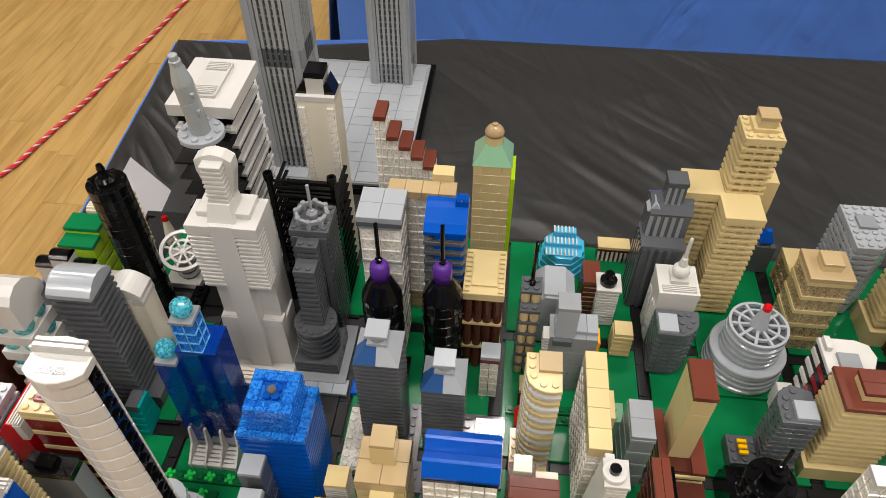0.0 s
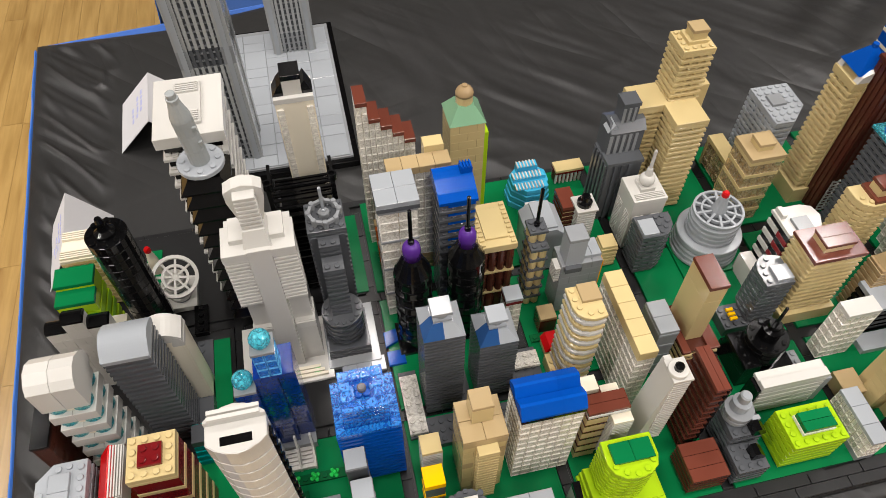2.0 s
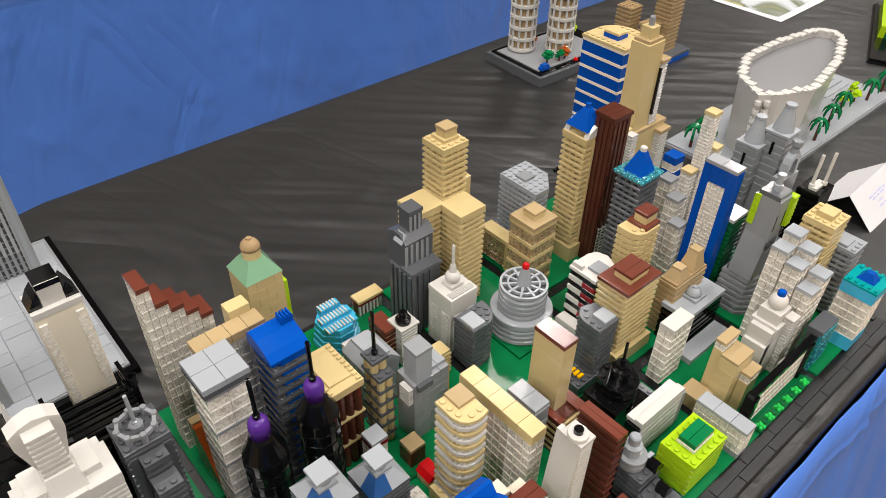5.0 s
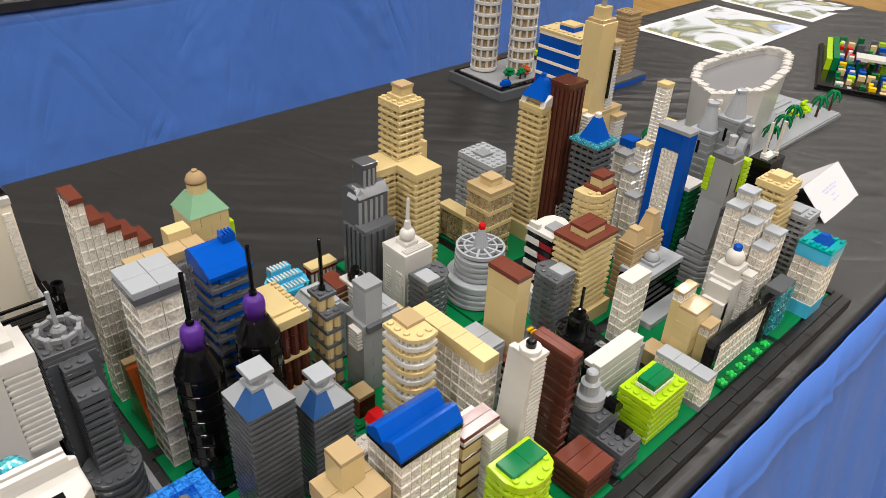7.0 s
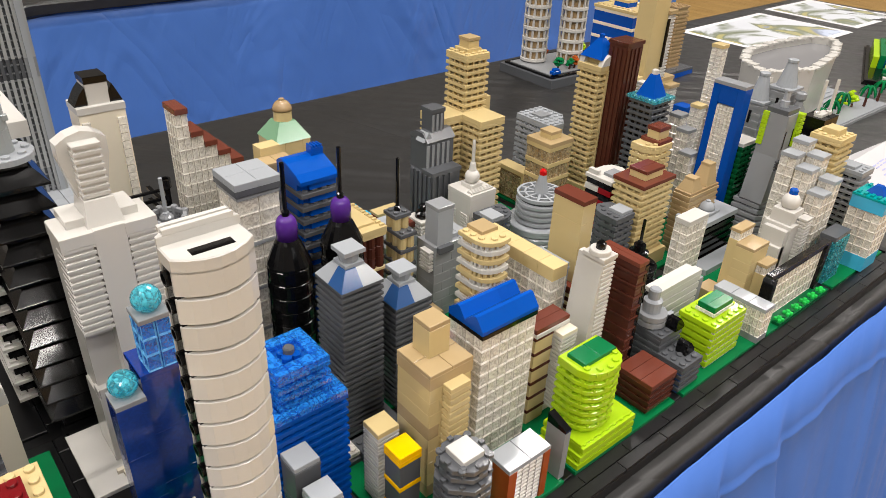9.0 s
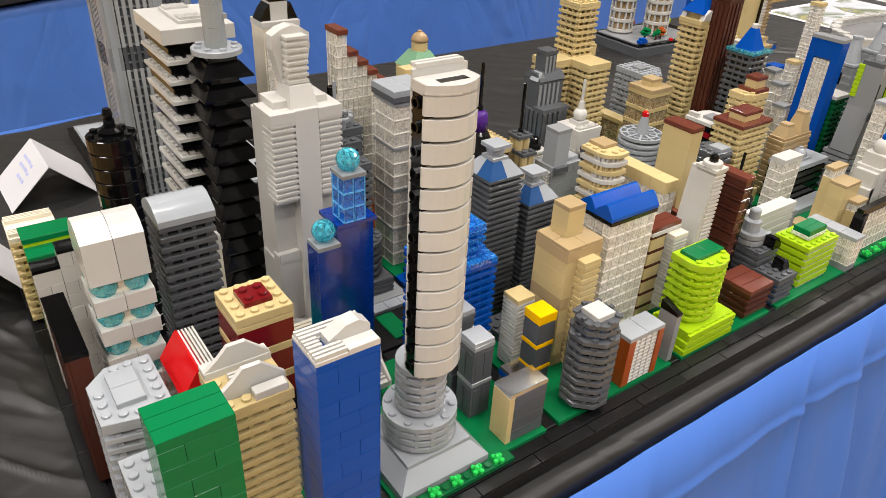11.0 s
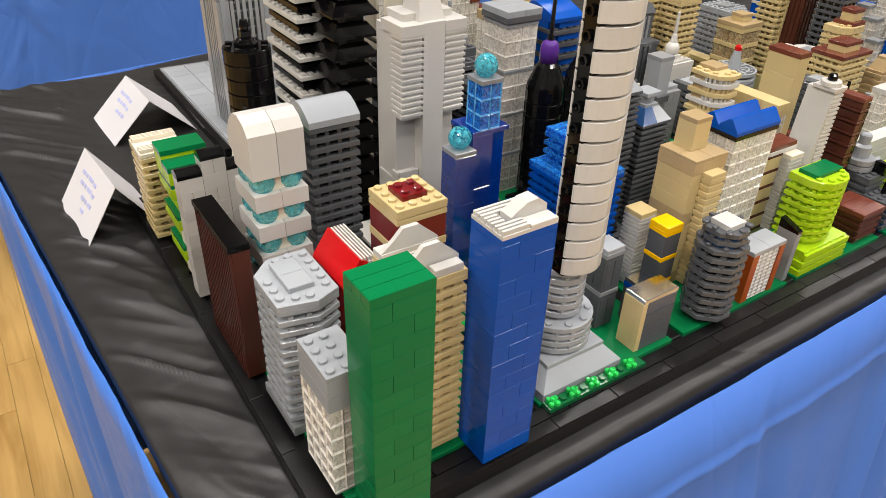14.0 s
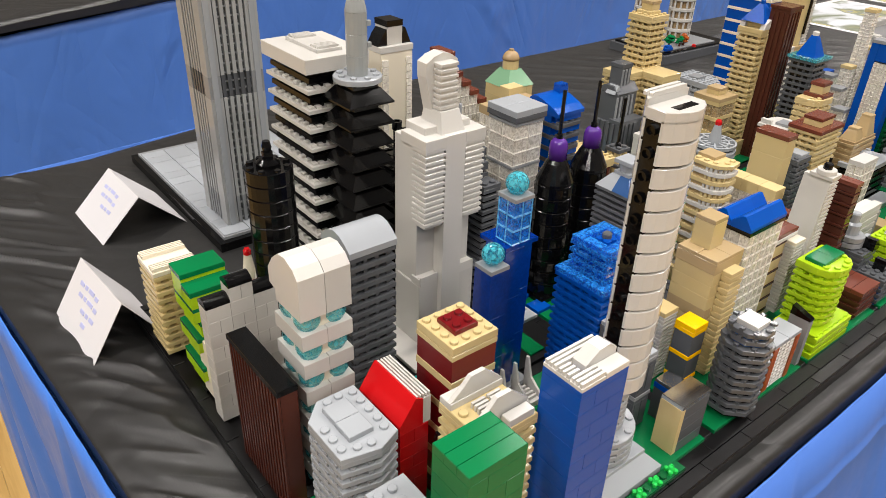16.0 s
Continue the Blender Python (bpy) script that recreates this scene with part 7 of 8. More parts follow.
T = building("tan slatted tower with studded stepped roof", 71.4, 6.8)
layers(T, 0, 0, 4.2, 4.0, 0, 18, 2.1, TAN, TAN, 0.6)
plate(T, 0, 0, 4.2, 4.0, 37.8, 1.2, TAN, st=(1, 1, 3, 3))
plate(T, 1.0, 1.0, 2.2, 2.0, 39.0, 2.0, TAN, name="tile")
T = building("grey and black slatted tower with studded grey roof", 75.8, 4.6)
layers(T, 0, 0, 3.6, 3.4, 0, 13, 2.0, MGREY, BLACK, 0.6)
plate(T, 0, 0, 3.6, 3.4, 26, 1.2, LGREY, st=True)
plate(T, 0.2, 1.2, 2.0, 2.0, 27.2, 1.0, LGREY, name="tile")
T = building("tall blue frame tower with clear window strip", 65.40, 17.70)
plate(T, 0.3, 0, 1.8, 1.05, 0, 50, BLUE, name="leg")
plate(T, 0.3, 3.45, 1.8, 1.05, 0, 50, BLUE, name="leg")
plate(T, 0.9, 1.05, 1.2, 2.4, 0, 45, MGREY, name="back")
clear_courses(T, 0.5, 2.4, 0, 29, CLEARW, 1.5, 0.3, 1.05, 0.44)
plate(T, 0.3, 1.05, 1.8, 2.4, 44, 6.0, BLUE, name="lintel")
for k in range(2):
    plate(T, 0.2, k * 2.25, 2.0, 2.25, 50, 1.2, MGREY, name="tile")
T = building("grey tapering tower with lime cheeks on a terraced foot", 67.2, 12.2)
for i in range(7):
    k = 0.16 * i
    single(T, "terrace", MGREY, lambda b: poly(b, [(-0.6 + k, 0.6), (0.8 + k, -0.8 + k), (4.2 - k, -0.8 + k), (5.4 - k, 0.6), (5.4 - k, 4.4), (-0.6 + k, 4.4)], i * 2.0, i * 2.0 + 1.4))
plate(T, 0.6, 0.6, 3.6, 3.4, 0, 15, DGREY, name="core")
single(T, "shaft", MGREY, lambda b: side_prism(b, [(0.2, 14), (4.4, 14), (3.8, 30), (3.8, 44), (1.0, 44), (1.0, 30)], 0.4, 3.6))
plate(T, 3.0, -0.4, 1.6, 1.4, 14, 13, LGREY, name="pier")
for k in range(4):
    plate(T, 0.8, 0.2, 2.4, 0.3, 26 + k * 0.9, 0.5, DGREY, name="rib")
for k in range(8):
    plate(T, 3.5, -0.1, 1.2, 2.9, 33 + k * 1.4, 1.0, LIME, name="lime_rib")
    plate(T, 0.78, 2.9, 0.3, 0.8, 33 + k * 1.4, 1.3, LIME, name="lime_rib")
plate(T, 3.4, 0.1, 1.0, 2.6, 33, 11, LIME, name="lime_core")
for sx in (1.25, 3.15):
    single(T, "slot", BLACK, lambda b: box(b, sx, 0.36, 33, sx + 0.22, 0.5, 39, 0, 0))
for k in range(9):
    plate(T, 4.3, 0.6, 1.3, 2.8, 14 + k * 2.0, 1.2, DGREY, name="back_plate")
plate(T, 4.4, 0.8, 1.0, 2.4, 14, 18, BLACK, name="back_core")
plate(T, 1.0, 0.6, 2.8, 2.8, 44, 1.6, DGREY, name="cap")
single(T, "chimney", LGREY, lambda b: lathe(b, 2.4, 2.0, [(0.55, 45.6), (0.55, 47.6), (0.4, 47.8), (0.4, 50.5), (0.5, 50.6), (0.5, 51.2)], 14))
T = building("dark green slatted block beside the blue tower", 67.9, 17.2)
layers(T, 0, 0, 3.6, 3.0, 0, 15, 2.0, DGREEN, DGREEN)
plate(T, 0, 0, 3.6, 3.0, 30, 1.2, WHITE, name="tile")
T = building("plain black tower with two white rods on top", 76.00, 11.20, tall=1.02)
courses(T, 4.0, 3.0, 0, 13, BLACK, 3.0, 2.0)
plate(T, 0.6, 0.8, 2.6, 1.1, 39, 1.0, WHITE, name="clip")
for rx_, ry_ in ((1.0, 1.7), (2.7, 0.9)):
    mast(T, rx_, ry_, 39.5, 51.0, WHITE, 0.22, name="rod")
T = building("white ribbed slim tower with tan tile cap", 71.01, 25.01, tall=1.02)
clear_courses(T, 1.6, 1.6, 0, 46, CLEARW, 1.22, 0, 0, 0.8)
plate(T, -0.05, -0.05, 1.7, 1.7, 56, 1.2, TAN, name="tile")
for ox, oy, h_ in ((-1.8, 0.2, 38), (2.2, -0.4, 44)):
    clear_courses(T, 1.6, 1.6, 0, int(h_ / 3) * 2, CLEARW, 1.5, ox, oy, 0.8)
    plate(T, ox - 0.05, oy - 0.05, 1.7, 1.7, int(h_ / 3) * 3, 1.2, TAN, name="tile")
T = building("small blue and clear banded tower", 75.4, 31.0)
for i in range(5):
    clear_courses(T, 2.2, 2.2, i * 6.0, 1, CLEAR, 3.0, 0, 0, 1.1)
    plate(T, 0, 0, 2.2, 2.2, i * 6.0 + 3.0, 3.0, BLUE, name="band")
for x_, y_, h_ in ((66.0, 24.4, 30), (67.4, 26.8, 33), (64.4, 22.4, 26)):
    T = building("clear brick block with dark grey roof tile", x_, y_)
    clear_courses(T, 1.9, 1.9, 0, h_ // 3, CLEAR, 3.0, 0, 0, 0.95)
    plate(T, -0.05, -0.05, 2.0, 2.0, h_ // 3 * 3, 1.2, MGREY, name="tile")
T = building("grey castle block with round turrets and arches", 87.0, 23.5)
for ox, oy, h_ in ((1.5, 3.0, 31), (3.5, 0.2, 37)):
    plate(T, ox - 1.7, oy - 1.7, 3.4, 3.4, 0, h_ - 1, MGREY, name="tower_block")
    for k in range(8):
        plate(T, ox - 1.8, oy - 1.8, 3.6, 3.6, h_ - 24 + k * 3.0, 1.2, MGREY)
    plate(T, ox - 1.9, oy - 1.9, 3.8, 3.8, h_ - 1, 1.0, LGREY, name="cornice")
    single(T, "turret", LGREY, lambda b: lathe(b, ox, oy, [(1.55, h_), (1.5, h_ + 0.8), (0.72, h_ + 9.0), (0.82, h_ + 9.2), (0.82, h_ + 10.2), (0.6, h_ + 10.4)], 18))
    single(T, "slot", BLACK, lambda b: box(b, ox - 1.86, oy - 0.2, h_ - 9, ox - 1.7, oy + 0.2, h_ - 4, 0, 0))
single(T, "arch", LGREY, lambda b: side_prism(b, [(1.0, 22)] + [(2.6 + 1.7 * math.cos(a), 25 + 7 * math.sin(a)) for a in np.linspace(math.pi, 0, 9)] + [(4.4, 22), (3.7, 22)] + [(2.6 + 1.0 * math.cos(a), 25 + 4.4 * math.sin(a)) for a in np.linspace(0, math.pi, 9)] + [(1.6, 22)], -3.4, -2.2))
plate(T, 0.4, -3.6, 4.6, 1.8, 0, 22, MGREY, name="body")
single(T, "small_turret", MGREY, lambda b: lathe(b, 2.6, -2.8, [(0.7, 31.8), (0.5, 33.4), (0.8, 34.4), (0.8, 36.4), (0.5, 37.0), (0.4, 36.4)], 14))

# ---- other models and papers on the table ----
GROUNDZ = TZ
PAPER = plastic("white_paper", (0.56, 0.55, 0.56), 0.75)
INK = plastic("blue_ink", (0.38, 0.4, 0.62), 0.6)

# twin grey towers on a light grey plaza
T = thing("twin_tower_model", "light grey twin tower model on a black and grey plinth", "model building", -20.0, 55.3, GROUNDZ)
plate(T, 0, 0, 22.6, 33.6, 0, 3.0, BLACK, name="plinth")
plate(T, 0.8, 0.8, 21.0, 32.0, 3.0, 1.0, MGREY, name="plaza")
for i in range(6):
    for j in range(7):
        if (i + j) % 2:
            plate(T, 1.0 + i * 3.4, 1.0 + j * 4.4, 3.36, 4.36, 4.0, 0.4, LGREY, name="paving_tile")
        else:
            for k in range(2):
                plate(T, 1.0 + i * 3.4, 1.0 + j * 4.4 + 2.2 * k, 3.36, 2.16, 4.0, 0.4, LGREY, name="paving_tile")


def grey_tower(tx, ty, hz):
    """A square tower: broad plain corners, slim ribs over dark recesses, belts of darker ribs."""
    w = 6.8
    plate(T, tx + 0.5, ty + 0.5, w - 1.0, w - 1.0, 4.4, hz, DGREY, name="shaft")
    for k in range(4):
        cx_, cy_ = (tx if k in (0, 3) else tx + w - 1.5), (ty if k < 2 else ty + w - 1.5)
        for z0, z1, m in ((0, 14, WARMGREY), (14, 41, WARMGREY), (41, 47.5, MGREY), (47.5, hz, WARMGREY)):
            plate(T, cx_, cy_, 1.5, 1.5, 4.4 + z0, z1 - z0, m, name="corner_post")
        ex_, ey_ = (tx - 0.22 if k in (0, 3) else tx + w - 0.5), (ty - 0.22 if k < 2 else ty + w - 0.5)
        plate(T, ex_ + (0.6 if k in (0, 3) else -0.6), ey_, 0.7, 0.7, 4.4, hz, LGREY, name="edge_strip")
    for k in range(5):
        u = 1.62 + k * 0.76
        for z0, z1, m in ((0, 9, MGREY), (9, 41, WARMGREY), (41, 47.5, DGREY), (47.5, 80, WARMGREY), (80, hz, WARMGREY)):
            plate(T, tx + u, ty + 0.1, 0.44, 0.5, 4.4 + z0, z1 - z0, m, name="fin")
            plate(T, tx + 0.1, ty + u, 0.5, 0.44, 4.4 + z0, z1 - z0, m, name="fin")
            plate(T, tx + w - 0.6, ty + u, 0.5, 0.44, 4.4 + z0, z1 - z0, m, name="fin")
    key = ("sills", w)
    if key not in CACHE:
        bm = bmesh.new()
        for yy in (0.32, w - 0.52):
            box(bm, 1.5, yy, 0, w - 1.5, yy + 0.2, 0.5, 0.0, 0)
        for xx in (0.32, w - 0.52):
            box(bm, xx, 1.5, 0, xx + 0.2, w - 1.5, 0.5, 0.0, 0)
        CACHE[key] = to_mesh("floor_sill", bm, MGREY)
    for i in range(int(hz / 2.6)):
        part("floor_sill", CACHE[key], MGREY, T, "", (tx, ty, 4.4 + i * 2.6 + 1.0))
    plate(T, tx, ty, w, w, 4.4 + hz, 1.5, LGREY, name="roof")


WARMGREY = plastic("warm_light_grey_plastic", (0.33, 0.34, 0.34))
grey_tower(2.4, 3.1, 175.0)
grey_tower(12.6, 25.9, 175.0)


def short_strokes(lines):
    """Breaks each line of writing into separate word bars."""
    out = []
    for u0, u1, v in lines:
        u, k = u0, 0
        while u < u1 - 0.02:
            l = (0.09, 0.055, 0.12, 0.07)[k % 4]
            out.append((u, min(u + l, u1), v + 0.006 * (k % 3)))
            u += l + 0.03
            k += 1
    return out


def tent_card(x, y, rz, w, h, lean, label, lines, tall=0.055):
    """A folded place card with a few strokes of handwriting as bars."""
    c = thing("tent_card", label, "paper card", x, y, GROUNDZ, rz, "place cards")
    for sgn in (-1, 1):
        bm = bmesh.new()
        a = [vert(bm, -w / 2, sgn * lean, 0.05), vert(bm, w / 2, sgn * lean, 0.05), vert(bm, w / 2, 0, h), vert(bm, -w / 2, 0, h)]
        b = [vert(bm, -w / 2, sgn * (lean - 0.08), 0.05), vert(bm, w / 2, sgn * (lean - 0.08), 0.05), vert(bm, w / 2, -sgn * 0.02, h - 0.2), vert(bm, -w / 2, -sgn * 0.02, h - 0.2)]
        ring_faces(bm, a, b)
        bm.faces.new(a)
        bm.faces.new(b[::-1])
        leaf = part("leaf", bm, PAPER, c)
        if sgn < 0:
            for r, (u0, u1, v) in enumerate(short_strokes(lines)):
                bm = bmesh.new()
                yy = lambda t: -lean * (1 - t) - 0.06
                q = [vert(bm, u0 * w, yy(v), h * v), vert(bm, u1 * w, yy(v), h * v), vert(bm, u1 * w, yy(v + tall), h * (v + tall)), vert(bm, u0 * w, yy(v + tall), h * (v + tall))]
                q2 = [vert(bm, p.co.x / S, p.co.y / S + 0.05, p.co.z / P) for p in q]
                ring_faces(bm, q, q2)
                bm.faces.new(q)
                bm.faces.new(q2[::-1])
                part("ink_stroke", bm, INK, leaf)
    return c


strokes = [(-0.3, 0.15, 0.72), (-0.25, 0.2, 0.58), (-0.1, 0.2, 0.42), (0.0, 0.12, 0.28)]
tent_card(-35.3, 47.6, -86, 11.0, 15.0, 4.0, "folded white place card with blue handwriting", strokes)
tent_card(-26.0, 71.0, -88, 11.0, 13.0, 5.4, "folded white place card with faint blue writing", strokes[:3])
tent_card(108.8, 14.6, 2.0, 15.0, 11.5, 5.0, "folded white place card with small printed lines", [(-0.2, 0.2, 0.62), (-0.15, 0.15, 0.54), (-0.05, 0.05, 0.42), (-0.08, 0.08, 0.3)], 0.03)

# twin round white towers on a plinth
T = thing("round_tower_model", "pair of round white balconied towers on a dark plinth", "model building", 97.5, 77.0, GROUNDZ, -2)
plate(T, 0, 0, 26.0, 17.0, 0, 5.0, DGREY, name="plinth")
plate(T, 0.8, 0.8, 24.4, 15.4, 5.0, 1.0, BLACK, name="deck")
plate(T, 1.4, 2.0, 20.0, 13.0, 6.0, 0.6, MGREY, name="plaza")
for cx_, cy_ in ((6.4, 12.6), (12.4, 7.0)):
    single(T, "shaft", DKTAN, lambda b: lathe(b, cx_, cy_, [(2.3, 6.0), (2.3, 90.0)], 24))
    for i in range(14):
        z = 7.0 + i * 6.0
        single(T, "balcony_ring", WHITE, lambda b: lathe(b, cx_, cy_, [(2.9, z), (3.05, z + 0.4), (3.05, z + 1.8), (2.6, z + 2.0)], 24))
        for a in range(12):
            an = a * math.pi / 6
            single(T, "upright", WHITE, lambda b: box(b, -0.2, -0.2, 0, 0.2, 0.2, 4.2), "", (cx_ + 2.75 * math.cos(an), cy_ + 2.75 * math.sin(an), z + 1.8))


def little_tree(parent, x, y, z, h, mat, r):
    tr = part("tree", to_mesh("tree", (lambda b: (lathe(b, 0, 0, [(0.25, 0), (0.2, h * 0.6)], 8), b)[1])(bmesh.new()), BROWN), BROWN, parent, "", (x, y, z))
    rnd = random.Random(int(x * 100 + y * 7))
    bm = bmesh.new()
    for k in range(14):
        a, u = rnd.random() * 6.28, rnd.random()
        px, py, pz = r * 0.6 * math.cos(a) * u, r * 0.6 * math.sin(a) * u, h * 0.5 + rnd.random() * r * 2.6
        lathe(bm, px, py, [(0.12, pz), (r * 0.45, pz + r * 0.5), (r * 0.4, pz + r * 0.9), (0.08, pz + r * 1.3)], 6, a)
    part("crown", bm, mat, tr)


for px, py, h_, m_, r_ in ((5.4, 3.6, 4, GREEN, 1.5), (8.6, 3.0, 3, GREEN, 1.2), (10.4, 3.2, 3, RUST, 1.4), (8.4, 11.0, 5, RUST, 1.2), (17.0, 10.0, 3, LIME, 1.6), (19.0, 11.0, 3, GREEN, 1.6), (21.5, 11.5, 3, LIME, 1.4)):
    little_tree(T, px, py, 6.6, h_, m_, r_)
single(T, "blue_car", BLUE, lambda b: (box(b, 1.8, 1.4, 6.6, 4.2, 2.6, 8.4, 0.1), box(b, 2.2, 1.5, 8.4, 3.8, 2.5, 9.6, 0.12)))
single(T, "red_light", RED, lambda b: lathe(b, 11.6, 1.0, [(0.5, 6.6), (0.5, 7.6), (0.3, 8.0)], 12))

# tan towers further back
T = thing("tan_tower_model", "two dark tan ribbed towers on a blue edged plinth", "model building", 126.0, 66.5, GROUNDZ)
plate(T, -4, 0, 14.0, 17.0, 0, 3.0, BLUE, name="plinth")
plate(T, -4, 0, 14.0, 17.0, 3.0, 1.5, DGREY, name="deck")
for tx, ty, w_, h_ in ((3.0, 2.4, 4.4, 34), (-2.4, 9.0, 4.0, 22), (-1.0, 4.0, 3.6, 15)):
    for i in range(int(h_ / 2.2) * 1):
        plate(T, tx, ty, w_, w_, 4.5 + i * 2.2, 1.3, DKTAN)
    plate(T, tx + 0.3, ty + 0.3, w_ - 0.6, w_ - 0.6, 4.5, h_, NOUG, name="core")
    plate(T, tx, ty, w_, w_, 4.5 + h_, 1.0, DKTAN, st=True)

# big tan stepped tower and the round blue one
T = thing("stepped_tower_model", "tall tan stepped tower with white louvred wings", "model building", 72.0, 36.5, GROUNDZ)
plate(T, 0, 0.6, 3.6, 3.0, 0, 74, TAN, name="shaft")
plate(T, -0.6, 0.2, 8.2, 4.0, 0, 40, TAN, name="lower_body")
plate(T, -0.7, 0.1, 8.4, 4.2, 40, 1.4, NOUG, name="ledge")
louvres(T, 3.6, 0.4, 1.6, 2.8, 40, 22, WHITE, 1.15, 0.7)
plate(T, 3.4, 0.2, 2.0, 3.2, 65.5, 1.4, NOUG, name="tile")
louvres(T, 5.4, -0.8, 2.2, 2.0, 12, 22, WHITE, 1.15, 0.7)
plate(T, 5.2, -1.0, 2.6, 2.6, 37.4, 1.4, NOUG, name="tile")
single(T, "black_slot", BLACK, lambda b: box(b, 3.45, 0.2, 46, 3.75, 0.6, 64))
plate(T, 0.2, 0.8, 3.2, 2.6, 74, 1.2, NOUG, name="tile")
plate(T, 0.8, 1.2, 1.8, 1.8, 75.2, 4.0, TAN, name="block")
single(T, "chimney", MGREY, lambda b: lathe(b, 1.7, 2.1, [(0.4, 79.2), (0.4, 82), (0.32, 82.3)], 12))
plate(T, -2.1, 0.3, 1.6, 2.8, 0, 44, TAN, name="wing")
louvres(T, -2.0, -0.9, 1.4, 1.3, 20, 20, WHITE, 1.15, 0.7)
T = thing("round_blue_tower_model", "round blue and tan banded tower with studded tan roof", "model building", 81.4, 49.0, GROUNDZ)
plate(T, -5.4, -4.6, 10.0, 9.2, 0, 1.2, BLACK, name="plinth")
dee = [(-3.2, -4.0), (0.6, -4.0)] + [(0.6 + 3.6 * math.sin(a), -4.0 * math.cos(a)) for a in np.linspace(0.25, math.pi - 0.25, 9)] + [(0.6, 4.0), (-3.2, 4.0)]
for i in range(11):
    z = 1.2 + i * 5.4
    single(T, "blue_drum", BLUE, lambda b: poly(b, [(x * 0.985, y * 0.985) for x, y in dee], z, z + 4.2))
    single(T, "cream_band", CREAM, lambda b: poly(b, dee, z + 4.2, z + 5.4, 0.02))
bm = bmesh.new()
poly(bm, [(x * 1.03, y * 1.03) for x, y in dee], 60.6, 61.8)
for sx in range(7):
    for sy in range(8):
        px, py = -2.7 + sx, -3.5 + sy
        if (sx == 0 or sy in (0, 7) or px > 2) and (px - 0.6) ** 2 / 10 + py ** 2 / 12.5 < 1.0 or sx == 0:
            stud(bm, px, py, 61.8)
part("roof_plate", bm, TAN, T)
plate(T, -1.6, -1.4, 2.4, 2.8, 61.8, 1.8, BLUE, name="block")
plate(T, -1.6, -1.4, 2.4, 2.8, 63.6, 1.0, TAN, name="tile")

# white arena on a grey plinth with palms
T = thing("arena_model", "white oval arena with a glassy grey roof on a plinth", "model building", 104.0, 27.0, GROUNDZ)
plate(T, -6.0, 0, 53, 19.5, 0, 2.0, MGREY, name="plinth")
plate(T, -5.7, 0.3, 52.4, 18.9, 2.0, 0.8, LGREY, name="paving")
for k in range(8):
    plate(T, 34.0, 5.0 + k * 1.6, 10.0, 0.5, 2.8, 0.5 + 0.5 * (k % 2), LGREY, name="seat_row")
ar = [(-3.0, 6.2), (0.0, 4.0), (6.5, 1.3), (21.0, 4.0), (32.0, 8.4), (34.0, 11.0), (32.5, 14.0), (20.0, 16.0), (9.0, 16.0), (1.0, 12.2)]
acx, acy = 15.0, 9.4
bm = bmesh.new()
ring0 = [vert(bm, acx + (x - acx) * 0.9, acy + (y - acy) * 0.9, 2.8) for x, y in ar]
ring1 = [vert(bm, x, y, 36.5) for x, y in ar]
ring2 = [vert(bm, acx + (x - acx) * 0.92, acy + (y - acy) * 0.9, 36.5) for x, y in ar]
ring3 = [vert(bm, acx + (x - acx) * 0.92, acy + (y - acy) * 0.9, 33.0) for x, y in ar]
ring_faces(bm, ring0, ring1)
ring_faces(bm, ring1, ring2)
ring_faces(bm, ring2, ring3)
part("wall", bm, WHITE, T)
for i, ((xa, ya), (xb, yb)) in enumerate(zip(ar, ar[1:] + ar[:1])):
    l_ = math.hypot(xb - xa, yb - ya)
    for k in range(max(1, int(l_ / 2.0))):
        t_ = (k + 0.5) / max(1, int(l_ / 2.0))
        px, py = xa + (xb - xa) * t_, ya + (yb - ya) * t_
        px, py = acx + (px - acx) * 0.95, acy + (py - acy) * 0.94
        plate(T, px - 0.75, py - 0.75, 1.5, 1.5, 35.9, 0.9 + 0.35 * (k % 2), WHITE, name="rim_block")
roof_glass, nt_, b_ = nodes_of("grey_film")
b_.inputs["Base Color"].default_value = (0.2, 0.2, 0.205, 1)
b_.inputs["Roughness"].default_value = 0.16
single(T, "roof", roof_glass, lambda b: poly(b, [(acx + (x - acx) * 0.92, acy + (y - acy) * 0.9) for x, y in ar], 32.2, 33.2))
for i in range(7):
    for k in range(2):
        single(T, "stud_column", WHITE, lambda b: lathe(b, 0, 0, [(0.5, 0), (0.6, 1.0), (0.5, 2.6)], 10), "", (-2.9 + k * 1.2, 6.0 - k * 1.0, 8 + i * 3.9))
plate(T, -4.0, 3.2, 3.0, 1.6, 2.8, 5.0, RED, name="red_entrance")
for px, py in ((-4.0, 15.0), (-0.5, 15.2), (-2.3, 13.2), (16.0, 1.6), (23.0, 2.6), (29.8, 3.6), (39.8, 2.6), (46.0, 2.4)):
    pal = part("palm", to_mesh("palm", (lambda b: (lathe(b, 0, 0, [(0.3, 0), (0.22, 10.0)], 8), b)[1])(bmesh.new()), BROWN), BROWN, T, "", (px, py, 2.8))
    for a in range(7):
        bm = bmesh.new()
        side_prism(bm, [(0.0, 10.4), (0.9, 11.0), (1.6, 8.6), (1.7, 5.6), (1.3, 8.4), (0.8, 10.0)], -0.22, 0.22)
        part("frond", bm, GREEN, pal, "", (0, 0, 0), a * 51.4)
for px, py in ((37.0, 4.0), (40.0, 6.0), (34.0, 5.0)):
    little_tree(T, px, py, 2.8, 3, LIME, 1.3)


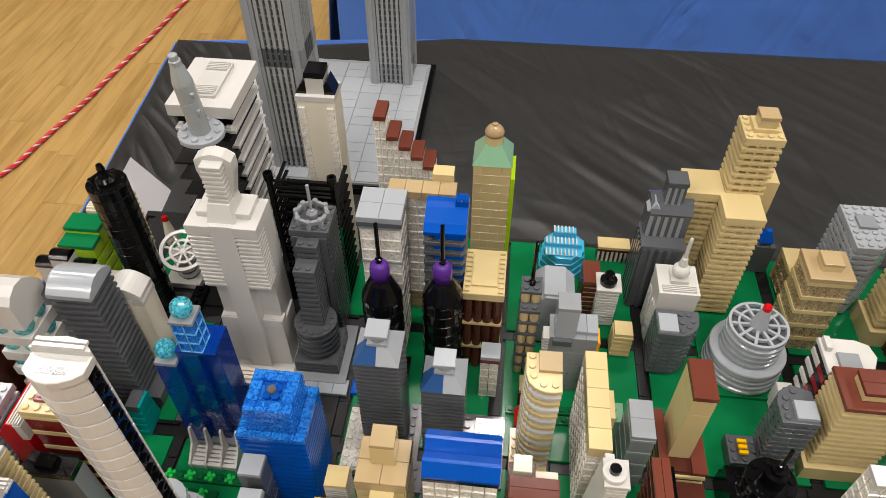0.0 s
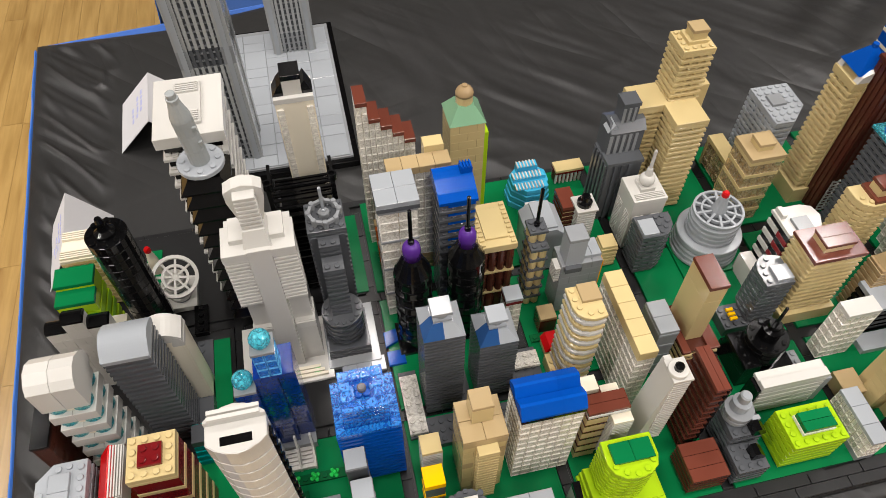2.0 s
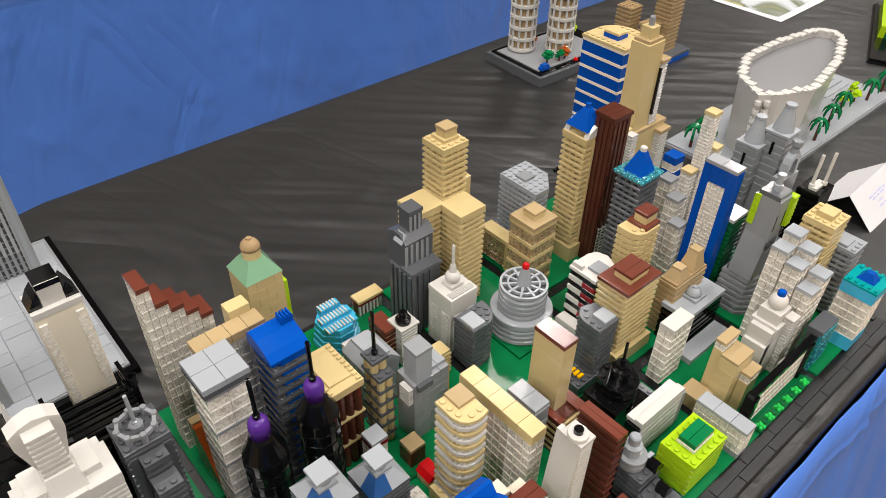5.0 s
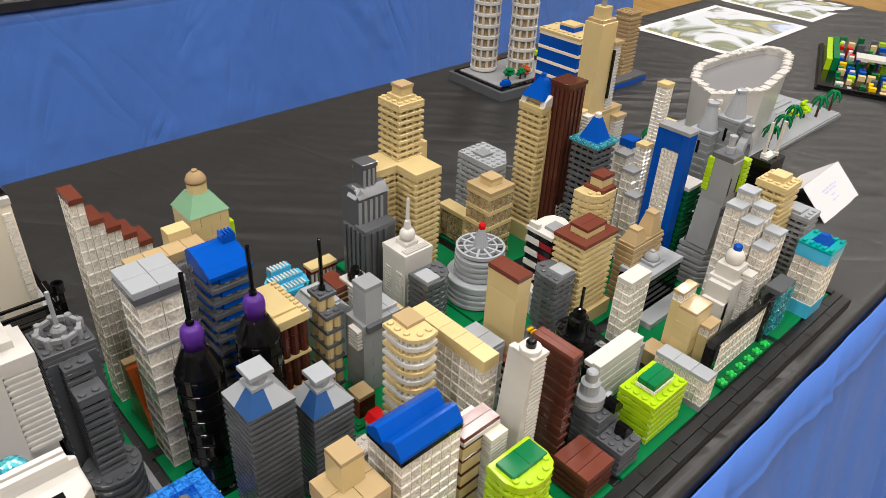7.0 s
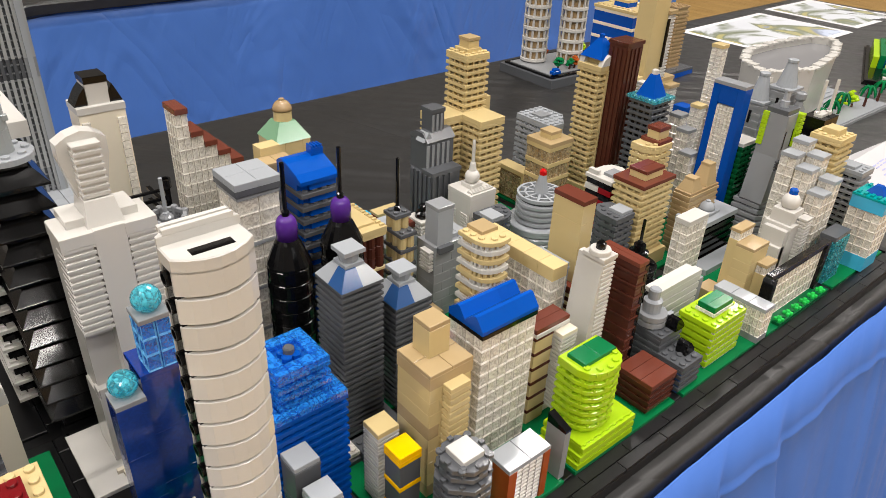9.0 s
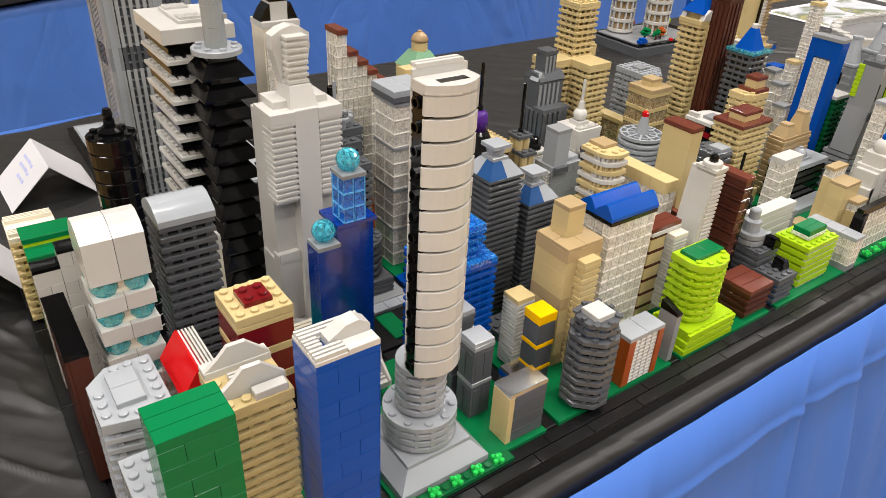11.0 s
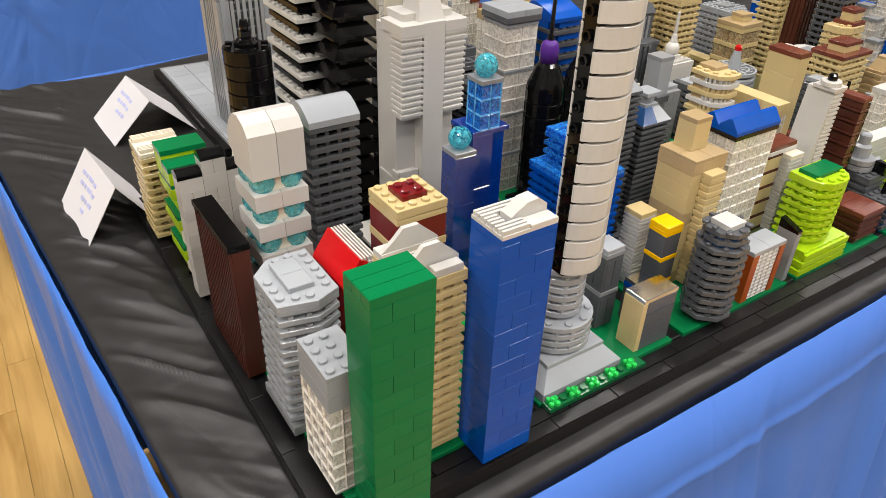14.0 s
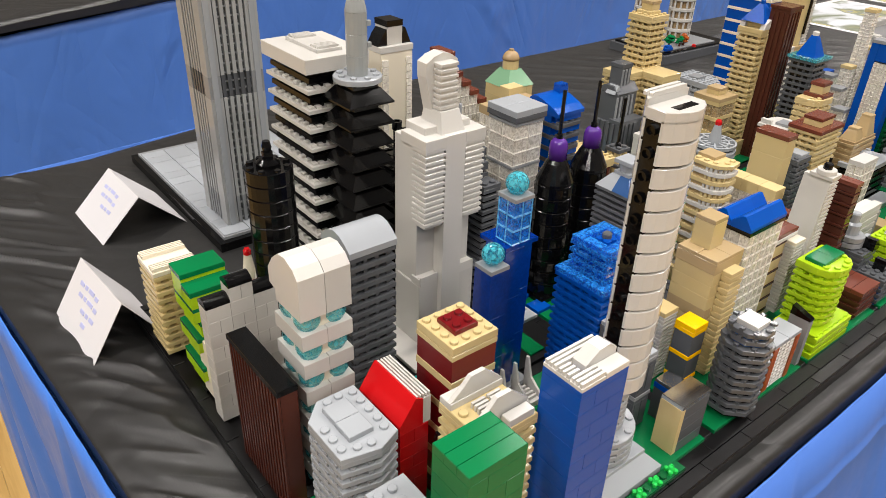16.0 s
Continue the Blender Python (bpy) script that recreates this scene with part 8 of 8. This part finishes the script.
def photo_mat(name, stretch):
    """A printed aerial photograph: broad fields of grey, green and ochre."""
    m, nt, b = nodes_of(name)
    tc = nt.nodes.new("ShaderNodeTexCoord")
    n1 = nt.nodes.new("ShaderNodeTexNoise")
    n1.inputs["Scale"].default_value, n1.inputs["Detail"].default_value = stretch, 4
    n1.inputs["Distortion"].default_value = 1.2
    link(nt, tc, "Object", n1, "Vector")
    r = nt.nodes.new("ShaderNodeValToRGB")
    r.color_ramp.interpolation = "EASE"
    e = r.color_ramp.elements
    e[0].position, e[0].color = 0.0, (0.32, 0.36, 0.45, 1)
    e[1].position, e[1].color = 0.42, (0.5, 0.52, 0.55, 1)
    for p_, c_ in ((0.5, (0.13, 0.15, 0.09, 1)), (0.55, (0.33, 0.3, 0.11, 1)), (0.62, (0.18, 0.21, 0.28, 1)), (0.7, (0.42, 0.47, 0.58, 1))):
        q = e.new(p_)
        q.color = c_
    link(nt, n1, "Fac", r, "Fac")
    link(nt, r, "Color", b, "Base Color")
    b.inputs["Roughness"].default_value = 0.4
    return m


for px, py, rz, w_, d_ in ((171.0, 63.0, 1, 47, 30.5), (225.0, 65.5, 0, 32, 31)):
    T = thing("photo_print", "large aerial photo print with white border", "photograph", px, py, GROUNDZ + 0.45, rz, "photo prints")
    plate(T, 0, 0, w_, d_, 0, 0.25, PAPER, name="sheet")
    plate(T, 2.0, 2.0, w_ - 4, d_ - 4, 0.25, 0.12, photo_mat("aerial_print", 5.0 + px * 0.004), name="print")

# crowded stadium model at the far end
T = thing("stadium_model", "crowded little stadium model with bright coloured pieces", "model building", 164.0, 38.5, GROUNDZ, -68)
plate(T, 0, 0, 44, 40, 0, 1.6, BLACK, name="plinth")
plate(T, 1.6, 16, 1.4, 22, 1.6, 7, LIME, name="end_wall")
plate(T, 3.1, 16, 1.4, 22, 1.6, 8, GREEN, name="end_wall")
plate(T, 0.4, 0.4, 0.8, 39, 1.6, 1.4, BLACK, name="edge_tile")
plate(T, 1.2, 0.4, 42, 0.8, 1.6, 1.4, BLACK, name="edge_tile")
rnd = random.Random(4)
cols = (WHITE, DGREEN, GREEN, RED, BLUE, TAN, WHITE, DGREY, YELLOW, LIME, DKTAN, LGREY)
for i in range(16):
    for j in range(16):
        h_ = 1.6 + (j / 16) * 9 * (0.6 + 0.4 * rnd.random())
        if rnd.random() < 0.8:
            plate(T, 4 + i * 2.4 + rnd.random(), 1.4 + j * 2.3, 0.9 + rnd.random() * 0.9, 1.6, 1.6, round(h_ * 2) / 2, rnd.choice(cols), name="seat_piece")
plate(T, 8, 15, 22, 5, 11, 1.5, WHITE, name="canopy")
